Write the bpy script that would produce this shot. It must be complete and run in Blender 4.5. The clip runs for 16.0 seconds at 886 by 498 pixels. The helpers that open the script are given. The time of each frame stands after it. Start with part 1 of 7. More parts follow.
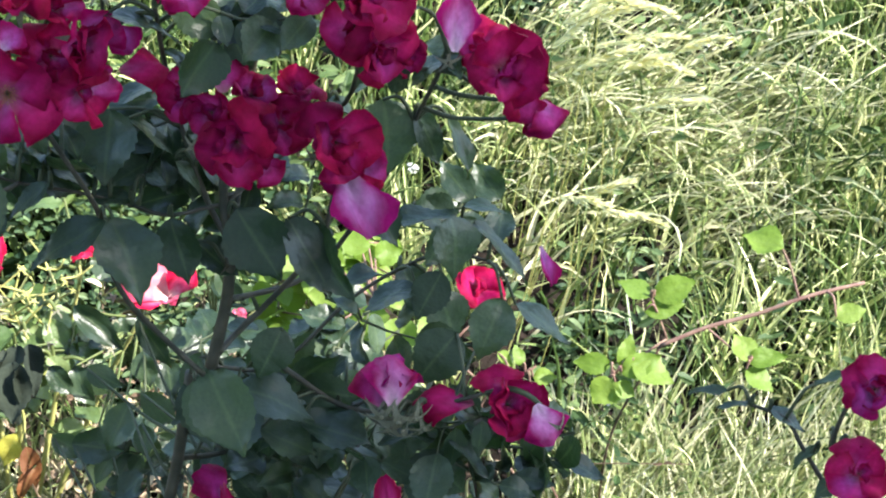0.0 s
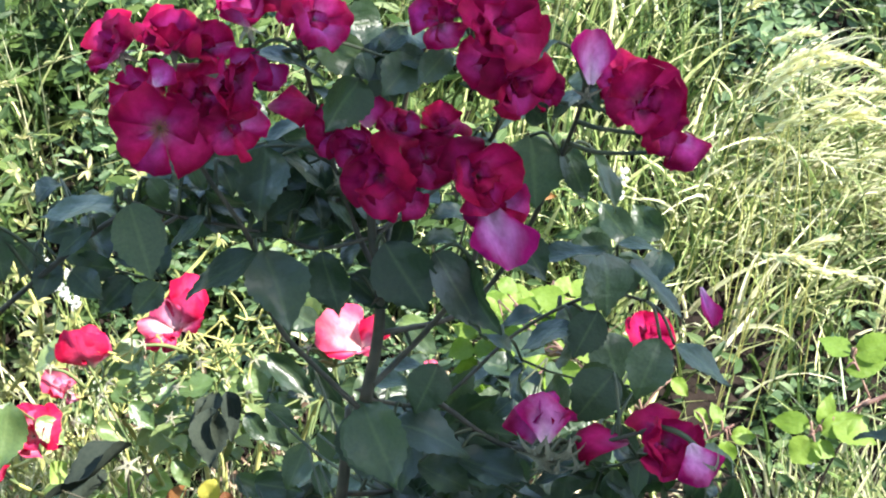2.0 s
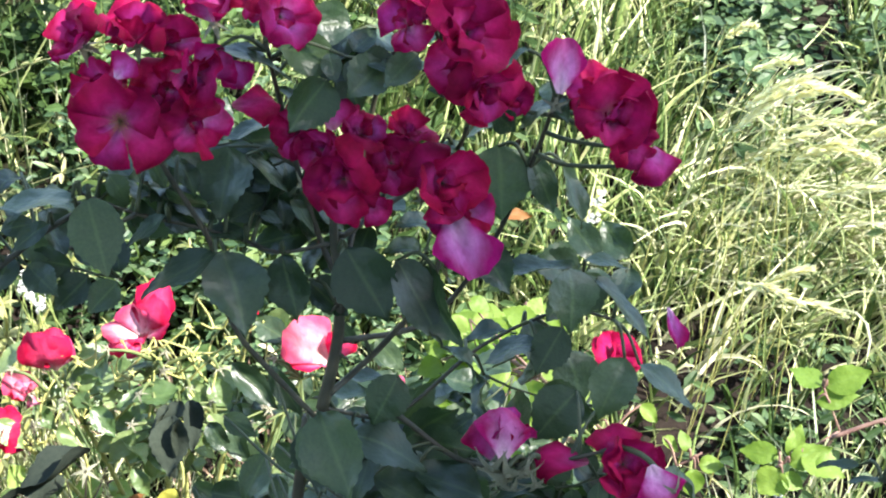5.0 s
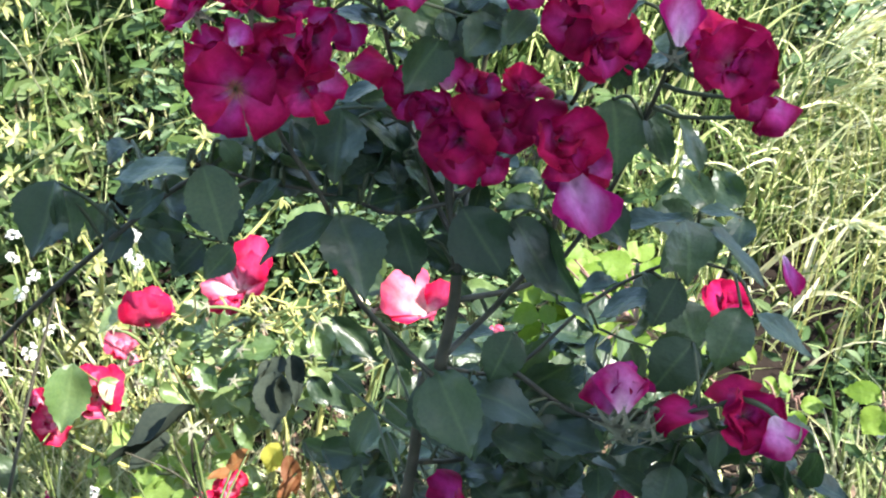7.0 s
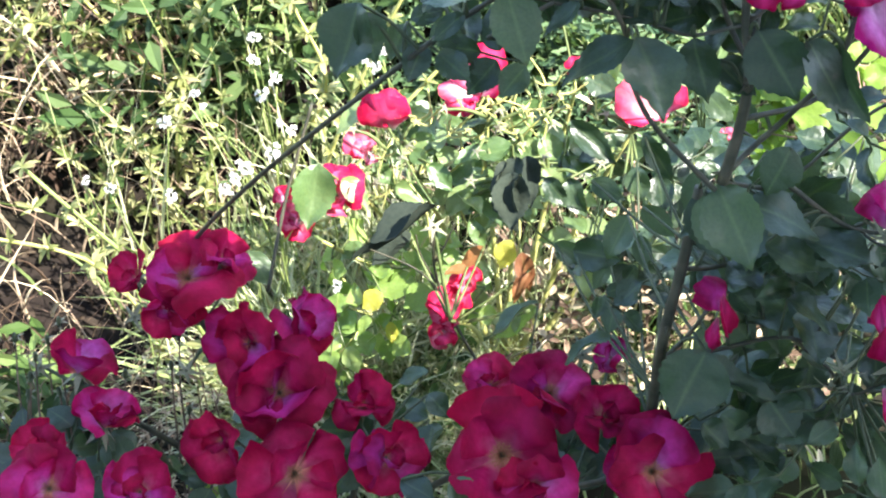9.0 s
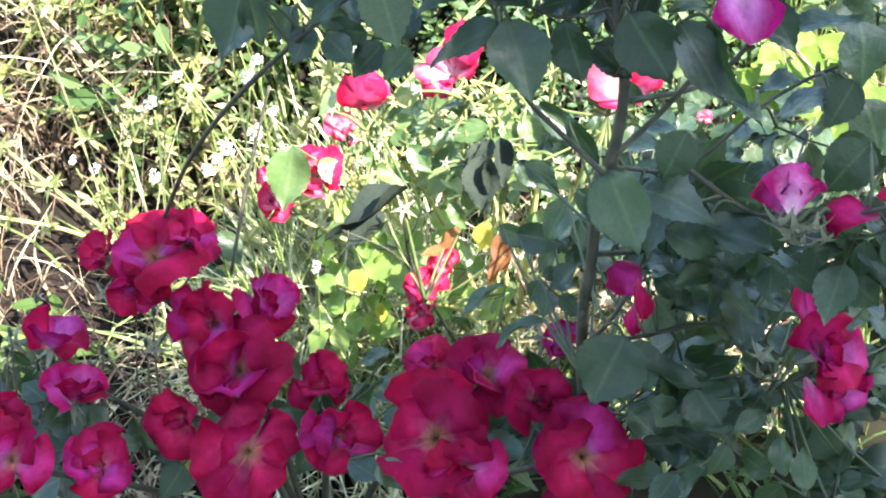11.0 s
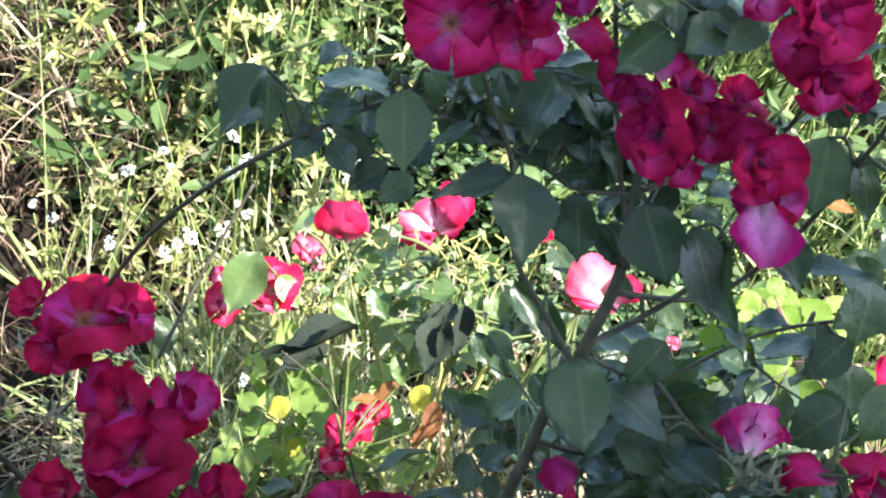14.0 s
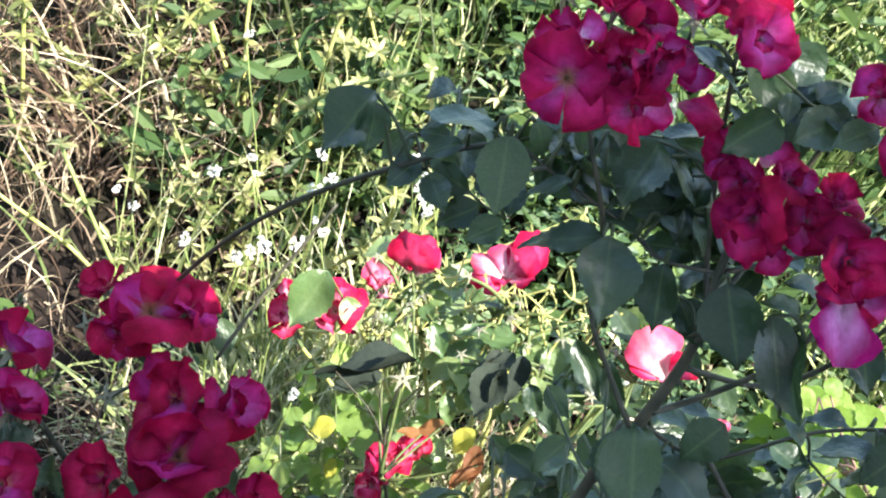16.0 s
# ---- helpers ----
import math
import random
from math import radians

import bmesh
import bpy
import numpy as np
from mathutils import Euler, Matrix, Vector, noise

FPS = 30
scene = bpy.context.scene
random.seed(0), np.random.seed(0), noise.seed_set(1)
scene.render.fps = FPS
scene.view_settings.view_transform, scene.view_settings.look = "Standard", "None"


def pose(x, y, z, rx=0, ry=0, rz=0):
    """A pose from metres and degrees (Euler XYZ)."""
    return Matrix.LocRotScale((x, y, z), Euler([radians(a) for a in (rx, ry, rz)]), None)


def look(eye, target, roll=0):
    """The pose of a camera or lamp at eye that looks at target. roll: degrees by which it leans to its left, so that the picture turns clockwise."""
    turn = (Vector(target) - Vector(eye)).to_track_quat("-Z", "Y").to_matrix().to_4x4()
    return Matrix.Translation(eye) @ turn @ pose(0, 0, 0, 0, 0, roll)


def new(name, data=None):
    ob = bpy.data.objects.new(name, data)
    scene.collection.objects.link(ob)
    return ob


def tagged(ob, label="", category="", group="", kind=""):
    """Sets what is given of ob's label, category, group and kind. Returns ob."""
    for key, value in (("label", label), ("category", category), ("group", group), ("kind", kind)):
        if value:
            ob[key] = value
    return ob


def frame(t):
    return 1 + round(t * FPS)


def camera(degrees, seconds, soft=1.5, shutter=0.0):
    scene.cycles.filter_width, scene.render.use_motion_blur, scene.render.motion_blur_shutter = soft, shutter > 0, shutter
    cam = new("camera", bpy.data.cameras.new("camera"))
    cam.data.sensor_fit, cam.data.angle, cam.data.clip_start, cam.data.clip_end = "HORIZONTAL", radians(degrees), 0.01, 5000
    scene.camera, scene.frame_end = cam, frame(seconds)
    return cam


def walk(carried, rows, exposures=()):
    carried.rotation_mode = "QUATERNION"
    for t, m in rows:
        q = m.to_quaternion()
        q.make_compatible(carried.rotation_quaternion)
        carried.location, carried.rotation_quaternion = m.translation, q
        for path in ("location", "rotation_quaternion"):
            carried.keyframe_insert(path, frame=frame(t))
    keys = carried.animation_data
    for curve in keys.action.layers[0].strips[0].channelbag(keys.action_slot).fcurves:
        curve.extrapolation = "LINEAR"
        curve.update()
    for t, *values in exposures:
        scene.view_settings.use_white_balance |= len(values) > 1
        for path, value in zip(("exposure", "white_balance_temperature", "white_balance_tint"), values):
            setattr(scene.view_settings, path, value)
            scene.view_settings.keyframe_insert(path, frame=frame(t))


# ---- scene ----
# The camera and its way round the roses
PATH = [
    (0, (-0.1305, 0.0531, 1.6706), (0.2353, 1.6282, 0.4937), 7.73),
    (0.5, (-0.0920, 0.0376, 1.6629), (0.1705, 1.6451, 0.5023), 5.41),
    (1, (-0.0104, 0.0062, 1.6525), (0.0923, 1.6532, 0.5226), 1.93),
    (1.5, (-0.0080, 0.0040, 1.6522), (0.0294, 1.6625, 0.5350), 0.70),
    (2, (-0.0540, 0.0163, 1.6557), (-0.0045, 1.6768, 0.5419), 1.43),
    (2.5, (-0.0593, 0.0165, 1.6576), (-0.0065, 1.6810, 0.5501), 1.69),
    (3, (-0.0088, -0.0007, 1.6529), (-0.0048, 1.6750, 0.5611), 0.39),
    (3.5, (0.0000, 0.0000, 1.6500), (0.0000, 1.6773, 0.5607), 0.00),
    (4, (-0.0423, 0.0070, 1.6597), (0.0056, 1.6760, 0.5588), 1.39),
    (4.2, (-0.0360, 0.0106, 1.6470), (-0.0019, 1.6892, 0.5601), 2.76),
    (6.3, (-0.0755, 0.0371, 1.6328), (0.0080, 1.7116, 0.5423), 4.36),
    (6.5, (-0.0882, 0.0345, 1.6551), (0.0088, 1.6875, 0.5334), 2.83),
    (7, (-0.0738, 0.0400, 1.6438), (-0.0815, 1.6731, 0.4893), 0.82),
    (7.5, (-0.0605, 0.0369, 1.6437), (-0.2117, 1.6255, 0.4381), -2.86),
    (8, (0.0051, 0.0543, 1.6275), (-0.3358, 1.5796, 0.3797), -7.30),
    (8.5, (-0.0014, 0.0472, 1.6254), (-0.3743, 1.5352, 0.3421), -7.87),
    (9, (-0.1851, 0.0160, 1.6978), (-0.3420, 1.4705, 0.3340), -2.65),
    (9.2, (-0.2451, 0.0087, 1.7117), (-0.3309, 1.4544, 0.3324), -0.75),
    (11.3, (0.0268, 0.0379, 1.6752), (-0.3382, 1.4537, 0.3105), -7.94),
    (11.5, (0.0372, 0.0278, 1.6614), (-0.3399, 1.4614, 0.3188), -8.74),
    (12, (0.0942, 0.0496, 1.6310), (-0.3510, 1.5269, 0.3584), -10.13),
    (12.5, (0.1040, 0.0487, 1.6156), (-0.3438, 1.5482, 0.3701), -8.41),
    (13, (0.0022, 0.0486, 1.6400), (-0.3010, 1.5653, 0.3720), 1.28),
    (13.5, (-0.0534, 0.0578, 1.6397), (-0.2935, 1.6193, 0.4131), 8.73),
    (14, (-0.0237, 0.0583, 1.6316), (-0.3173, 1.6293, 0.4293), 11.12),
    (14.5, (0.0355, 0.0674, 1.6190), (-0.3663, 1.6238, 0.4289), 10.75),
    (15, (0.0096, 0.0572, 1.6296), (-0.4155, 1.6327, 0.4731), 14.28),
    (15.5, (-0.0476, 0.0480, 1.6319), (-0.4308, 1.6404, 0.4840), 17.65),
    (16, (-0.0400, 0.0425, 1.6331), (-0.4104, 1.6184, 0.4587), 18.62),
]
cam = camera(30.0, 16.0, soft=2.1, shutter=0.15)
EXPOSURES = [(0.0, 2.26), (1.5, 2.38), (6.5, 2.40), (7.5, 2.46), (9.2, 2.81), (11.3, 3.08), (12.0, 2.98), (13.5, 2.66), (15.0, 2.46), (16.0, 2.45)]
walk(cam, [(t, look(eye, target, roll)) for t, eye, target, roll in PATH], EXPOSURES)

# Daylight: a clear sky and a sun that comes over the added wall behind, from the right
SUN_TO = Vector((0.64, -0.336, 0.84)).normalized()
world = bpy.data.worlds.new("sky")
scene.world = world
world.use_nodes = True
wn = world.node_tree
sky = wn.nodes.new("ShaderNodeTexSky")
sky.sky_type = "NISHITA"
sky.sun_disc = False
sky.sun_elevation = math.asin(SUN_TO.z)
sky.sun_rotation = math.atan2(SUN_TO.x, SUN_TO.y)
wn.links.new(sky.outputs[0], wn.nodes["Background"].inputs[0])
wn.nodes["Background"].inputs[1].default_value = 0.15
sun = new("sun", bpy.data.lights.new("sun", "SUN"))
sun.data.energy, sun.data.angle, sun.data.color = 3.8, radians(0.5), (1.0, 0.95, 0.87)
sun.matrix_world = look(SUN_TO * 20, (0, 0, 0))


# ---- materials ----
def material(name, rough=0.6, spec=0.4):
    m = bpy.data.materials.new(name)
    m.use_nodes = True
    b = m.node_tree.nodes["Principled BSDF"]
    b.inputs["Roughness"].default_value = rough
    b.inputs["Specular IOR Level"].default_value = spec
    return m, m.node_tree, b


def ramp(nt, fac, stops):
    r = nt.nodes.new("ShaderNodeValToRGB")
    r.color_ramp.elements[0].position, r.color_ramp.elements[0].color = stops[0][0], (*stops[0][1], 1)
    r.color_ramp.elements[1].position, r.color_ramp.elements[1].color = stops[-1][0], (*stops[-1][1], 1)
    for p, c in stops[1:-1]:
        r.color_ramp.elements.new(p).color = (*c, 1)
    nt.links.new(fac, r.inputs[0])
    return r.outputs[0]


def blend(nt, fac, a, b, how="MIX"):
    m = nt.nodes.new("ShaderNodeMix")
    m.data_type, m.blend_type = "RGBA", how
    for socket, value in ((m.inputs[0], fac), (m.inputs[6], a), (m.inputs[7], b)):
        if isinstance(value, (int, float)):
            socket.default_value = value
        elif isinstance(value, tuple):
            socket.default_value = (*value, 1)
        else:
            nt.links.new(value, socket)
    return m.outputs[2]


def grain(nt, scale, detail=3.0, coords="Object"):
    c = nt.nodes.new("ShaderNodeTexCoord")
    n = nt.nodes.new("ShaderNodeTexNoise")
    n.inputs["Scale"].default_value, n.inputs["Detail"].default_value = scale, detail
    nt.links.new(c.outputs[coords], n.inputs["Vector"])
    return n.outputs["Fac"]


def relief(nt, b, height, strength, distance):
    n = nt.nodes.new("ShaderNodeBump")
    n.inputs["Strength"].default_value, n.inputs["Distance"].default_value = strength, distance
    nt.links.new(height, n.inputs["Height"])
    nt.links.new(n.outputs[0], b.inputs["Normal"])


def thin(nt, b, colour, amount):
    """Let part of the light through a thin petal or leaf."""
    t = nt.nodes.new("ShaderNodeBsdfTranslucent")
    mix = nt.nodes.new("ShaderNodeMixShader")
    mix.inputs[0].default_value = amount
    nt.links.new(colour, t.inputs[0])
    nt.links.new(b.outputs[0], mix.inputs[1])
    nt.links.new(t.outputs[0], mix.inputs[2])
    nt.links.new(mix.outputs[0], nt.nodes["Material Output"].inputs[0])


def uv_axis(nt, axis):
    c = nt.nodes.new("ShaderNodeUVMap")
    s = nt.nodes.new("ShaderNodeSeparateXYZ")
    nt.links.new(c.outputs[0], s.inputs[0])
    return s.outputs[axis]


def lucky(nt):
    return nt.nodes.new("ShaderNodeObjectInfo").outputs["Random"]


def sums(nt, how, a, b):
    n = nt.nodes.new("ShaderNodeMath")
    n.operation = how
    for socket, value in ((n.inputs[0], a), (n.inputs[1], b)):
        if isinstance(value, (int, float)):
            socket.default_value = value
        else:
            nt.links.new(value, socket)
    return n.outputs[0]


def petal_material(name, base, heart, middle, edge, through_amount=0.3):
    """Pale claw, light middle, dark rim all round."""
    m, nt, b = material(name, 0.6, 0.10)
    out = uv_axis(nt, 1)
    across = sums(nt, "ABSOLUTE", sums(nt, "SUBTRACT", uv_axis(nt, 0), 0.5), 0)
    wobble = sums(nt, "MULTIPLY", sums(nt, "SUBTRACT", grain(nt, 3.1, 2), 0.5), 0.5)
    rim = sums(nt, "ADD", sums(nt, "ADD", sums(nt, "MULTIPLY", out, 0.72), sums(nt, "POWER", sums(nt, "MULTIPLY", across, 1.7), 2.6)), wobble)
    body = ramp(nt, rim, [(0.12, heart), (0.42, middle), (0.80, edge), (1.0, edge)])
    c = blend(nt, ramp(nt, out, [(0.05, (1, 1, 1)), (0.25, (0, 0, 0))]), body, base)
    dim = ramp(nt, lucky(nt), [(0.0, (0.76, 0.72, 0.92)), (1.0, (1.14, 1.05, 0.95))])
    c = blend(nt, 1.0, c, dim, "MULTIPLY")
    mottle = ramp(nt, grain(nt, 2.3, 3), [(0.35, (0.64, 0.50, 0.54)), (0.65, (1.25, 1.2, 1.3))])
    c = blend(nt, 0.75, c, mottle, "MULTIPLY")
    veins = grain(nt, 14, 4)
    c = blend(nt, 0.35, c, ramp(nt, veins, [(0.3, (0.7, 0.6, 0.65)), (0.7, (1, 1, 1))]), "MULTIPLY")
    nt.links.new(c, b.inputs["Base Color"])
    relief(nt, b, veins, 0.14, 0.04)
    thin(nt, b, c, through_amount)
    return m


CRIMSON = petal_material("petal crimson", (0.54, 0.16, 0.22), (0.53, 0.060, 0.215), (0.45, 0.012, 0.105), (0.31, 0.003, 0.045))
SCARLET = petal_material("petal scarlet", (0.70, 0.35, 0.24), (0.57, 0.090, 0.185), (0.43, 0.012, 0.080), (0.30, 0.003, 0.038), 0.40)
# Petals of the sunlit bush: overexposed sunlight is put into their pale hearts
CORAL = petal_material("petal coral", (0.92, 0.78, 0.66), (0.86, 0.42, 0.48), (0.74, 0.085, 0.20), (0.58, 0.010, 0.065), 0.4)
BLUSH = petal_material("petal blush", (0.92, 0.80, 0.72), (0.88, 0.66, 0.66), (0.80, 0.34, 0.42), (0.68, 0.09, 0.19), 0.4)
ROSE = petal_material("petal rose", (0.60, 0.25, 0.36), (0.59, 0.16, 0.40), (0.50, 0.036, 0.21), (0.35, 0.004, 0.066))
PALE = petal_material("petal pale", (0.70, 0.52, 0.62), (0.68, 0.46, 0.64), (0.55, 0.19, 0.42), (0.39, 0.008, 0.14), 0.35)
MAUVE = petal_material("petal mauve", (0.70, 0.48, 0.62), (0.60, 0.27, 0.53), (0.48, 0.08, 0.30), (0.38, 0.005, 0.10), 0.35)


def leaf_material(name, dark, mid, light, rough=0.42, spec=0.45, through_amount=0.25, midrib=0.14):
    m, nt, b = material(name, rough, spec)
    c = ramp(nt, lucky(nt), [(0.0, dark), (0.5, mid), (1.0, light)])
    blotch = grain(nt, 25, 3)
    c = blend(nt, 0.5, c, ramp(nt, blotch, [(0.3, (0.62, 0.70, 0.66)), (0.7, (1.2, 1.15, 1.0))]), "MULTIPLY")
    u = uv_axis(nt, 0)
    rib = ramp(nt, u, [(0.44, (0, 0, 0)), (0.5, (1, 1, 1)), (0.56, (0, 0, 0))])
    c = blend(nt, rib, c, blend(nt, midrib, c, (0.22, 0.30, 0.12)))
    nt.links.new(c, b.inputs["Base Color"])
    relief(nt, b, grain(nt, 5, 2), 0.2, 0.010)
    glow = blend(nt, 1.0, c, (1.4, 1.6, 0.65), "MULTIPLY")
    thin(nt, b, glow, through_amount)
    return m


# Rose leaf in a dark and a pale copy: shade and sunlight in the colours
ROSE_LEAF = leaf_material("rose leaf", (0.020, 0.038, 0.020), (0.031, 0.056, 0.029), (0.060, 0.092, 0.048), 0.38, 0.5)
PALE_LEAF = leaf_material("sunlit rose leaf", (0.06, 0.11, 0.04), (0.14, 0.20, 0.075), (0.25, 0.31, 0.145), 0.38, 0.55, 0.3)
BRAMBLE_LEAF = leaf_material("bramble leaf", (0.12, 0.20, 0.030), (0.15, 0.235, 0.038), (0.20, 0.28, 0.06), 0.5, 0.3, 0.4)
WEED_LEAF = leaf_material("weed leaf", (0.10, 0.12, 0.045), (0.23, 0.235, 0.085), (0.43, 0.40, 0.20), 0.5, 0.3, 0.35)
# Near-black leaf: the shade it hangs in is put into its colour
SHADED_LEAF = leaf_material("shaded leaf", (0.024, 0.031, 0.026), (0.032, 0.041, 0.033), (0.045, 0.052, 0.040), 0.95, 0.05, 0.05, 0.0)
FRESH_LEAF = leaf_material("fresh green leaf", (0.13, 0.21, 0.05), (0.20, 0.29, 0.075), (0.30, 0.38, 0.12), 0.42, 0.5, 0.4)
YELLOW_LEAF = leaf_material("yellow leaf", (0.40, 0.37, 0.06), (0.48, 0.45, 0.09), (0.54, 0.51, 0.13), 0.5, 0.3, 0.4)
RUST_LEAF = leaf_material("rusty leaf", (0.11, 0.042, 0.022), (0.19, 0.075, 0.030), (0.25, 0.115, 0.045), 0.6, 0.2, 0.35)


def stalk_material(name, a, b_, rough=0.6):
    m, nt, b = material(name, rough, 0.3)
    n = grain(nt, 60, 4)
    nt.links.new(ramp(nt, n, [(0.3, a), (0.7, b_)]), b.inputs["Base Color"])
    relief(nt, b, n, 0.4, 0.002)
    return m


CANE = stalk_material("rose cane", (0.026, 0.028, 0.018), (0.070, 0.062, 0.042))
DARK_STALK = stalk_material("rose stalk", (0.030, 0.045, 0.022), (0.07, 0.08, 0.04))
GREEN_STALK = stalk_material("green stalk", (0.13, 0.19, 0.05), (0.26, 0.30, 0.10))
MID_STALK = stalk_material("leaf stalk green", (0.06, 0.09, 0.028), (0.13, 0.155, 0.055))
PALE_STALK = stalk_material("yellow stalk", (0.27, 0.29, 0.075), (0.46, 0.43, 0.17))
RED_STALK = stalk_material("bramble stem", (0.15, 0.080, 0.066), (0.25, 0.16, 0.12))
STRAW = stalk_material("dry straw", (0.33, 0.25, 0.14), (0.56, 0.46, 0.29), 0.7)
BROWN_STALK = stalk_material("dead stem", (0.06, 0.042, 0.030), (0.15, 0.10, 0.07), 0.8)
STAMEN = stalk_material("stamen", (0.46, 0.24, 0.10), (0.24, 0.10, 0.06))
SEPAL = stalk_material("sepal", (0.12, 0.13, 0.08), (0.26, 0.24, 0.17))
WHITE_PETAL = stalk_material("white blossom", (0.42, 0.42, 0.38), (0.62, 0.62, 0.58))


def island_material(name, stops, rough=0.5, spec=0.35, through_amount=0.3):
    m, nt, b = material(name, rough, spec)
    g = nt.nodes.new("ShaderNodeNewGeometry")
    c = ramp(nt, g.outputs["Random Per Island"], stops)
    c = blend(nt, 0.5, c, ramp(nt, grain(nt, 9, 3), [(0.3, (0.66, 0.72, 0.60)), (0.7, (1.2, 1.15, 1.1))]), "MULTIPLY")
    nt.links.new(c, b.inputs["Base Color"])
    thin(nt, b, c, through_amount)
    return m


GRASS = island_material("long grass", [(0.0, (0.022, 0.05, 0.014)), (0.45, (0.10, 0.165, 0.045)), (0.70, (0.33, 0.40, 0.145)), (1.0, (0.82, 0.81, 0.47))], 0.38, 0.55, 0.22)
PALE_GRASS = island_material("pale grass", [(0.0, (0.16, 0.22, 0.08)), (0.4, (0.36, 0.40, 0.19)), (1.0, (0.76, 0.72, 0.54))], 0.45, 0.4)
SEED = island_material("grass seed head", [(0.0, (0.80, 0.78, 0.46)), (1.0, (0.90, 0.88, 0.60))], 0.7, 0.2, 0.5)
HAY = island_material("dead grass", [(0.0, (0.05, 0.032, 0.024)), (0.45, (0.18, 0.12, 0.085)), (0.75, (0.36, 0.275, 0.195)), (1.0, (0.62, 0.52, 0.38))], 0.7, 0.2, 0.15)
# Dead leaves, darkened further because their hollow lies in shade
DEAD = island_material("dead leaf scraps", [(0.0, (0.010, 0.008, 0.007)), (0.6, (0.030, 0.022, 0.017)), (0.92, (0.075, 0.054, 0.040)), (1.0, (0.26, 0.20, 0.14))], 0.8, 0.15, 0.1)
HERB = island_material("small herb leaves", [(0.0, (0.022, 0.048, 0.016)), (0.6, (0.055, 0.102, 0.032)), (1.0, (0.135, 0.19, 0.075))], 0.55, 0.3, 0.35)
LUSH = island_material("lush leaves", [(0.0, (0.04, 0.08, 0.018)), (0.6, (0.085, 0.14, 0.038)), (1.0, (0.17, 0.235, 0.08))], 0.5, 0.3, 0.35)
# Dark leaf colour that stands for shade in gaps and hollows
VETCH = island_material("vetch leaves", [(0.0, (0.03, 0.065, 0.03)), (0.5, (0.06, 0.11, 0.045)), (1.0, (0.16, 0.23, 0.11))], 0.5, 0.35, 0.25)
WEED_TIP = island_material("weed tips", [(0.0, (0.05, 0.09, 0.025)), (0.45, (0.17, 0.19, 0.065)), (1.0, (0.48, 0.45, 0.24))], 0.5, 0.3, 0.3)

# Soil colour lowered so that the lit hollow looks shaded
SOIL, nt, b = material("soil", 0.95, 0.15)
n1, n2 = grain(nt, 14, 5), grain(nt, 1.1, 2)
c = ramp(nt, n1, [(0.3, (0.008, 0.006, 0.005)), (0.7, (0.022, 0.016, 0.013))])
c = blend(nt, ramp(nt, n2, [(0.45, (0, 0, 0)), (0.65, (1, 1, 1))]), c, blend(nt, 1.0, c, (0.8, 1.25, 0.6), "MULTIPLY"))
nt.links.new(c, b.inputs["Base Color"])
relief(nt, b, n1, 0.8, 0.02)

# Finish of the added wall, pale enough to throw light into the shade
RENDER_WALL, nt, b = material("rendered wall", 0.9, 0.2)
n1 = grain(nt, 30, 5)
nt.links.new(ramp(nt, n1, [(0.3, (0.74, 0.73, 0.70)), (0.7, (0.82, 0.81, 0.78))]), b.inputs["Base Color"])
relief(nt, b, n1, 0.5, 0.004)


# ---- makers ----
def rise(x, y):
    """Height of the ground: flat by the roses, then a bank."""
    s = min(max((y - 1.25) / 1.6, 0), 1)
    far = max(y - 2.85, 0)
    h = 0.62 * s * s * (3 - 2 * s) + 0.9 * (1 - math.exp(-far / 6))
    return h + 0.03 * noise.noise(Vector((x * 1.7, y * 1.7, 0))) + 0.012 * noise.noise(Vector((x * 9, y * 9, 3)))


def mesh_of(name, verts, faces, mat, uvs=None, smooth=True):
    me = bpy.data.meshes.new(name)
    me.from_pydata(verts, [], faces)
    me.materials.append(mat)
    if uvs is not None:
        layer = me.uv_layers.new(name="UVMap")
        index = np.empty(len(me.loops), dtype=np.int32)
        me.loops.foreach_get("vertex_index", index)
        layer.data.foreach_set("uv", np.asarray(uvs, dtype=np.float32)[index].ravel())
    if smooth:
        me.polygons.foreach_set("use_smooth", np.ones(len(me.polygons), dtype=bool))
    return me


def child(name, me, parent, m=None, label=""):
    ob = new(name, me)
    ob.parent = parent
    if m is not None:
        ob.matrix_basis = m
    return tagged(ob, label)


def thing(name, place, label, category, group="", kind=""):
    ob = new(name)
    ob.location = place
    ob.empty_display_size = 0.1
    return tagged(ob, label, category, group, kind)


def tube(verts, faces, pts, radii, sides=6):
    """Append a tapering tube along pts to verts and faces."""
    pts = [Vector(p) for p in pts]
    start = len(verts)
    for i, p in enumerate(pts):
        ahead = (pts[min(i + 1, len(pts) - 1)] - pts[max(i - 1, 0)]).normalized()
        side = ahead.cross(Vector((0.31, 0.22, 0.92))).normalized()
        up = side.cross(ahead)
        r = radii[0] + (radii[1] - radii[0]) * i / max(len(pts) - 1, 1)
        for k in range(sides):
            a = 2 * math.pi * k / sides
            verts.append(tuple(p + (side * math.cos(a) + up * math.sin(a)) * r))
    for i in range(len(pts) - 1):
        for k in range(sides):
            a, b2 = start + i * sides + k, start + i * sides + (k + 1) % sides
            faces.append((a, b2, b2 + sides, a + sides))
    faces.append(tuple(range(start + sides - 1, start - 1, -1)))
    end = len(verts) - sides
    faces.append(tuple(range(end, end + sides)))


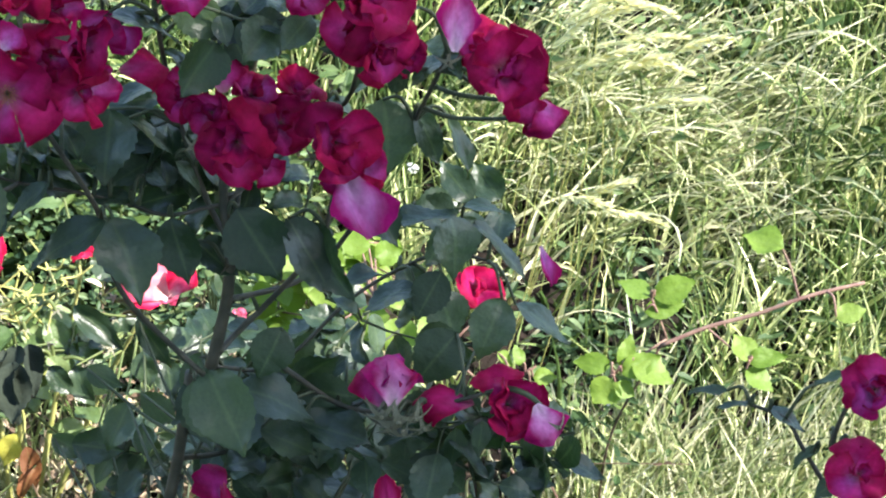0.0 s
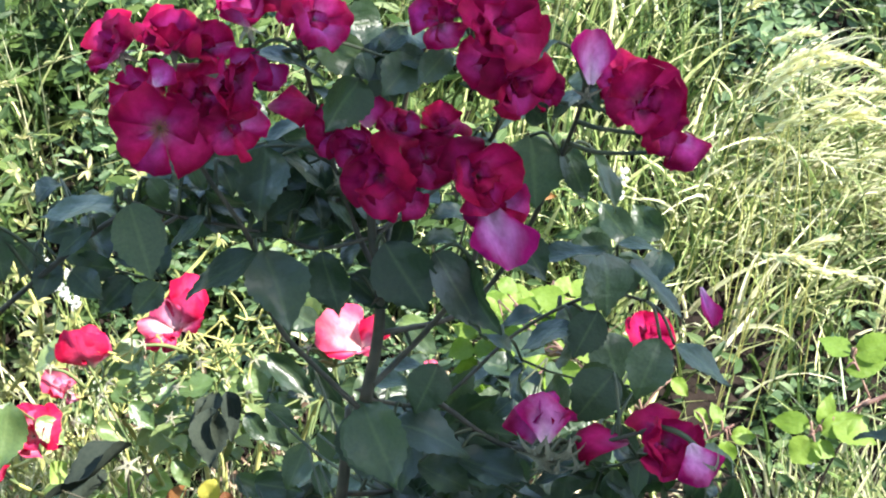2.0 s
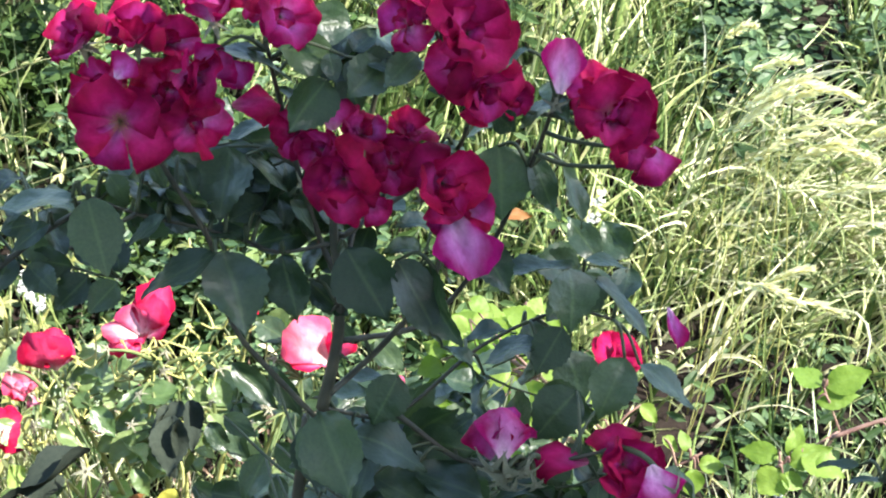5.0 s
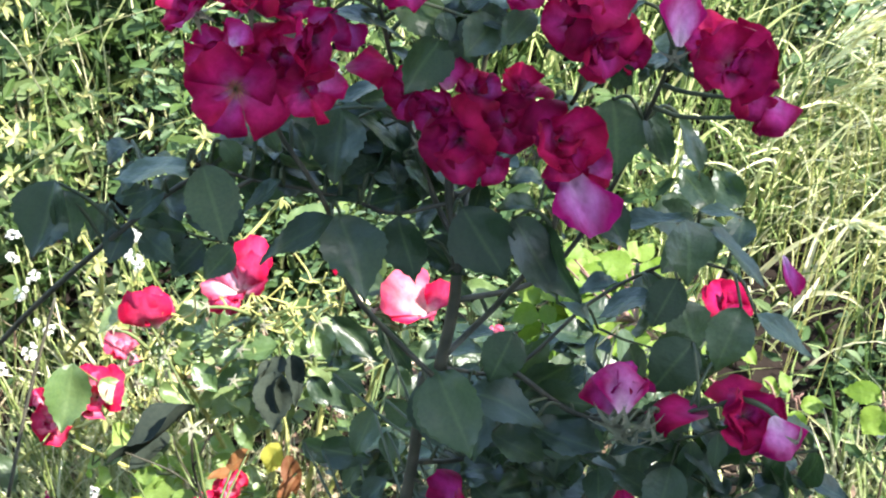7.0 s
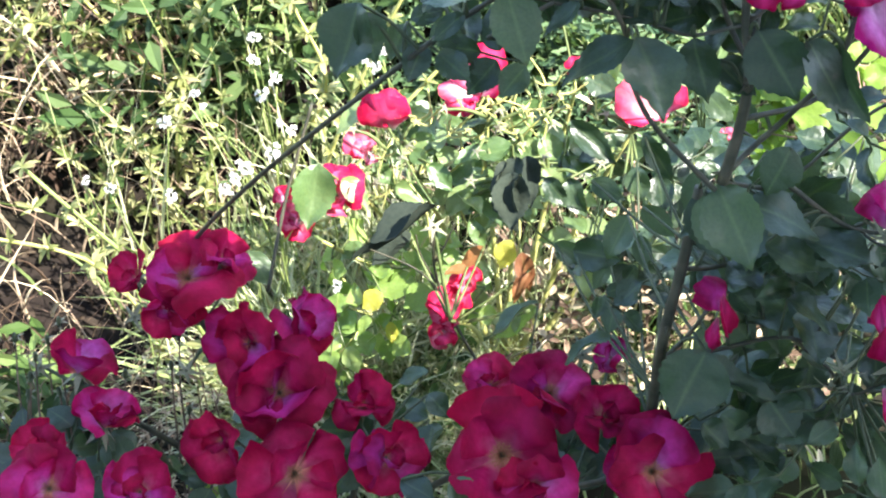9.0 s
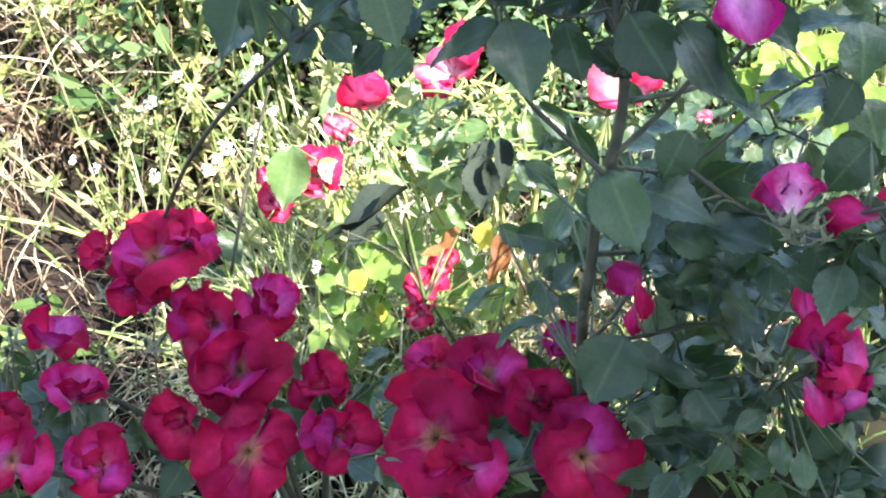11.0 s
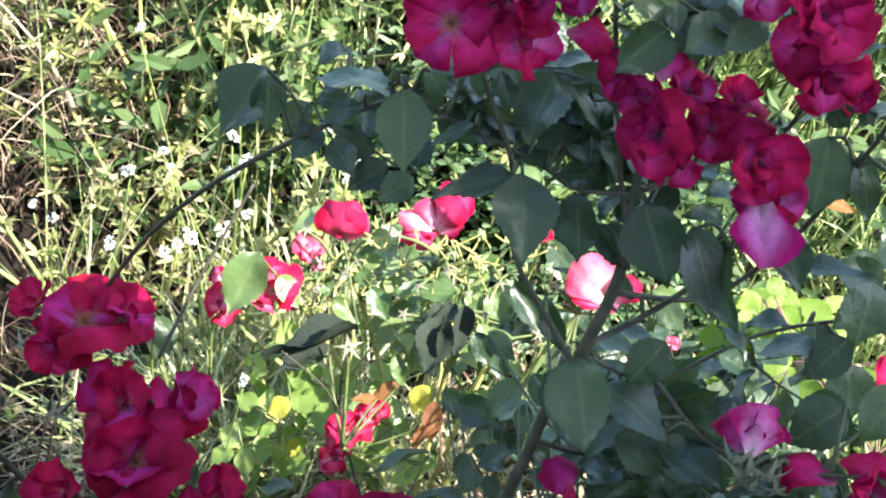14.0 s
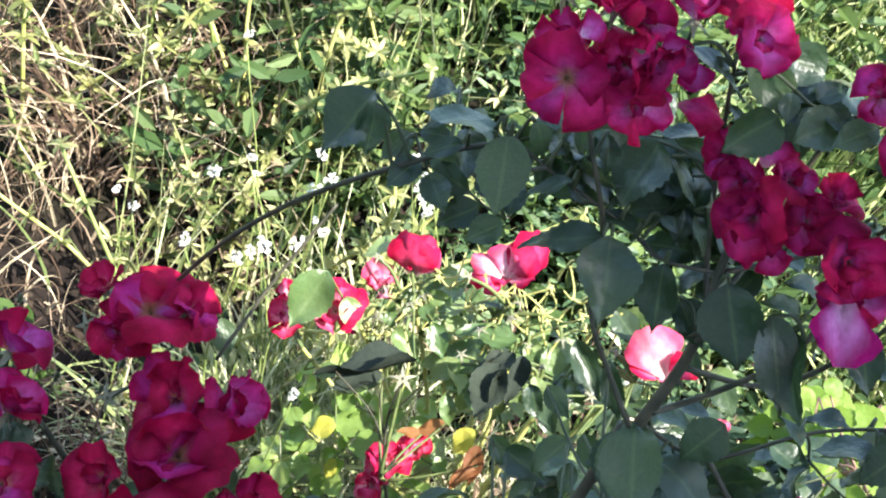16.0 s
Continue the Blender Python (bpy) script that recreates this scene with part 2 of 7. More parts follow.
def curve_points(ctrl, steps=6):
    """A smooth line through the control points."""
    c = [Vector(p) for p in ctrl]
    c = [c[0] * 2 - c[1]] + c + [c[-1] * 2 - c[-2]]
    out = []
    for i in range(1, len(c) - 2):
        for k in range(steps):
            t = k / steps
            p0, p1, p2, p3 = c[i - 1:i + 3]
            out.append(0.5 * (2 * p1 + (p2 - p0) * t + (2 * p0 - 5 * p1 + 4 * p2 - p3) * t * t + (3 * p1 - p0 - 3 * p2 + p3) * t ** 3))
    out.append(c[-2])
    return out


def leaf_mesh(name, mat, width=0.6, fold=0.25, droop=0.15, teeth=9, wave=0.03, seed=0):
    """A serrated leaflet of length 1 along +y, facing +z."""
    rng = random.Random(seed)
    verts, faces, uvs = [], [], []
    rows = 2 * teeth
    for i in range(rows + 1):
        t = i / rows
        w = width * 0.5 * max(math.sin(math.pi * t ** 0.80), 0) ** (0.70 + 0.45 * t)
        w = max(w, 0.004)
        jag = 1.0 + (0.05 if i % 2 else -0.03)
        z0 = -droop * t * t + wave * math.sin(5 * t + seed)
        for s in (-1, -0.5, 0, 0.5, 1):
            k = jag if abs(s) == 1 else 1
            z = z0 + fold * abs(s) * w + wave * (math.sin(9 * t + 2 * s + seed) * abs(s)) + rng.uniform(-0.006, 0.006)
            verts.append((s * w * k, t - (0.02 if abs(s) == 1 and i % 2 == 0 else 0), z))
            uvs.append((0.5 + 0.5 * s, t))
    for i in range(rows):
        for k in range(4):
            a = i * 5 + k
            faces.append((a, a + 1, a + 6, a + 5))
    return mesh_of(name, verts, faces, mat, uvs)


def leaf_set(name, mat, widths=(0.62, 0.70, 0.80, 0.66, 0.74, 0.58, 0.78), **more):
    return [leaf_mesh(name, mat, w, 0.14 + 0.16 * (i % 3), -0.04 + 0.10 * (i % 4), seed=i, wave=0.03 + 0.015 * (i % 3), **more) for i, w in enumerate(widths)]


def petal_mesh(name, mat, cup, curl, notch, ruffle, seed):
    """A broad, creased rose petal of length 1 along +y from its claw, its inside facing +z."""
    rng = random.Random(seed)
    verts, faces, uvs = [], [], []
    rows, cols = 9, 10
    skew, ph = rng.uniform(-0.14, 0.14), rng.uniform(0, 6)
    for i in range(rows + 1):
        t = i / rows
        for k in range(cols + 1):
            s = k / cols * 2 - 1
            w = 0.10 + 0.63 * math.sin(min(t * 1.1, 1) * math.pi / 2) ** 1.15
            top = 1 - 0.34 * abs(s) ** 2.3 - notch * math.exp(-((s - skew) / 0.2) ** 2) + 0.03 * math.sin(4 * s + ph) + 0.012 * math.sin(11 * s + ph)
            y = t * (1 + (top - 1) * t * t)
            w *= 1 - 0.13 * (max(t - 0.6, 0) / 0.4) ** 2
            x = s * w + skew * t * t
            z = cup * (s * s * 0.45 * t + 0.50 * t * t) - curl * max(t - 0.55, 0) ** 2 * 4.5
            z += ruffle * t * math.sin(4.5 * s + ph) + ruffle * 0.6 * math.sin(9 * s + 2 * ph) * t * t
            z -= curl * 0.9 * max(abs(s) - 0.62, 0) * t
            z -= 0.05 * math.exp(-(s / 0.12) ** 2) * (1 - t)
            verts.append((x, y + rng.uniform(-0.012, 0.012), z + rng.uniform(-0.008, 0.008)))
            uvs.append((0.5 + 0.5 * s, t))
    for i in range(rows):
        for k in range(cols):
            a = i * (cols + 1) + k
            faces.append((a, a + 1, a + cols + 2, a + cols + 1))
    return mesh_of(name, verts, faces, mat, uvs)


PETALS = {
    tone: [petal_mesh("petal", mat, 0.26 + 0.12 * (i % 3), 0.10 + 0.13 * (i % 4), 0.03 * (i % 3), 0.06 + 0.035 * (i % 3), i + 1) for i in range(9)]
    for tone, mat in (("crimson", CRIMSON), ("scarlet", SCARLET), ("rose", ROSE), ("coral", CORAL), ("blush", BLUSH), ("mauve", MAUVE), ("pale", PALE))
}


def heart_mesh():
    """The middle of an open rose: a boss of stamens, the hip and its sepals."""
    rng = random.Random(4)
    verts, faces = [], []
    for k in range(34):
        a, r = k * 2.4, 0.03 + 0.13 * math.sqrt(k / 34)
        foot = Vector((r * 0.4 * math.cos(a), r * 0.4 * math.sin(a), 0.0))
        head = Vector((r * 1.5 * math.cos(a), r * 1.5 * math.sin(a), 0.24 - r * 0.5 + rng.uniform(-0.03, 0.03)))
        tube(verts, faces, [foot, (foot + head) / 2 + Vector((0, 0, 0.02)), head], (0.006, 0.006), 3)
        tube(verts, faces, [head - Vector((0.015, 0, 0)), head + Vector((0.015, 0, 0.012))], (0.018, 0.012), 4)
    return mesh_of("heart", verts, faces, STAMEN)


def calyx_mesh(name="calyx", spread=0.5, mat=SEPAL):
    verts, faces = [], []
    pts = [Vector((0, 0, z)) for z in (-0.30, -0.22, -0.12, -0.03, 0.02)]
    base = len(verts)
    for p, r in zip(pts, (0.03, 0.085, 0.11, 0.09, 0.06)):
        for k in range(8):
            a = 2 * math.pi * k / 8
            verts.append((r * math.cos(a), r * math.sin(a), p.z))
    for i in range(4):
        for k in range(8):
            a, b2 = base + i * 8 + k, base + i * 8 + (k + 1) % 8
            faces.append((a, b2, b2 + 8, a + 8))
    for k in range(5):
        a = 2 * math.pi * k / 5 + 0.3
        out, side = Vector((math.cos(a), math.sin(a), 0)), Vector((-math.sin(a), math.cos(a), 0))
        s = len(verts)
        for i in range(6):
            t = i / 5
            w = 0.125 * (1 - t) ** 0.8 + 0.004
            mid = out * (0.06 + 0.55 * t * spread * 1.6) + Vector((0, 0, -0.03 - (0.32 * t * t if spread > 0.6 else 0.42 * t)))
            for v in (mid - side * w, mid + Vector((0, 0, -0.02)), mid + side * w):
                verts.append(tuple(v))
        for i in range(5):
            for j in range(2):
                q = s + i * 3 + j
                faces.append((q, q + 1, q + 4, q + 3))
    return mesh_of(name, verts, faces, mat)


HEART, CALYX, SPENT = heart_mesh(), calyx_mesh(), calyx_mesh("spent calyx", 0.9)
PALE_SPENT = calyx_mesh("pale calyx", 0.9, PALE_STALK)


def facing(place, axis, spin=0.0, size=1.0):
    """A pose whose +z looks along axis."""
    turn = Vector(axis).to_track_quat("Z", "Y").to_matrix().to_4x4()
    return Matrix.Translation(place) @ turn @ Matrix.Rotation(spin, 4, "Z") @ Matrix.Scale(size, 4)


def along(base, tip, normal, roll=0.0, width=1.0):
    """A pose whose +y runs from base to tip, as long as that, and whose +z is near normal."""
    base, tip = Vector(base), Vector(tip)
    y = tip - base
    size = y.length
    y.normalize()
    x = y.cross(Vector(normal)).normalized()
    z = x.cross(y)
    m = Matrix((x, y, z)).transposed().to_4x4()
    return Matrix.Translation(base) @ m @ Matrix.Rotation(roll, 4, "Y") @ Matrix.Diagonal((size * width, size, size, 1))


class Bush:
    """A plant: canes, leaves and flowers under one Empty, all joined to the canes by stalks."""

    def __init__(self, name, root, label, category, cane=CANE, stalk=DARK_STALK, seed=1, kind=""):
        self.ob = thing(name, root, label, category, kind=kind)
        self.inv = Matrix.Translation(-Vector(root))
        self.nodes, self.cane_mat, self.stalk_mat = [], cane, stalk
        self.rng = random.Random(seed)

    def cane(self, pts, r0, r1, name="cane", thorns=0, mat=None):
        line = curve_points(pts)
        verts, faces = [], []
        tube(verts, faces, line, (r0, r1), 7)
        for k in range(thorns):
            i = 1 + k * (len(line) - 2) // max(thorns, 1)
            a = self.rng.uniform(0, 6.28)
            d = Vector((math.cos(a), math.sin(a), -0.3)).normalized()
            tube(verts, faces, [line[i], line[i] + d * 2.4 * r0], (r0 * 0.6, 0.0002), 4)
        me = mesh_of(name, verts, faces, mat or self.cane_mat)
        child(name, me, self.ob, self.inv)
        if name != "twig":
            self.nodes += line

    def near(self, p, low=0.0):
        p = Vector(p)
        return min(self.nodes, key=lambda q: (q - p).length + 0.6 * max(q.z - p.z + low, 0))

    def stalk(self, p, r=0.0012, toward=None):
        p = Vector(p)
        q = self.near(p, 0.01)
        mid = (p + q) / 2 + (Vector(toward) * 0.25 * (p - q).length if toward is not None else Vector((0, 0, 0.01)))
        mid.z -= 0.18 * max((p - q).length - 0.03, 0)
        self.stem_part(curve_points([p, mid, q], 4), r, r * 1.4)

    def stem_part(self, line, r0, r1, mat=None):
        verts, faces = [], []
        tube(verts, faces, line, (r0, r1), 5)
        child("leaf_stalk", mesh_of("leaf_stalk", verts, faces, mat or self.stalk_mat), self.ob, self.inv)

    def leaf(self, meshes, base, tip, normal=(0.1, -0.75, 0.65), roll=0.0, width=1.0, name="leaf", label="", stalk=True):
        m = along(base, tip, normal, roll, width)
        child(name, self.rng.choice(meshes), self.ob, self.inv @ m, label)
        if stalk:
            self.stalk(base)

    def flower(self, place, radius, axis, openness=0.85, count=7, tones=("crimson",), label="", spin=0.0, stamens=True):
        axis = Vector(axis).normalized()
        m = self.inv @ facing(place, axis, spin, radius)
        part = child("flower", CALYX, self.ob, m, label)
        if stamens and openness > 0.6:
            child("flower_centre", HEART, part, Matrix.Translation((0, 0, 0.05)) @ Matrix.Scale(0.85, 4))
        for k in range(count):
            ring = k // 5
            a = k * 2 * math.pi / 5 + ring * 0.55 + self.rng.uniform(-0.28, 0.28)
            lift = radians(90 * (1 - openness)) + ring * 0.45 + self.rng.uniform(-0.38, 0.58)
            size = (1.12 - 0.26 * ring) * self.rng.uniform(0.82, 1.10)
            pose_ = Matrix.Rotation(a, 4, "Z") @ Matrix.Translation((0, 0.05, 0.012 * k)) @ Matrix.Rotation(lift, 4, "X")
            pose_ = pose_ @ Matrix.Rotation(self.rng.uniform(-0.45, 0.45), 4, "Y") @ Matrix.Diagonal((size * self.rng.uniform(0.88, 1.12), size, size, 1))
            tone = tones[k % len(tones)]
            child("petal", self.rng.choice(PETALS[tone]), part, pose_)
        if not stamens and openness > 0.5:
            for k in range(3):
                inner = Matrix.Rotation(k * 2.1 + spin, 4, "Z") @ Matrix.Translation((0, 0.03, 0.05)) @ Matrix.Rotation(self.rng.uniform(0.75, 1.25), 4, "X") @ Matrix.Scale(self.rng.uniform(0.42, 0.60), 4)
                child("petal", self.rng.choice(PETALS[tones[k % len(tones)]]), part, inner)
        verts, faces = [], []
        foot = Vector(place) - axis * radius * 0.28
        q = self.near(foot, 0.05)
        tube(verts, faces, curve_points([foot, foot - axis * radius * 0.5 - Vector((0, 0, radius * 0.6)), (foot * 0.35 + q * 0.65) - Vector((0, 0, 0.10 * (foot - q).length)), q], 5), (0.0013, 0.0018), 6)
        child("flower_stem", mesh_of("flower_stem", verts, faces, self.stalk_mat), self.ob, self.inv)

    def petal(self, base, tip, normal, tone="mauve", width=1.0, label=""):
        child("petal", self.rng.choice(PETALS[tone][::3]), self.ob, self.inv @ along(base, tip, normal, 0, width), label)

    def spent(self, place, radius, axis):
        child("spent_calyx", SPENT, self.ob, self.inv @ facing(place, axis, self.rng.uniform(0, 6), radius), "dried pale calyx whose petals have dropped")
        self.stalk(Vector(place) - Vector(axis).normalized() * radius * 0.28, 0.0018)

    def truss(self, hub, count, reach, lean=(0.0, -0.25, 0.8)):
        """A fan of flower stalks whose petals have dropped, each with its pale calyx."""
        hub = Vector(hub)
        self.stalk(hub, 0.0020)
        for k in range(count):
            a = k * 2 * math.pi / count + self.rng.uniform(-0.5, 0.5)
            d = (Vector(lean) + Vector((math.cos(a), math.sin(a) * 0.8, self.rng.uniform(-0.35, 0.25))) * 0.85).normalized()
            tip = hub + d * reach * self.rng.uniform(0.65, 1.2)
            bow = Vector((self.rng.uniform(-1, 1), self.rng.uniform(-1, 1), -0.6)) * reach * 0.28
            self.stem_part(curve_points([tip, (hub + tip) / 2 + bow, hub], 5), 0.0009, 0.0014, PALE_STALK)
            end = (d + Vector((0, 0, 0.3))).normalized()
            r = self.rng.uniform(0.006, 0.010)
            if self.rng.random() < 0.6:
                child("spent_calyx", PALE_SPENT, self.ob, self.inv @ facing(tip + end * r * 0.28, end, self.rng.uniform(0, 6), r))

    def fill(self, meshes, centre, radii, count, size, normal=(0.1, -0.5, 0.85), name="leaf", spread=0.7):
        """Leaves in sprays through a round volume."""
        c = Vector(centre)
        made = 0
        while made < count:
            d = Vector([self.rng.uniform(-1, 1) for _ in range(3)])
            if d.length > 1:
                continue
            p = c + Vector([d[i] * radii[i] for i in range(3)])
            a = self.rng.uniform(0, 6.28)
            main = Vector((math.cos(a), math.sin(a) * 0.7, self.rng.uniform(-0.6, 0.25))).normalized()
            n = (Vector(normal) + Vector([self.rng.uniform(-spread, spread) for _ in range(3)])).normalized()
            side = main.cross(n).normalized()
            s = size * self.rng.uniform(0.7, 1.25)
            for k, (off, out) in enumerate(((0.0, 0), (-0.35, 1), (-0.35, -1), (-0.95, 1), (-0.95, -1))):
                if made >= count:
                    break
                base = p + main * off * s + side * out * 0.1 * s
                tip = base + (main * (1 if out == 0 else 0.45) + side * out * 0.9).normalized() * s * (1 - 0.1 * k / 2)
                self.leaf(meshes, base, tip, n, self.rng.uniform(-0.3, 0.3), self.rng.uniform(0.85, 1.1), name, stalk=False)
                made += 1
            q = p - main * s * 0.95
            self.stem_part([p, (p + q) / 2 - Vector((0, 0, 0.002)), q], 0.0009, 0.0012)
            self.stalk(q)


def blades(name, roots, lengths, widths, leans, mat, label, category, bend=0.8, segs=5, seed=3):
    """Many bent ribbons in one mesh. leans: the horizontal way each one falls, and how far."""
    rng = np.random.default_rng(seed)
    n = len(roots)
    t = np.linspace(0, 1, segs + 1)
    ang = leans[:, 2, None] * (0.25 + bend * t[None] ** 1.2)
    step = lengths[:, None] / segs
    hor = np.cumsum(np.sin(ang) * step, 1) - np.sin(ang) * step
    ver = np.cumsum(np.cos(ang) * step, 1) - np.cos(ang) * step
    way = leans[:, :2]
    turn = rng.uniform(-0.9, 0.9, n)[:, None] * t[None]
    wx = way[:, 0, None] * np.cos(turn) - way[:, 1, None] * np.sin(turn)
    wy = way[:, 0, None] * np.sin(turn) + way[:, 1, None] * np.cos(turn)
    mid = np.stack([roots[:, 0, None] + wx * hor, roots[:, 1, None] + wy * hor, roots[:, 2, None] + ver], -1)
    tw = rng.uniform(0, math.pi, n)
    side = np.stack([np.cos(tw), np.sin(tw), rng.uniform(-0.5, 0.5, n)], -1)
    side /= np.linalg.norm(side, axis=1)[:, None]
    w = widths[:, None] * 0.5 * (1 - t[None] ** 2.2 * 0.92)
    keel = np.cross(side, np.stack([way[:, 0], way[:, 1], np.full(n, 0.4)], -1))
    keel /= np.linalg.norm(keel, axis=1)[:, None] + 1e-9
    cols = [mid - side[:, None] * w[..., None], mid + keel[:, None] * w[..., None] * 0.7, mid + side[:, None] * w[..., None]]
    verts = np.stack(cols, 2).reshape(-1, 3)
    base = (np.arange(n) * (segs + 1) * 3)[:, None] + (np.arange(segs) * 3)[None]
    faces = np.concatenate([np.stack([base + k, base + k + 1, base + k + 4, base + k + 3], -1).reshape(-1, 4) for k in (0, 1)])
    me = bpy.data.meshes.new(name)
    me.from_pydata(verts.tolist(), [], faces.tolist())
    me.materials.append(mat)
    return tagged(new(name, me), label, category, kind="stuff")


def tufts(n, x0, x1, y0, y1, seed, count, wide, lean0, lean_spread):
    """Roots gathered in tufts, each with its own lean and vigour: roots, lean angles, vigour."""
    rng, c = field(count, x0, x1, y0, y1, seed)
    pick = rng.integers(0, count, n)
    xy = c[pick, :2] + rng.normal(0, wide, (n, 2)) * rng.uniform(0.5, 1.5, (count, 1))[pick]
    z = np.array([rise(a, b3) - 0.01 for a, b3 in xy])
    lean = rng.normal(lean0, lean_spread, count)[pick] + rng.normal(0, 0.55, n)
    return rng, np.column_stack([xy, z]), lean, rng.uniform(0.65, 1.25, count)[pick]


def field(n, x0, x1, y0, y1, seed):
    rng = np.random.default_rng(seed)
    x, y = rng.uniform(x0, x1, n), rng.uniform(y0, y1, n)
    return rng, np.stack([x, y, [rise(a, b3) - 0.01 for a, b3 in zip(x, y)]], -1)


# ---- large structure ----
def make_ground():
    verts, faces = [], []
    xs = [-900, -200, -50, -15] + [-6 + 0.1 * i for i in range(121)] + [15, 50, 200, 900]
    ys = [-900, -200, -50, -15] + [-5 + 0.1 * i for i in range(121)] + [15, 50, 200, 900]
    for y in ys:
        for x in xs:
            verts.append((x, y, rise(x, y)))
    w = len(xs)
    for j in range(len(ys) - 1):
        for i in range(w - 1):
            a = j * w + i
            faces.append((a, a + 1, a + w + 1, a + w))
    return tagged(new("ground", mesh_of("ground", verts, faces, SOIL)), "bare garden soil, darkened for its shaded hollow, rising to a grassy bank", "ground", kind="structure")


make_ground()


def make_shade_wall():
    """A plain unseen wall, added behind the camera to keep the near roses in shade."""
    bm = bmesh.new()
    bmesh.ops.create_cube(bm, size=1, matrix=Matrix.Translation((0.5, -1.2 - 0.15, 3.195)) @ Matrix.Diagonal((14.0, 0.30, 6.83, 1)))
    bmesh.ops.bevel(bm, geom=bm.edges[:], offset=0.02, segments=2, affect="EDGES")
    me = bpy.data.meshes.new("shade_wall")
    bm.to_mesh(me)
    me.materials.append(RENDER_WALL)
    return tagged(new("shade_wall", me), "plain unseen wall added behind the flower bed to shade the near roses", "wall", kind="structure")


make_shade_wall()

# ---- the tall rose bush in the shade ----
bush = Bush('rose_bush', (-0.122, 1.102, 0.000), 'tall rose bush with crimson and pink flowers, standing in shade', 'rose bush', seed=5)
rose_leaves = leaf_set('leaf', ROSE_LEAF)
sunlit_leaves = leaf_set('leaf', PALE_LEAF)
bush.cane([(-0.122, 1.102, 0.000), (-0.117, 1.039, 0.336), (-0.111, 0.976, 0.672), (-0.099, 0.974, 0.785), (-0.091, 0.971, 0.873)], 0.0052, 0.0044, thorns=7)
bush.cane([(-0.079, 0.931, 0.913), (-0.070, 0.935, 0.968), (-0.069, 0.933, 1.017), (-0.074, 0.940, 1.045), (-0.075, 0.942, 1.088)], 0.0046, 0.0026, thorns=5)
bush.cane([(-0.074, 0.930, 0.927), (-0.058, 0.948, 0.933), (-0.034, 0.948, 0.965), (-0.009, 0.943, 1.010), (-0.002, 0.939, 1.059)], 0.00256, 0.00176, thorns=3)
bush.cane([(-0.084, 0.927, 0.909), (-0.114, 0.935, 0.939), (-0.135, 0.931, 0.971), (-0.148, 0.937, 1.000), (-0.155, 0.939, 1.041), (-0.179, 0.932, 1.094), (-0.190, 0.924, 1.124)], 0.00216, 0.0016, thorns=4)
bush.cane([(-0.074, 0.940, 1.045), (-0.109, 0.941, 1.035), (-0.133, 0.951, 1.036), (-0.163, 0.952, 1.044), (-0.205, 0.950, 1.054), (-0.239, 0.942, 1.073)], 0.00144, 0.00112, thorns=3)
bush.cane([(-0.069, 0.933, 1.017), (-0.083, 0.956, 1.034), (-0.101, 0.972, 1.083), (-0.113, 0.967, 1.138), (-0.119, 0.945, 1.186)], 0.00224, 0.00144, thorns=0)
bush.cane([(-0.069, 0.933, 1.017), (-0.057, 0.995, 1.056), (-0.052, 1.006, 1.117), (-0.034, 0.974, 1.184), (-0.023, 0.953, 1.209)], 0.00224, 0.00144, thorns=0)
bush.cane([(-0.074, 0.940, 1.045), (-0.025, 0.987, 1.061), (0.006, 0.977, 1.102), (0.009, 0.951, 1.159)], 0.00208, 0.00144, thorns=0)
bush.cane([(-0.071, 0.935, 0.968), (-0.010, 0.979, 0.956), (0.031, 0.992, 1.011), (0.056, 0.974, 1.100), (0.062, 0.939, 1.161)], 0.00224, 0.00144, thorns=3)
bush.cane([(-0.079, 0.931, 0.913), (-0.027, 0.979, 0.873), (0.033, 1.018, 0.908), (0.093, 1.033, 0.934), (0.131, 1.027, 0.932)], 0.00176, 0.00128, thorns=3)
bush.cane([(-0.099, 0.974, 0.785), (-0.059, 1.025, 0.742), (0.004, 1.028, 0.766), (0.048, 1.019, 0.799)], 0.0024, 0.0016, thorns=3)
bush.cane([(-0.027, 0.971, 0.879), (0.028, 0.957, 0.847), (0.089, 0.935, 0.871), (0.132, 0.924, 0.896)], 0.00224, 0.00144, thorns=0)
bush.cane([(-0.111, 0.976, 0.672), (-0.060, 1.004, 0.662), (0.003, 1.017, 0.666), (0.054, 0.995, 0.654)], 0.00224, 0.00144, thorns=0)
bush.cane([(0.003, 1.017, 0.666), (0.035, 1.001, 0.647), (0.054, 0.986, 0.631), (0.081, 0.987, 0.646)], 0.00176, 0.0012, thorns=0)
bush.cane([(0.004, 1.028, 0.766), (0.034, 1.034, 0.786), (0.057, 1.009, 0.786), (0.078, 1.007, 0.783)], 0.00176, 0.0012, thorns=0)
bush.cane([(-0.111, 0.976, 0.672), (-0.088, 0.988, 0.694), (-0.073, 0.991, 0.723)], 0.0024, 0.0016, thorns=0)
bush.cane([(-0.099, 1.089, 0.020), (0.158, 1.079, 0.170), (0.345, 0.964, 0.450), (0.372, 0.872, 0.840), (0.369, 0.877, 0.874), (0.373, 0.879, 0.911), (0.380, 0.874, 0.927)], 0.0024, 0.0016, thorns=2)
bush.cane([(0.372, 0.872, 0.840), (0.354, 0.890, 0.863), (0.344, 0.907, 0.875), (0.321, 0.921, 0.877)], 0.002, 0.00144, thorns=0)
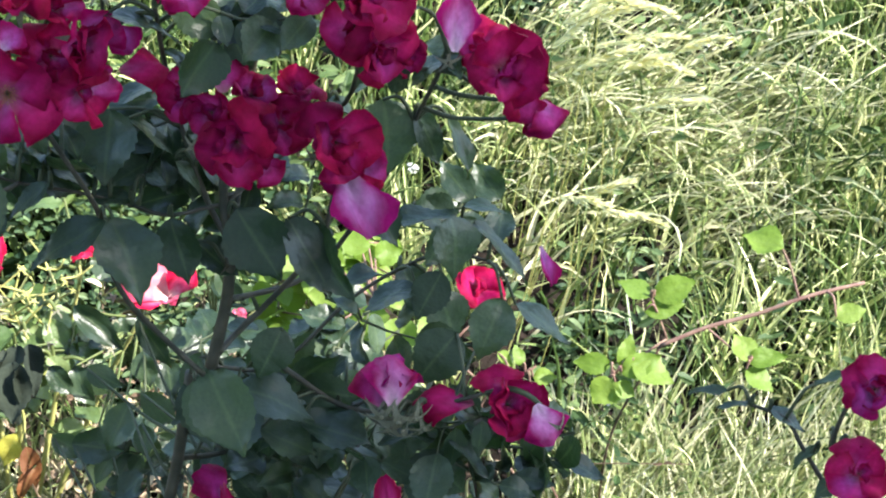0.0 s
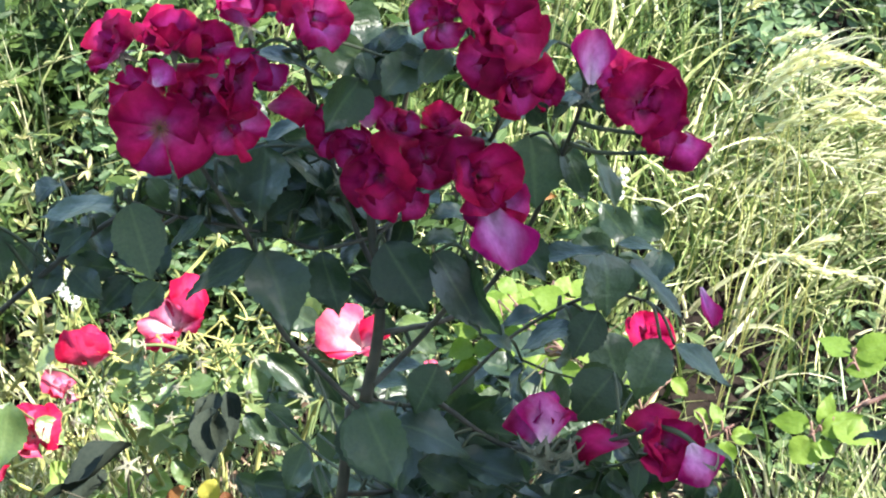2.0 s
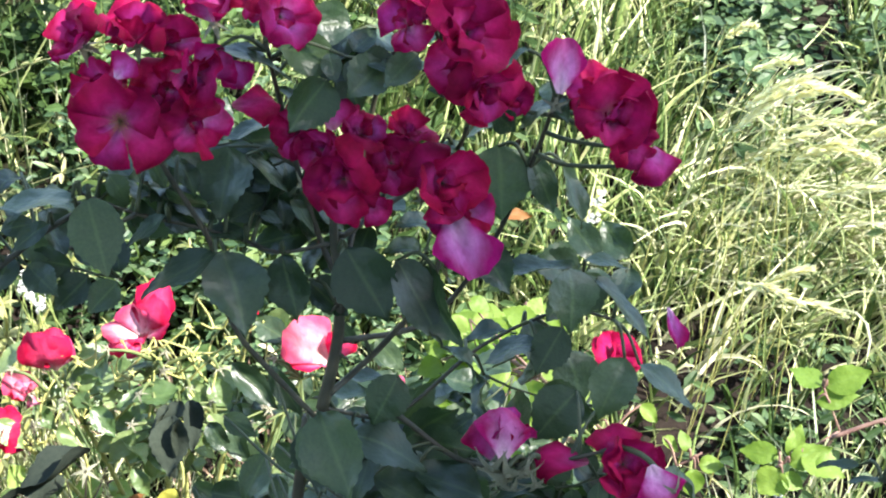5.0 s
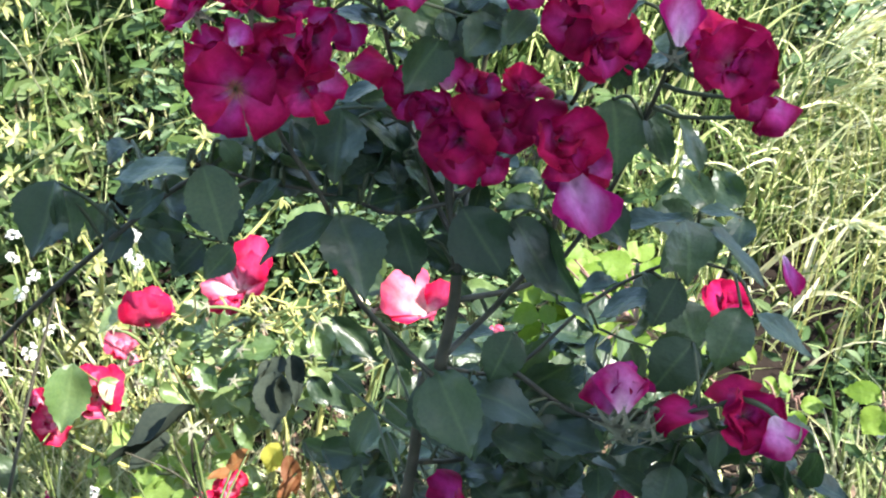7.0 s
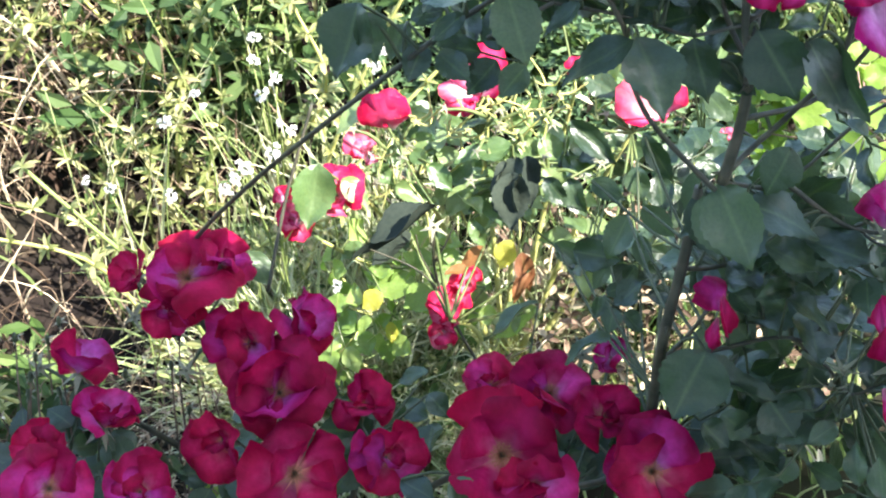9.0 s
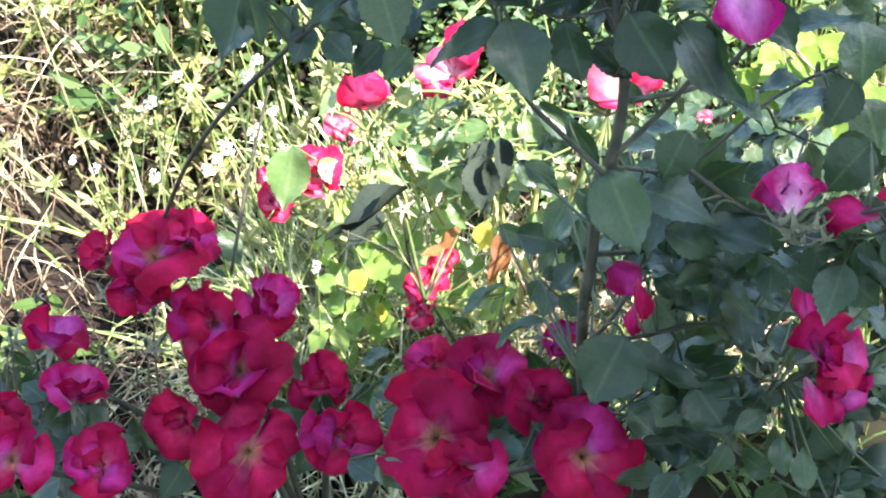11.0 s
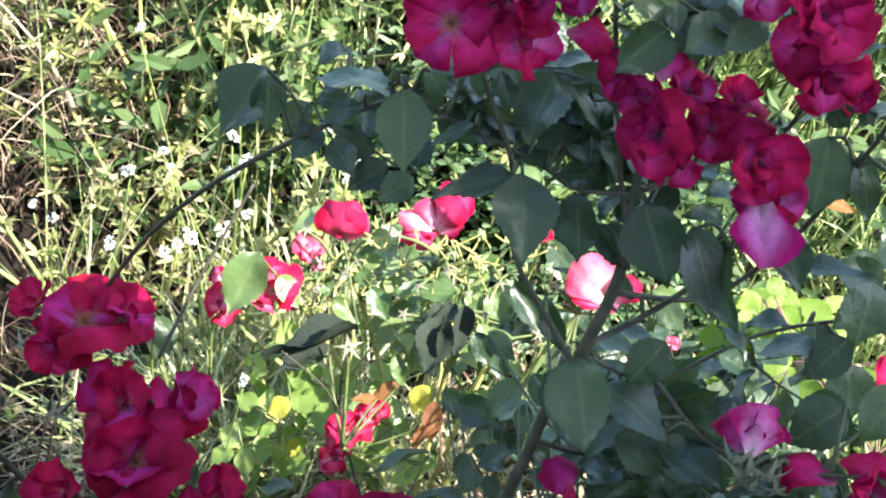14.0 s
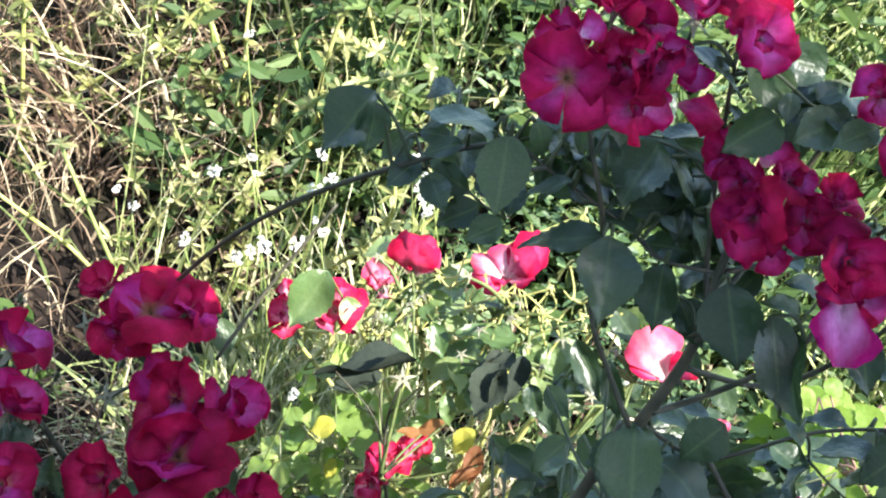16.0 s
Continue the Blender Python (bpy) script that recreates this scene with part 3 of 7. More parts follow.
bush.cane([(-0.234, 0.968, 1.051), (-0.259, 0.963, 1.036), (-0.287, 0.962, 1.012), (-0.368, 0.983, 0.924), (-0.459, 1.081, 0.776), (-0.554, 1.213, 0.593), (-0.609, 1.283, 0.478), (-0.632, 1.300, 0.417), (-0.652, 1.304, 0.357)], 0.00192, 0.00256, thorns=5)
bush.cane([(-0.203, 0.942, 1.059), (-0.227, 0.939, 1.045), (-0.247, 0.938, 1.032)], 0.0016, 0.00176, thorns=0)
bush.flower((-0.204, 0.909, 1.145), 0.0283, (0.049, -0.909, 0.414), 0.93, 5, ('crimson', 'crimson', 'rose'), spin=0.35, stamens=True)
bush.flower((-0.163, 0.930, 1.135), 0.0193, (0.555, -0.787, 0.270), 0.85, 5, ('crimson', 'rose', 'crimson', 'mauve'), spin=1.0, stamens=False)
bush.flower((-0.232, 0.948, 1.176), 0.0212, (-0.503, -0.316, 0.805), 0.7, 6, ('crimson', 'rose', 'crimson', 'mauve'), spin=0.2, stamens=False)
bush.flower((-0.199, 0.952, 1.179), 0.0225, (0.000, -0.383, 0.924), 0.72, 7, ('crimson', 'rose', 'crimson'), spin=0.8, stamens=False)
bush.flower((-0.163, 0.940, 1.165), 0.0236, (0.424, -0.884, 0.195), 0.55, 6, ('rose', 'mauve', 'crimson'), spin=0.3, stamens=False)
bush.flower((-0.109, 0.926, 1.212), 0.0194, (0.404, -0.817, 0.410), 0.75, 6, ('crimson', 'rose', 'mauve'), spin=0.5, stamens=False)
bush.flower((-0.151, 0.946, 1.197), 0.0205, (-0.207, 0.017, 0.978), 0.45, 5, ('mauve', 'rose'), spin=0.1, stamens=False)
bush.flower((-0.068, 0.928, 1.101), 0.0247, (-0.098, -0.925, 0.368), 0.74, 8, ('crimson', 'crimson', 'rose'), spin=0.4, stamens=False)
bush.flower((-0.100, 0.958, 1.118), 0.0162, (-0.647, -0.574, 0.502), 0.6, 5, ('rose', 'crimson'), spin=0.9, stamens=False)
bush.flower((-0.059, 0.951, 1.121), 0.0188, (0.107, -0.352, 0.930), 0.6, 6, ('crimson', 'rose', 'crimson', 'mauve'), spin=0.2, stamens=False)
bush.flower((-0.006, 0.930, 1.100), 0.0259, (0.241, -0.862, 0.445), 0.82, 8, ('crimson', 'crimson', 'rose'), spin=0.7, stamens=False)
bush.flower((-0.030, 0.961, 1.116), 0.0172, (0.212, -0.276, 0.938), 0.7, 5, ('crimson', 'crimson', 'rose'), spin=0.5, stamens=False)
bush.flower((0.002, 0.911, 1.214), 0.0254, (0.099, -0.776, 0.622), 0.85, 8, ('crimson', 'crimson', 'rose'), spin=0.1, stamens=False)
bush.flower((-0.033, 0.931, 1.210), 0.0171, (-0.636, -0.507, 0.582), 0.75, 5, ('crimson', 'rose', 'crimson', 'mauve'), spin=0.6, stamens=False)
bush.flower((0.015, 0.924, 1.173), 0.0206, (0.246, -0.968, 0.043), 0.8, 6, ('crimson', 'crimson', 'rose'), spin=0.9, stamens=False)
bush.flower((0.096, 0.932, 1.154), 0.0241, (0.242, -0.839, 0.487), 0.88, 6, ('crimson', 'crimson', 'rose'), spin=0.3, stamens=False)
bush.flower((0.119, 0.934, 1.121), 0.0147, (0.564, -0.825, 0.047), 0.75, 5, ('rose', 'crimson'), spin=0.3, stamens=False)
bush.flower((0.050, 0.933, 0.881), 0.0236, (0.050, 0.266, 0.963), 0.4, 6, ('pale', 'rose', 'pale'), spin=0.4, stamens=False)
bush.flower((0.134, 0.923, 0.880), 0.0280, (0.203, -0.572, 0.795), 0.72, 8, ('crimson', 'crimson', 'rose'), spin=0.2, stamens=False)
bush.flower((0.152, 1.125, 0.828), 0.0199, (0.108, -0.696, 0.709), 0.55, 6, ('crimson', 'crimson', 'crimson'), spin=0.5, stamens=False)
bush.flower((0.084, 0.969, 0.686), 0.0339, (0.452, -0.565, 0.691), 0.75, 6, ('crimson', 'rose', 'crimson', 'mauve'), spin=0.3, stamens=False)
bush.flower((0.094, 0.966, 0.656), 0.0281, (0.457, -0.889, 0.013), 0.7, 5, ('crimson', 'rose', 'crimson', 'mauve'), spin=0.6, stamens=False)
bush.flower((0.378, 0.861, 0.944), 0.0218, (-0.482, -0.634, 0.605), 0.75, 6, ('rose', 'crimson', 'mauve'), spin=0.2, stamens=False)
bush.flower((0.374, 0.838, 0.884), 0.0221, (-0.271, -0.418, 0.867), 0.75, 6, ('crimson', 'crimson', 'rose'), spin=0.4, stamens=False)
bush.flower((-0.181, 0.959, 1.175), 0.0170, (0.329, -0.345, 0.879), 0.7, 5, ('crimson', 'rose', 'crimson', 'mauve'), spin=0.4, stamens=False)
bush.flower((-0.219, 0.944, 1.152), 0.0181, (-0.436, -0.613, 0.658), 0.75, 5, ('rose', 'crimson'), spin=0.4, stamens=False)
bush.flower((-0.181, 0.950, 1.147), 0.0205, (0.099, -0.776, 0.622), 0.7, 6, ('crimson', 'rose', 'crimson', 'mauve'), spin=0.9, stamens=False)
bush.flower((-0.083, 0.944, 1.112), 0.0171, (-0.314, -0.734, 0.602), 0.7, 5, ('rose', 'crimson'), spin=0.2, stamens=False)
bush.flower((-0.039, 0.952, 1.100), 0.0189, (0.098, -0.712, 0.695), 0.7, 6, ('crimson', 'crimson', 'rose'), spin=0.5, stamens=False)
bush.flower((0.006, 0.929, 1.080), 0.0198, (0.302, -0.923, 0.240), 0.75, 5, ('crimson', 'rose', 'crimson', 'mauve'), spin=0.5, stamens=False)
bush.flower((-0.054, 0.930, 1.084), 0.0144, (-0.105, -0.994, 0.017), 0.8, 5, ('rose',), spin=0.5, stamens=False)
bush.flower((-0.015, 0.935, 1.218), 0.0202, (-0.218, -0.494, 0.841), 0.75, 5, ('crimson', 'crimson', 'rose'), spin=0.5, stamens=False)
bush.flower((0.002, 0.929, 1.182), 0.0199, (-0.108, -0.931, 0.348), 0.8, 5, ('crimson', 'rose', 'crimson', 'mauve'), spin=0.5, stamens=False)
bush.flower((0.035, 0.939, 1.159), 0.0125, (0.549, -0.824, 0.142), 0.8, 5, ('crimson', 'crimson', 'rose'), spin=0.5, stamens=False)
bush.flower((0.084, 0.948, 1.160), 0.0184, (-0.309, -0.666, 0.679), 0.7, 5, ('crimson', 'rose', 'crimson', 'mauve'), spin=0.5, stamens=False)
bush.flower((0.109, 0.933, 1.138), 0.0173, (0.302, -0.923, 0.240), 0.8, 5, ('crimson', 'crimson', 'rose'), spin=0.5, stamens=False)
bush.flower((-0.121, 0.945, 1.209), 0.0132, (-0.505, -0.513, 0.694), 0.7, 5, ('rose', 'mauve'), spin=0.5, stamens=False)
bush.petal((0.001, 0.925, 1.083), (0.014, 0.884, 1.057), (0.195, -0.765, 0.613), 'pale', 0.66, 'drooping mauve petal with a pale middle')
bush.petal((0.062, 0.922, 1.172), (0.065, 0.937, 1.203), (0.099, -0.776, 0.622), 'pale', 0.62, 'upright pale mauve petal')
bush.petal((0.049, 0.917, 0.885), (0.051, 0.939, 0.913), (0.206, -0.610, 0.765), 'pale', 0.85, 'upright pale pink petal')
bush.petal((0.046, 0.928, 0.874), (0.036, 0.948, 0.899), (-0.302, -0.594, 0.746), 'rose', 0.9)
bush.petal((0.111, 0.930, 0.876), (0.068, 0.934, 0.876), (0.000, -0.208, 0.978), 'crimson', 0.6)
bush.petal((-0.077, 0.942, 1.128), (-0.076, 0.954, 1.150), (0.098, -0.712, 0.695), 'rose', 0.9)
bush.petal((-0.147, 0.946, 1.172), (-0.132, 0.940, 1.156), (0.309, -0.666, 0.679), 'mauve', 0.8)
bush.petal((-0.140, 0.943, 1.142), (-0.111, 0.947, 1.143), (0.100, -0.342, 0.934), 'crimson', 0.8)
bush.petal((-0.206, 0.912, 1.173), (-0.196, 0.920, 1.183), (0.105, -0.620, 0.778), 'mauve', 1.0)
bush.petal((0.151, 0.907, 0.894), (0.163, 0.887, 0.874), (0.309, -0.666, 0.679), 'pale', 0.95, 'pale mauve petal curling down')
bush.petal((0.171, 1.029, 0.944), (0.179, 1.011, 0.919), (0.597, -0.613, 0.517), 'mauve', 0.45, 'narrow mauve petal')
bush.petal((-0.066, 0.975, 0.730), (-0.072, 0.968, 0.695), (-0.35, -0.65, 0.65), 'crimson', 0.34, 'hanging crimson petal')
bush.petal((-0.066, 0.975, 0.762), (-0.060, 0.962, 0.722), (0.60, -0.50, 0.55), 'crimson', 0.30)
bush.petal((-0.061, 0.975, 0.739), (-0.075, 0.970, 0.773), (0.30, -0.60, 0.75), 'rose', 0.60)
bush.petal((0.082, 0.997, 0.698), (0.068, 1.012, 0.714), (0.302, -0.488, 0.819), 'mauve', 0.8)
bush.petal((0.072, 0.976, 0.705), (0.068, 1.004, 0.733), (-0.042, -0.562, 0.826), 'rose', 0.4, 'upright narrow pink petal')
bush.petal((0.071, 0.949, 0.680), (0.088, 0.919, 0.655), (-0.042, -0.562, 0.826), 'rose', 0.4)
bush.petal((-0.120, 0.945, 1.210), (-0.141, 0.955, 1.223), (-0.2, -0.7, 0.6), 'scarlet', 0.80)
bush.petal((-0.118, 0.945, 1.213), (-0.130, 0.955, 1.243), (0.1, -0.7, 0.65), 'scarlet', 0.80)
bush.petal((-0.116, 0.945, 1.212), (-0.112, 0.955, 1.238), (0.4, -0.6, 0.6), 'scarlet', 0.80)
bush.petal((-0.106, 0.945, 1.207), (-0.097, 0.955, 1.217), (0.5, -0.7, 0.4), 'scarlet', 0.70)
bush.petal((0.124, 0.929, 1.134), (0.133, 0.917, 1.115), (0.486, -0.733, 0.476), 'rose', 1.1)
bush.spent((0.049, 0.911, 0.870), 0.0185, (-0.100, -0.993, -0.067))
bush.spent((0.074, 0.916, 0.863), 0.0171, (0.198, -0.959, -0.204))
bush.spent((0.062, 0.936, 1.156), 0.0122, (-0.097, -0.993, 0.068))
bush.spent((-0.018, 0.941, 1.080), 0.0113, (0.100, -0.993, -0.067))
bush.spent((0.035, 0.946, 0.704), 0.0205, (-0.378, -0.919, -0.116))
bush.spent((0.037, 0.981, 0.642), 0.0208, (-0.264, -0.897, -0.356))
bush.spent((0.055, 1.002, 0.808), 0.0192, (0.100, -0.995, -0.030))
bush.spent((0.080, 1.008, 0.799), 0.0161, (0.369, -0.927, -0.062))
bush.spent((-0.095, 0.941, 1.088), 0.0113, (-0.505, -0.843, 0.186))
bush.spent((-0.190, 0.951, 1.153), 0.0098, (0.000, -0.647, 0.763))
for base, tip, width, normal in (
    ((-0.243, 0.939, 1.071), (-0.291, 0.924, 1.068), 1.05, (0.00, 0.04, 1.00)),
    ((-0.234, 0.941, 1.069), (-0.217, 0.908, 1.032), 1.05, (0.25, -0.81, 0.53)),
    ((-0.184, 0.944, 1.058), (-0.213, 0.930, 1.045), 0.95, (0.00, 0.04, 1.00)),
    ((-0.176, 0.956, 1.094), (-0.164, 0.944, 1.071), 0.85, (0.54, -0.70, 0.46)),
    ((-0.147, 0.982, 1.090), (-0.149, 0.956, 1.047), 1.15, (-0.25, -0.81, 0.53)),
    ((-0.134, 0.972, 1.090), (-0.101, 0.965, 1.072), 1, (0.20, 0.04, 0.98)),
    ((-0.113, 0.968, 1.119), (-0.149, 0.957, 1.108), 0.85, (0.00, 0.04, 1.00)),
    ((-0.149, 0.939, 1.182), (-0.101, 0.941, 1.173), 0.65, (0.00, 0.04, 1.00)),
    ((-0.051, 0.967, 1.172), (-0.097, 0.962, 1.169), 0.6, (0.00, 0.04, 1.00)),
    ((-0.015, 0.965, 1.165), (-0.045, 0.958, 1.154), 0.8, (0.20, 0.04, 0.98)),
    ((-0.094, 0.964, 1.128), (-0.115, 0.969, 1.142), 0.9, (-0.20, 0.04, 0.98)),
    ((-0.239, 0.941, 1.072), (-0.228, 0.947, 1.077), 0.9, (0.00, 0.04, 1.00)),
):
    bush.leaf(rose_leaves, base, tip, normal, bush.rng.uniform(-0.15, 0.15), width)
for base, tip, width, normal in (
    ((-0.149, 0.919, 1.046), (-0.199, 0.901, 1.033), 1.05, (-0.10, 0.04, 0.99)),
    ((-0.145, 0.929, 1.042), (-0.126, 0.883, 1.007), 1.2, (0.36, -0.78, 0.51)),
    ((-0.107, 0.940, 1.033), (-0.097, 0.916, 0.995), 1, (-0.25, -0.81, 0.53)),
    ((-0.134, 0.953, 1.039), (-0.163, 0.952, 1.044), 1.1, (0.00, 0.04, 1.00)),
    ((-0.125, 0.962, 1.051), (-0.109, 0.960, 1.045), 1.3, (0.00, 0.04, 1.00)),
    ((-0.065, 0.938, 1.042), (-0.036, 0.912, 1.001), 1.1, (-0.25, -0.81, 0.53)),
    ((-0.032, 0.936, 1.036), (0.004, 0.907, 0.993), 0.8, (0.46, -0.74, 0.48)),
    ((-0.015, 0.943, 1.027), (0.012, 0.912, 0.983), 0.75, (-0.54, -0.70, 0.46)),
    ((0.032, 0.986, 1.098), (0.038, 0.960, 1.055), 1.2, (0.00, -0.84, 0.54)),
    ((0.055, 0.981, 1.092), (0.075, 0.962, 1.062), 0.85, (0.46, -0.74, 0.48)),
    ((0.077, 0.978, 1.090), (0.088, 0.956, 1.054), 0.6, (0.67, -0.62, 0.40)),
    ((-0.007, 0.977, 1.102), (0.021, 0.969, 1.088), 0.8, (0.10, 0.04, 0.99)),
):
    bush.leaf(rose_leaves, base, tip, normal, bush.rng.uniform(-0.15, 0.15), width)
for base, tip, width, normal in (
    ((0.021, 0.961, 1.038), (0.046, 0.941, 1.008), 1, (0.13, -0.83, 0.54)),
    ((0.044, 0.965, 1.008), (0.089, 0.971, 1.021), 0.75, (0.00, 0.04, 1.00)),
    ((0.088, 0.984, 1.004), (0.096, 0.958, 0.967), 1.15, (0.36, -0.78, 0.51)),
    ((0.113, 1.012, 0.978), (0.160, 0.987, 0.951), 0.6, (0.29, 0.04, 0.96)),
    ((0.074, 1.003, 0.925), (0.033, 0.998, 0.915), 0.9, (-0.10, 0.04, 0.99)),
    ((0.003, 0.970, 0.943), (0.030, 0.958, 0.928), 0.85, (0.10, 0.04, 0.99)),
    ((0.091, 1.001, 0.941), (0.072, 0.981, 0.911), 1.1, (-0.25, -0.81, 0.53)),
    ((0.138, 0.994, 0.921), (0.119, 0.967, 0.883), 1.2, (-0.13, -0.83, 0.54)),
    ((0.150, 0.998, 0.913), (0.191, 0.975, 0.891), 0.9, (0.29, 0.04, 0.96)),
    ((0.104, 0.981, 0.899), (0.072, 0.960, 0.869), 1.05, (-0.25, -0.81, 0.53)),
    ((-0.027, 0.972, 0.913), (-0.044, 0.948, 0.884), 1, (0.13, -0.83, 0.54)),
    ((-0.080, 0.937, 0.905), (-0.057, 0.884, 0.870), 0.95, (-0.25, -0.81, 0.53)),
):
    bush.leaf(rose_leaves, base, tip, normal, bush.rng.uniform(-0.15, 0.15), width)
for base, tip, width, normal in (
    ((-0.060, 0.945, 0.880), (0.000, 0.935, 0.866), 0.85, (0.00, 0.04, 1.00)),
    ((-0.089, 0.947, 0.886), (-0.072, 0.915, 0.846), 0.8, (-0.62, -0.66, 0.43)),
    ((-0.011, 0.947, 0.849), (0.041, 0.930, 0.831), 1, (0.10, 0.04, 0.99)),
    ((-0.040, 0.942, 0.845), (-0.001, 0.927, 0.826), 1, (0.00, 0.04, 1.00)),
    ((0.101, 1.003, 0.999), (0.133, 1.000, 1.001), 0.6, (0.00, 0.04, 1.00)),
    ((0.043, 0.952, 1.186), (0.027, 0.948, 1.176), 0.8, (0.00, 0.04, 1.00)),
    ((-0.069, 0.975, 1.146), (-0.084, 0.966, 1.130), 0.7, (-0.30, -0.59, 0.75)),
    ((0.029, 0.984, 1.116), (0.006, 0.981, 1.109), 0.8, (0.00, 0.04, 1.00)),
    ((-0.083, 0.984, 1.166), (-0.065, 0.977, 1.149), 0.8, (0.20, -0.34, 0.92)),
    ((-0.225, 0.968, 1.072), (-0.210, 0.961, 1.054), 0.8, (0.00, -0.55, 0.84)),
    ((-0.197, 0.970, 1.084), (-0.186, 0.962, 1.067), 0.7, (0.31, -0.67, 0.68)),
    ((-0.264, 0.952, 1.042), (-0.286, 0.937, 1.028), 0.8, (-0.20, -0.53, 0.82)),
):
    bush.leaf(rose_leaves, base, tip, normal, bush.rng.uniform(-0.15, 0.15), width)
for base, tip, width, normal in (
    ((-0.058, 0.952, 0.955), (-0.074, 0.961, 0.969), 0.6, (0.00, -0.42, 0.91)),
    ((-0.339, 0.974, 1.033), (-0.358, 0.939, 0.993), 0.95, (-0.15, -0.77, 0.62)),
    ((-0.337, 0.972, 1.028), (-0.327, 0.955, 0.995), 0.95, (0.56, -0.63, 0.54)),
    ((-0.086, 0.975, 0.866), (-0.076, 0.925, 0.840), 1.0, (-0.15, -0.77, 0.62)),
    ((-0.059, 0.997, 0.834), (-0.021, 0.994, 0.822), 1, (0.08, 0.16, 0.98)),
    ((-0.060, 1.012, 0.805), (-0.029, 0.991, 0.774), 1.1, (0.46, -0.68, 0.57)),
    ((-0.038, 1.016, 0.774), (0.014, 1.014, 0.765), 1.0, (0.08, 0.16, 0.98)),
    ((-0.012, 1.010, 0.749), (0.027, 1.004, 0.737), 1.25, (0.18, 0.18, 0.97)),
    ((0.026, 1.018, 0.753), (0.070, 1.009, 0.740), 0.8, (0.27, 0.20, 0.94)),
    ((-0.005, 1.017, 0.710), (0.040, 1.002, 0.690), 1.2, (0.18, 0.18, 0.97)),
    ((-0.074, 0.967, 0.698), (-0.099, 0.923, 0.661), 1.2, (-0.03, -0.77, 0.63)),
    ((-0.078, 0.967, 0.671), (-0.008, 0.961, 0.655), 0.6, (0.18, 0.18, 0.97)),
):
    bush.leaf(rose_leaves, base, tip, normal, bush.rng.uniform(-0.15, 0.15), width)
for base, tip, width, normal in (
    ((-0.017, 0.972, 0.638), (0.008, 0.949, 0.614), 1.35, (0.22, -0.75, 0.62)),
    ((0.107, 1.065, 0.712), (0.144, 1.039, 0.684), 0.75, (0.56, -0.63, 0.54)),
    ((0.122, 1.034, 0.678), (0.154, 1.019, 0.664), 1, (0.27, 0.20, 0.94)),
    ((0.023, 1.050, 0.889), (0.063, 1.058, 0.897), 0.95, (0.08, 0.16, 0.98)),
    ((0.068, 1.046, 0.913), (0.088, 1.024, 0.882), 1.1, (0.46, -0.68, 0.57)),
    ((0.103, 1.058, 0.878), (0.121, 1.033, 0.845), 1.1, (0.35, -0.72, 0.60)),
    ((-0.053, 1.028, 0.684), (-0.024, 1.008, 0.660), 1.1, (0.22, -0.75, 0.62)),
    ((-0.054, 1.018, 0.718), (-0.037, 1.026, 0.724), 1.1, (0.08, 0.16, 0.98)),
    ((0.012, 1.016, 0.650), (0.053, 1.009, 0.640), 1, (0.08, 0.16, 0.98)),
    ((0.081, 1.063, 0.710), (0.051, 1.040, 0.686), 1, (0.22, -0.75, 0.62)),
    ((0.037, 1.064, 0.806), (0.016, 1.052, 0.793), 1, (0.18, -0.35, 0.92)),
    ((-0.014, 1.047, 0.823), (0.004, 1.035, 0.806), 1, (0.18, -0.35, 0.92)),
):
    bush.leaf(rose_leaves, base, tip, normal, bush.rng.uniform(-0.15, 0.15), width)
for base, tip, width, normal in (
    ((-0.002, 1.058, 0.804), (0.024, 1.063, 0.807), 1.1, (0.08, 0.16, 0.98)),
    ((0.100, 1.064, 0.680), (0.128, 1.039, 0.655), 1, (0.22, -0.75, 0.62)),
    ((-0.150, 1.030, 0.649), (-0.191, 1.007, 0.638), 0.6, (0.08, 0.16, 0.98)),
    ((0.333, 0.916, 0.878), (0.357, 0.896, 0.871), 0.9, (-0.09, 0.12, 0.99)),
    ((0.321, 0.921, 0.877), (0.295, 0.927, 0.869), 0.6, (-0.09, 0.12, 0.99)),
    ((0.309, 0.940, 0.875), (0.280, 0.945, 0.865), 0.5, (-0.09, 0.12, 0.99)),
    ((0.366, 0.886, 0.866), (0.346, 0.881, 0.849), 0.6, (-0.12, -0.06, 0.99)),
    ((0.373, 0.892, 0.877), (0.377, 0.880, 0.866), 0.5, (0.40, -0.49, 0.78)),
    ((0.360, 0.911, 0.905), (0.386, 0.906, 0.917), 0.5, (-0.09, 0.12, 0.99)),
    ((0.380, 0.876, 0.881), (0.390, 0.859, 0.869), 1, (-0.17, -0.48, 0.86)),
    ((0.376, 0.866, 0.851), (0.360, 0.861, 0.838), 1, (-0.17, -0.48, 0.86)),
):
    bush.leaf(rose_leaves, base, tip, normal, bush.rng.uniform(-0.15, 0.15), width)
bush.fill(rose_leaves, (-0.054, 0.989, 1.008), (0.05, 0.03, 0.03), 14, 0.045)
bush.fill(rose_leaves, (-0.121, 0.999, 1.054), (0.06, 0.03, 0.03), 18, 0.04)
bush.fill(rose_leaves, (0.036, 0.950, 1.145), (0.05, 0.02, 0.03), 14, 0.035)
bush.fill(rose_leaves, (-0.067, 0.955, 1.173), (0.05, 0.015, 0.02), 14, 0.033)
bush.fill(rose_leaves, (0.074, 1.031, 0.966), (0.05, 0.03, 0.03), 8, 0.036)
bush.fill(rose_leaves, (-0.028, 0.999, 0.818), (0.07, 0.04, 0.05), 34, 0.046)
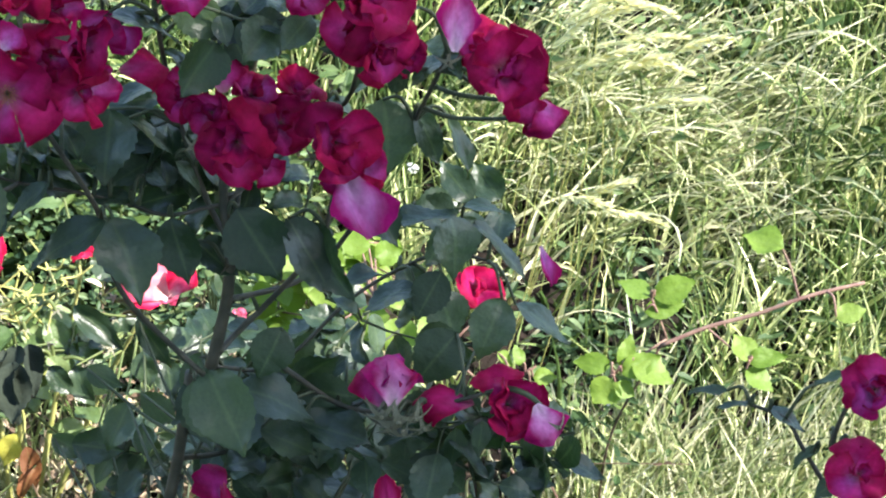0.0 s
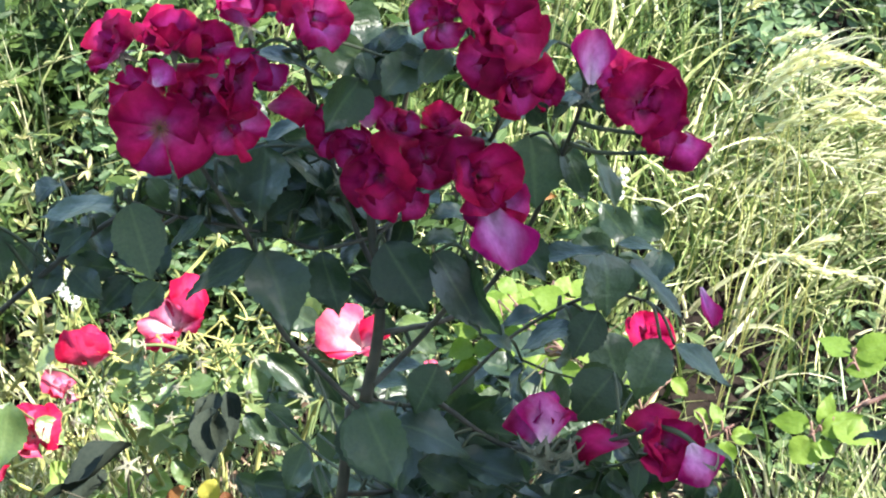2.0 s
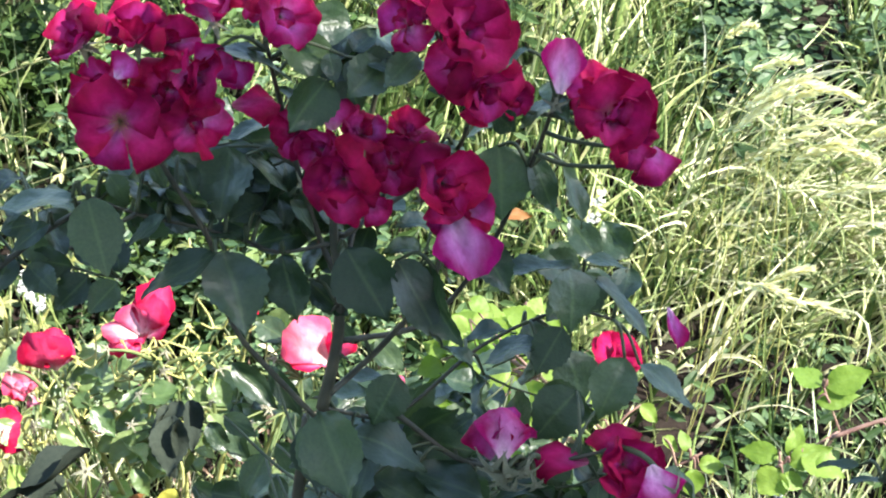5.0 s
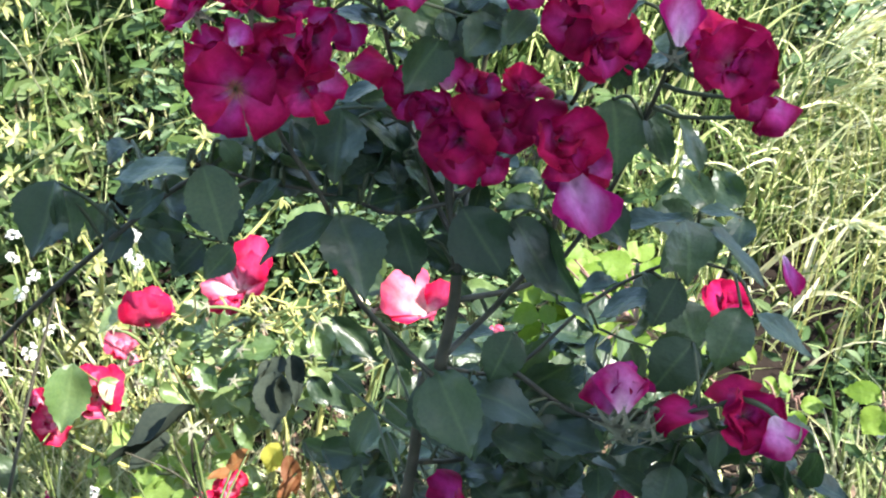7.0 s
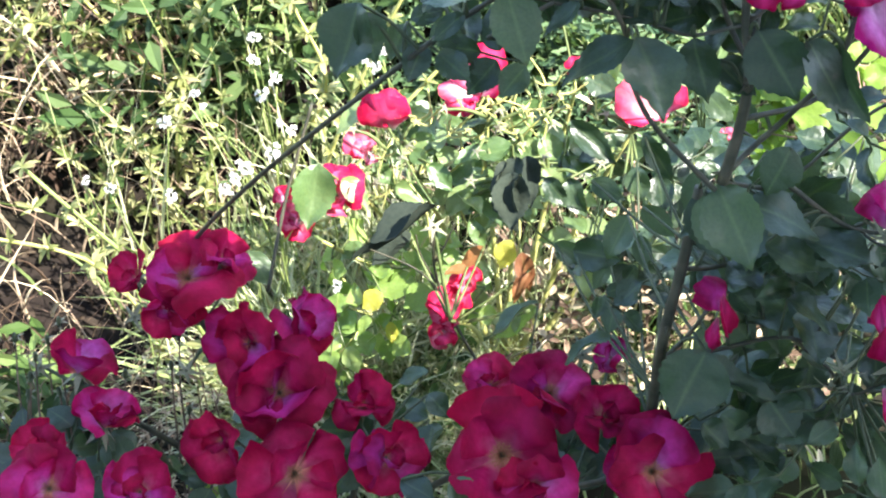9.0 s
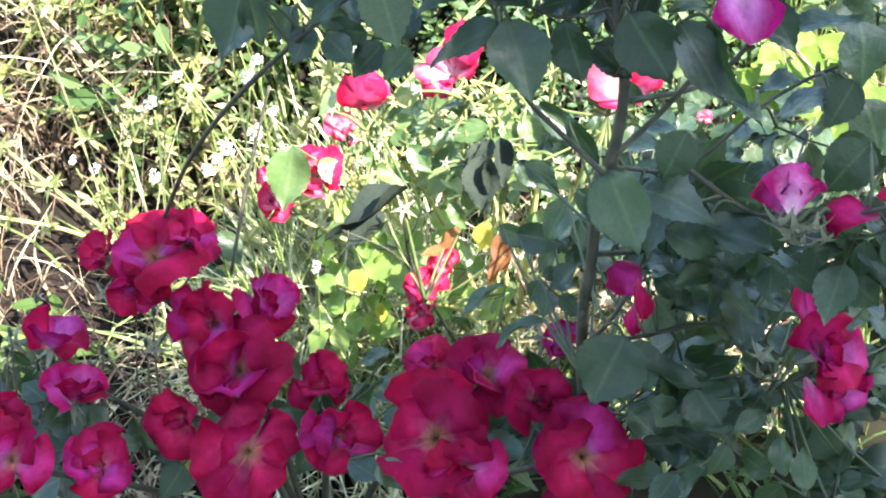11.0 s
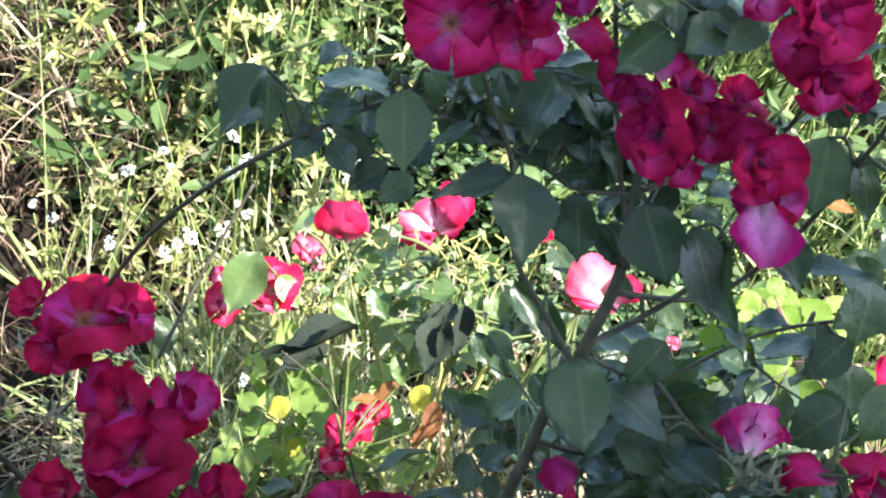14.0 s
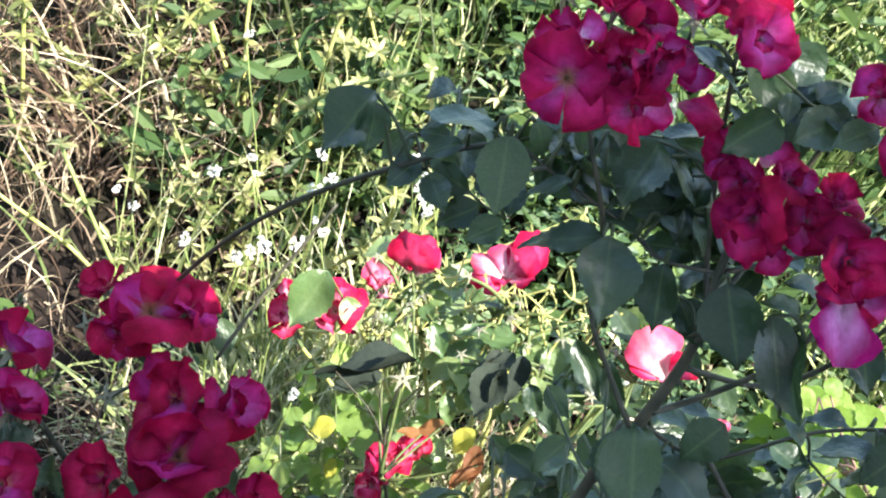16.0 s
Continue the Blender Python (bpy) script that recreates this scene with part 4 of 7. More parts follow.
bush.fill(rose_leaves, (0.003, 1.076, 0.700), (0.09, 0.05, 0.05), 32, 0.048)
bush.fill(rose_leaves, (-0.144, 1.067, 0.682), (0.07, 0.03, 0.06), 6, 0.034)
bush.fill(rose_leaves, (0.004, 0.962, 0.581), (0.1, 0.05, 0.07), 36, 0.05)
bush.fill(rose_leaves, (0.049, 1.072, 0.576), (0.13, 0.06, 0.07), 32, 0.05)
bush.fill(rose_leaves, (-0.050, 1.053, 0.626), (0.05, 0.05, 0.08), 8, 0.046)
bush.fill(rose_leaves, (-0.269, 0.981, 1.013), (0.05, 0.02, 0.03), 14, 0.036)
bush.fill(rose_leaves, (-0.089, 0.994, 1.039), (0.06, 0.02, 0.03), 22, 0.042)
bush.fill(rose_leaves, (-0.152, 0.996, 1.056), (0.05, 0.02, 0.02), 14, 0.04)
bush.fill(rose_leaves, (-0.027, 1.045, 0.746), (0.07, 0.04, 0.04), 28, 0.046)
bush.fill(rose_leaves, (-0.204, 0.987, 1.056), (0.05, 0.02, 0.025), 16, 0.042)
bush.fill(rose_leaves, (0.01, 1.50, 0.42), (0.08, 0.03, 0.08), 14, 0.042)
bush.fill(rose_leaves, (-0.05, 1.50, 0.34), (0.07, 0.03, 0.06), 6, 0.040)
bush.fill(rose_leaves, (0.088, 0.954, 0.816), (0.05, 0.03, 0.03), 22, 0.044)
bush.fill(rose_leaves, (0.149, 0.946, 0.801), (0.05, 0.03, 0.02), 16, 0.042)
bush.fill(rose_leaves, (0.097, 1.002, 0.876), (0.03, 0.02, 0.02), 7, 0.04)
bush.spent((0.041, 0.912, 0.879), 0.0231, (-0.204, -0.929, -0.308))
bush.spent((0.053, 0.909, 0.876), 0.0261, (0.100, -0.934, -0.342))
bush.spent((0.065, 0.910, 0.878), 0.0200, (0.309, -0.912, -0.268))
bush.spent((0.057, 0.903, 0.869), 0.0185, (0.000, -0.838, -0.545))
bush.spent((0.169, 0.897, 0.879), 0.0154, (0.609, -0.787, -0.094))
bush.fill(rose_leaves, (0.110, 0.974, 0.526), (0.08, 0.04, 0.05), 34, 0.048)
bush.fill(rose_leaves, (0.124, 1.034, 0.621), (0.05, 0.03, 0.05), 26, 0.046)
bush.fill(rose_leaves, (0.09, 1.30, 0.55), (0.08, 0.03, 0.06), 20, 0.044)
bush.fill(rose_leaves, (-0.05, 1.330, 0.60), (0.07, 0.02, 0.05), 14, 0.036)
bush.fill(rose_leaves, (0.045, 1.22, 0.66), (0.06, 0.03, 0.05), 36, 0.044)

# ---- the low rose bush with large open flowers, in shade ----
low = Bush('rose_bush', (-0.458, 1.160, 0.020), 'low rose bush with clusters of large open crimson flowers in shade', 'rose bush', seed=9)
low.cane([(-0.458, 1.160, 0.020), (-0.521, 1.192, 0.324), (-0.572, 1.184, 0.517)], 0.005, 0.003, thorns=3)
low.cane([(-0.458, 1.160, 0.020), (-0.474, 1.172, 0.294), (-0.486, 1.147, 0.461)], 0.005, 0.003, thorns=3)
low.cane([(-0.458, 1.160, 0.020), (-0.458, 1.122, 0.263), (-0.457, 1.056, 0.405)], 0.005, 0.003, thorns=3)
low.cane([(-0.458, 1.160, 0.020), (-0.414, 1.128, 0.291), (-0.377, 1.067, 0.456)], 0.005, 0.003, thorns=3)
low.cane([(-0.458, 1.160, 0.020), (-0.349, 1.087, 0.324), (-0.260, 0.993, 0.517)], 0.005, 0.003, thorns=3)
low.cane([(-0.458, 1.160, 0.020), (-0.280, 1.074, 0.331), (-0.134, 0.970, 0.529)], 0.005, 0.003, thorns=3)
low.cane([(-0.458, 1.160, 0.020), (-0.578, 1.159, 0.280), (-0.676, 1.123, 0.437)], 0.005, 0.003, thorns=3)
low.cane([(-0.458, 1.160, 0.020), (-0.583, 1.093, 0.273), (-0.686, 1.004, 0.423)], 0.005, 0.003, thorns=3)
low.cane([(-0.491, 1.187, 0.534), (-0.474, 1.235, 0.608), (-0.459, 1.256, 0.657), (-0.443, 1.275, 0.706)], 0.0020, 0.0016)
low.flower((-0.574, 1.196, 0.540), 0.0454, (-0.022, -0.426, 0.905), 0.8, 7, ('scarlet', 'rose', 'scarlet'), spin=0.3, stamens=True)
low.flower((-0.626, 1.194, 0.540), 0.0264, (-0.524, -0.356, 0.774), 0.8, 5, ('scarlet',), spin=0.2, stamens=False)
low.flower((-0.541, 1.212, 0.548), 0.0309, (0.438, -0.149, 0.886), 0.6, 5, ('scarlet', 'rose'), spin=0.2, stamens=False)
low.flower((-0.591, 1.165, 0.528), 0.0261, (-0.168, -0.943, 0.288), 0.8, 5, ('scarlet', 'rose'), spin=0.2, stamens=False)
low.flower((-0.687, 1.136, 0.462), 0.0378, (0.104, 0.206, 0.973), 0.5, 5, ('rose', 'scarlet', 'mauve'), spin=0.5, stamens=False)
low.flower((-0.655, 1.086, 0.435), 0.0378, (0.403, 0.288, 0.869), 0.52, 6, ('mauve', 'rose', 'scarlet'), spin=0.4, stamens=False)
low.flower((-0.461, 1.172, 0.505), 0.0356, (0.509, -0.445, 0.737), 0.55, 6, ('mauve', 'rose', 'scarlet'), spin=0.3, stamens=False)
low.flower((-0.509, 1.152, 0.495), 0.0391, (-0.073, -0.470, 0.879), 0.75, 7, ('scarlet', 'rose'), spin=0.5, stamens=False)
low.flower((-0.473, 1.105, 0.473), 0.0474, (0.032, -0.468, 0.883), 0.78, 8, ('scarlet', 'scarlet', 'rose'), spin=0.6, stamens=True)
low.flower((-0.528, 1.070, 0.441), 0.0353, (-0.392, -0.803, 0.448), 0.8, 5, ('scarlet',), spin=0.6, stamens=False)
low.flower((-0.448, 1.022, 0.451), 0.0493, (0.040, -0.651, 0.758), 0.93, 6, ('scarlet',), spin=0.2, stamens=True)
low.flower((-0.361, 1.042, 0.457), 0.0343, (0.445, -0.640, 0.626), 0.8, 6, ('scarlet', 'rose'), spin=0.1, stamens=False)
low.flower((-0.387, 1.092, 0.475), 0.0286, (0.243, -0.319, 0.916), 0.75, 5, ('scarlet',), spin=0.2, stamens=False)
low.flower((-0.243, 0.966, 0.557), 0.0544, (-0.011, -0.614, 0.789), 0.93, 6, ('scarlet',), spin=0.4, stamens=True)
low.flower((-0.203, 1.021, 0.579), 0.0359, (0.277, -0.227, 0.934), 0.72, 7, ('scarlet', 'rose'), spin=0.2, stamens=True)
low.flower((-0.257, 1.040, 0.568), 0.0277, (-0.198, -0.109, 0.974), 0.7, 5, ('scarlet', 'rose'), spin=0.7, stamens=False)
low.flower((-0.214, 0.934, 0.557), 0.0326, (0.155, -0.845, 0.512), 0.85, 5, ('scarlet', 'rose'), spin=0.7, stamens=False)
low.flower((-0.112, 0.949, 0.563), 0.0445, (0.184, -0.599, 0.780), 0.88, 7, ('scarlet', 'rose', 'scarlet'), spin=0.5, stamens=True)
low.flower((-0.155, 0.993, 0.583), 0.0326, (0.332, -0.431, 0.839), 0.75, 5, ('scarlet',), spin=0.2, stamens=False)
low.flower((-0.684, 0.993, 0.449), 0.0410, (0.028, -0.381, 0.924), 0.85, 6, ('scarlet', 'rose'), spin=0.5, stamens=True)
low.flower((-0.600, 1.006, 0.433), 0.0336, (0.143, -0.547, 0.824), 0.75, 6, ('scarlet', 'rose'), spin=0.3, stamens=False)
low.flower((-0.705, 1.045, 0.445), 0.0280, (-0.208, -0.194, 0.959), 0.7, 5, ('scarlet',), spin=0.1, stamens=False)
low.flower((-0.146, 1.114, 0.531), 0.0183, (0.136, -0.460, 0.877), 0.5, 5, ('mauve', 'rose'), spin=0.1, stamens=False)
for base, tip, width, normal in (
    ((-0.509, 1.124, 0.483), (-0.481, 1.123, 0.477), 1, (0.03, -0.49, 0.87)),
    ((-0.435, 1.142, 0.459), (-0.420, 1.122, 0.439), 1, (0.03, -0.49, 0.87)),
    ((-0.284, 0.923, 0.574), (-0.264, 0.904, 0.559), 1.2, (0.03, -0.38, 0.92)),
    ((-0.329, 1.154, 0.459), (-0.363, 1.144, 0.452), 0.8, (0.01, -0.02, 1.00)),
    ((-0.220, 1.251, 0.465), (-0.279, 1.224, 0.439), 0.5, (-0.01, 0.34, 0.94)),
    ((-0.524, 1.259, 0.520), (-0.500, 1.238, 0.492), 1, (0.03, -0.38, 0.92)),
    ((-0.720, 1.046, 0.425), (-0.761, 1.020, 0.420), 0.7, (0.01, 0.05, 1.00)),
    ((-0.327, 1.124, 0.458), (-0.303, 1.108, 0.443), 1, (0.02, -0.25, 0.97)),
    ((-0.342, 1.008, 0.466), (-0.309, 0.993, 0.452), 1, (0.02, -0.25, 0.97)),
):
    low.leaf(rose_leaves, base, tip, normal, 0.0, width)
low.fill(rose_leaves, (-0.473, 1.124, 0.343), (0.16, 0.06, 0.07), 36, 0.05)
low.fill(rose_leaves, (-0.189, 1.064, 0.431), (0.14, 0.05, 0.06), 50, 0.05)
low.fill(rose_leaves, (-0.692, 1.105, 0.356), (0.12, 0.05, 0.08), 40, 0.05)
low.spent((-0.630, 1.173, 0.506), 0.0220, (-0.165, -0.846, 0.506))
low.spent((-0.577, 1.142, 0.461), 0.0220, (-0.165, -0.846, 0.506))
low.spent((-0.731, 1.143, 0.457), 0.0226, (-0.165, -0.846, 0.506))
low.spent((-0.173, 1.171, 0.473), 0.0261, (-0.165, -0.846, 0.506))
low.spent((-0.156, 1.179, 0.482), 0.0218, (-0.165, -0.846, 0.506))
low.cane([(-0.676, 1.028, 0.265), (-0.689, 1.069, 0.337), (-0.699, 1.095, 0.388)], 0.0014, 0.0009, name='shoot', mat=BROWN_STALK)
low.spent((-0.699, 1.099, 0.391), 0.0121, (0.360, -0.090, 0.929))
low.cane([(-0.596, 1.116, 0.292), (-0.604, 1.156, 0.367), (-0.606, 1.183, 0.418)], 0.0014, 0.0009, name='shoot', mat=BROWN_STALK)
low.spent((-0.606, 1.186, 0.421), 0.0122, (-0.146, -0.121, 0.982))
low.cane([(-0.738, 1.069, 0.324), (-0.743, 1.108, 0.397), (-0.740, 1.134, 0.447)], 0.0014, 0.0009, name='shoot', mat=BROWN_STALK)
low.spent((-0.740, 1.138, 0.450), 0.0121, (-0.282, -0.124, 0.951))
low.cane([(-0.735, 1.138, 0.302), (-0.742, 1.177, 0.378), (-0.743, 1.203, 0.430)], 0.0014, 0.0009, name='shoot', mat=BROWN_STALK)
low.spent((-0.744, 1.207, 0.434), 0.0124, (-0.083, -0.118, 0.989))
low.cane([(-0.705, 1.085, 0.279), (-0.716, 1.126, 0.353), (-0.722, 1.152, 0.405)], 0.0014, 0.0009, name='shoot', mat=BROWN_STALK)
low.spent((-0.722, 1.155, 0.408), 0.0123, (0.199, -0.103, 0.974))
low.cane([(-0.592, 1.139, 0.319), (-0.599, 1.178, 0.394), (-0.598, 1.204, 0.445)], 0.0014, 0.0009, name='shoot', mat=BROWN_STALK)
low.spent((-0.598, 1.208, 0.448), 0.0121, (-0.251, -0.123, 0.960))
low.cane([(-0.756, 1.108, 0.341), (-0.762, 1.145, 0.416), (-0.762, 1.170, 0.467)], 0.0014, 0.0009, name='shoot', mat=BROWN_STALK)
low.spent((-0.762, 1.174, 0.470), 0.0122, (-0.120, -0.120, 0.986))
low.cane([(-0.653, 1.110, 0.282), (-0.659, 1.151, 0.356), (-0.657, 1.179, 0.407)], 0.0014, 0.0009, name='shoot', mat=BROWN_STALK)
low.spent((-0.657, 1.183, 0.410), 0.0123, (-0.319, -0.124, 0.939))
low.cane([(-0.727, 1.078, 0.347), (-0.732, 1.116, 0.420), (-0.732, 1.141, 0.470)], 0.0014, 0.0009, name='shoot', mat=BROWN_STALK)
low.spent((-0.732, 1.144, 0.473), 0.0120, (-0.154, -0.121, 0.981))
low.cane([(-0.693, 1.089, 0.244), (-0.697, 1.132, 0.318), (-0.690, 1.162, 0.367)], 0.0014, 0.0009, name='shoot', mat=BROWN_STALK)
low.spent((-0.691, 1.166, 0.370), 0.0125, (-0.484, -0.124, 0.866))
low.cane([(-0.596, 1.112, 0.219), (-0.602, 1.156, 0.293), (-0.598, 1.186, 0.344)], 0.0014, 0.0009, name='shoot', mat=BROWN_STALK)
low.spent((-0.598, 1.190, 0.347), 0.0126, (-0.424, -0.125, 0.897))
low.cane([(-0.699, 1.106, 0.274), (-0.706, 1.147, 0.348), (-0.705, 1.175, 0.399)], 0.0014, 0.0009, name='shoot', mat=BROWN_STALK)
low.spent((-0.705, 1.178, 0.402), 0.0124, (-0.220, -0.123, 0.968))
low.cane([(-0.673, 1.117, 0.313), (-0.681, 1.156, 0.388), (-0.685, 1.181, 0.440)], 0.0014, 0.0009, name='shoot', mat=BROWN_STALK)
low.spent((-0.685, 1.185, 0.443), 0.0122, (0.028, -0.113, 0.993))
low.cane([(-0.638, 1.062, 0.288), (-0.649, 1.102, 0.361), (-0.656, 1.128, 0.411)], 0.0014, 0.0009, name='shoot', mat=BROWN_STALK)
low.spent((-0.656, 1.131, 0.415), 0.0121, (0.180, -0.104, 0.978))
low.cane([(-0.750, 1.066, 0.298), (-0.753, 1.106, 0.370), (-0.748, 1.134, 0.419)], 0.0014, 0.0009, name='shoot', mat=BROWN_STALK)
low.spent((-0.748, 1.138, 0.423), 0.0122, (-0.409, -0.125, 0.904))
low.cane([(-0.712, 1.128, 0.345), (-0.719, 1.165, 0.420), (-0.719, 1.190, 0.472)], 0.0014, 0.0009, name='shoot', mat=BROWN_STALK)
low.spent((-0.719, 1.194, 0.475), 0.0121, (-0.107, -0.119, 0.987))

# ---- the small sunlit rose bush ----
sunny = Bush('rose_bush', (-0.270, 1.500, 0.060), 'small sunlit rose bush with bright pink-red flowers and fresh leaves', 'rose bush', GREEN_STALK, MID_STALK, seed=12)
sunny.cane([(-0.270, 1.500, 0.060), (-0.337, 1.492, 0.333), (-0.381, 1.437, 0.516)], 0.004, 0.0022, thorns=2, mat=PALE_STALK)
sunny.cane([(-0.270, 1.500, 0.060), (-0.284, 1.507, 0.338), (-0.293, 1.461, 0.523)], 0.004, 0.0022, thorns=2, mat=PALE_STALK)
sunny.cane([(-0.270, 1.500, 0.060), (-0.220, 1.522, 0.366), (-0.187, 1.486, 0.571)], 0.004, 0.0022, thorns=2, mat=PALE_STALK)
sunny.cane([(-0.270, 1.500, 0.060), (-0.183, 1.488, 0.356), (-0.125, 1.430, 0.553)], 0.004, 0.0022, thorns=2, mat=PALE_STALK)
sunny.cane([(-0.270, 1.500, 0.060), (-0.368, 1.481, 0.306), (-0.433, 1.418, 0.471)], 0.004, 0.0022, thorns=2, mat=PALE_STALK)
sunny.cane([(-0.270, 1.500, 0.060), (-0.390, 1.455, 0.282), (-0.469, 1.376, 0.430)], 0.004, 0.0022, thorns=2, mat=PALE_STALK)
sunny.cane([(-0.270, 1.500, 0.060), (-0.298, 1.399, 0.266), (-0.317, 1.282, 0.404)], 0.004, 0.0022, thorns=2, mat=PALE_STALK)
sunny.cane([(-0.270, 1.500, 0.060), (-0.260, 1.486, 0.321), (-0.254, 1.426, 0.495)], 0.004, 0.0022, thorns=2, mat=PALE_STALK)
sunny.cane([(-0.270, 1.500, 0.060), (-0.135, 1.499, 0.329), (-0.045, 1.449, 0.508)], 0.004, 0.0022, thorns=2, mat=PALE_STALK)
sunny.flower((-0.396, 1.460, 0.546), 0.0190, (0.100, -0.500, 0.860), 0.35, 5, ('coral', 'coral', 'coral'), label='half-open pink-red flower', spin=0.3, stamens=False)
sunny.flower((-0.297, 1.460, 0.581), 0.0170, (-0.100, -0.450, 0.890), 0.45, 5, ('coral', 'blush', 'coral'), label='half-open pink flower', spin=0.2, stamens=False)
sunny.flower((-0.188, 1.460, 0.614), 0.0165, (0.100, -0.350, 0.930), 0.12, 5, ('coral', 'coral'), label='closed crimson bud', spin=0.2, stamens=False)
sunny.flower((-0.098, 1.440, 0.572), 0.0160, (0.050, -0.450, 0.890), 0.55, 5, ('blush', 'coral', 'blush'), label='half-open white and pink flower', spin=0.2, stamens=False)
sunny.flower((-0.421, 1.440, 0.510), 0.0150, (-0.200, -0.500, 0.840), 0.6, 5, ('blush', 'blush', 'coral'), label='fading pale pink flower', spin=0.2, stamens=False)
sunny.petal((-0.393, 1.450, 0.536), (-0.408, 1.435, 0.587), (-0.25, -0.7, 0.6), 'coral', 0.66)
sunny.petal((-0.392, 1.450, 0.536), (-0.391, 1.459, 0.581), (0.1, -0.75, 0.6), 'coral', 0.62)
sunny.petal((-0.390, 1.450, 0.537), (-0.375, 1.450, 0.571), (0.45, -0.6, 0.6), 'blush', 0.62)
sunny.petal((-0.392, 1.450, 0.534), (-0.397, 1.429, 0.579), (0.0, -0.8, 0.55), 'coral', 0.85)
sunny.petal((-0.419, 1.450, 0.504), (-0.440, 1.441, 0.538), (-0.2, -0.6, 0.75), 'blush', 0.66)
sunny.petal((-0.421, 1.450, 0.500), (-0.412, 1.441, 0.486), (0.3, -0.7, 0.6), 'blush', 0.70)
sunny.petal((-0.419, 1.450, 0.504), (-0.425, 1.458, 0.525), (0.2, -0.6, 0.75), 'blush', 0.60)
sunny.petal((-0.427, 1.450, 0.507), (-0.449, 1.441, 0.514), (-0.3, -0.6, 0.7), 'coral', 0.50)
sunny.petal((-0.436, 1.450, 0.483), (-0.452, 1.441, 0.454), (-0.2, -0.7, 0.65), 'coral', 0.60)
sunny.petal((-0.441, 1.450, 0.449), (-0.449, 1.441, 0.417), (0.1, -0.8, 0.5), 'rose', 0.55)
sunny.petal((-0.291, 1.450, 0.596), (-0.271, 1.458, 0.644), (0.35, -0.7, 0.6), 'coral', 0.62)
sunny.petal((-0.294, 1.450, 0.592), (-0.280, 1.442, 0.633), (0.05, -0.75, 0.65), 'coral', 0.70)
sunny.petal((-0.297, 1.450, 0.588), (-0.303, 1.450, 0.628), (-0.15, -0.7, 0.7), 'blush', 0.72)
sunny.petal((-0.300, 1.450, 0.586), (-0.333, 1.442, 0.603), (-0.2, -0.45, 0.85), 'blush', 0.55)
sunny.petal((-0.300, 1.450, 0.583), (-0.329, 1.435, 0.582), (-0.2, -0.65, 0.7), 'coral', 0.55)
sunny.petal((-0.296, 1.450, 0.583), (-0.309, 1.435, 0.568), (0.1, -0.8, 0.5), 'coral', 0.50)
sunny.petal((-0.292, 1.450, 0.586), (-0.264, 1.442, 0.609), (0.3, -0.6, 0.7), 'coral', 0.50)
sunny.petal((-0.097, 1.430, 0.578), (-0.129, 1.421, 0.630), (-0.1, -0.6, 0.75), 'blush', 0.74)
sunny.petal((-0.097, 1.430, 0.576), (-0.136, 1.415, 0.585), (0.0, -0.5, 0.85), 'coral', 0.42)
sunny.petal((-0.094, 1.430, 0.580), (-0.074, 1.421, 0.619), (0.4, -0.6, 0.65), 'coral', 0.60)
sunny.petal((-0.097, 1.430, 0.578), (-0.106, 1.438, 0.611), (0.25, -0.65, 0.65), 'blush', 0.62)
sunny.flower((-0.449, 1.392, 0.485), 0.0343, (-0.059, -0.652, 0.756), 0.6, 7, ('coral', 'coral', 'blush'), spin=0.3, stamens=False)
sunny.flower((-0.494, 1.375, 0.460), 0.0245, (-0.275, -0.702, 0.657), 0.55, 5, ('blush', 'coral'), spin=0.3, stamens=False)
sunny.flower((-0.505, 1.396, 0.470), 0.0193, (-0.271, -0.461, 0.845), 0.6, 5, ('coral', 'coral', 'blush'), spin=0.3, stamens=False)
sunny.flower((-0.301, 1.337, 0.408), 0.0194, (0.136, -0.460, 0.877), 0.55, 6, ('coral', 'coral', 'blush'), spin=0.3, stamens=False)
sunny.flower((-0.322, 1.317, 0.388), 0.0252, (-0.061, -0.576, 0.815), 0.65, 7, ('coral', 'coral', 'blush'), spin=0.5, stamens=False)
sunny.flower((-0.327, 1.298, 0.370), 0.0183, (-0.154, -0.719, 0.678), 0.6, 5, ('coral', 'coral', 'blush'), spin=0.1, stamens=False)
sunny.flower((-0.022, 1.432, 0.551), 0.0085, (0.136, -0.460, 0.877), 0.5, 5, ('blush', 'blush'), spin=0.1, stamens=False)
for base, tip, width, normal in (
    ((-0.462, 1.367, 0.551), (-0.472, 1.318, 0.498), 0.82, (0.22, -0.48, 0.85)),
    ((-0.414, 1.462, 0.563), (-0.457, 1.438, 0.540), 0.6, (0.02, -0.16, 0.99)),
    ((-0.255, 1.425, 0.537), (-0.318, 1.408, 0.519), 0.75, (0.01, -0.02, 1.00)),
    ((-0.205, 1.527, 0.638), (-0.258, 1.517, 0.624), 1, (0.02, -0.16, 0.99)),
    ((-0.440, 1.382, 0.518), (-0.409, 1.367, 0.496), 1, (0.13, -0.49, 0.86)),
):
    sunny.leaf(sunlit_leaves, base, tip, normal, 0.0, width, name="broad_leaf")
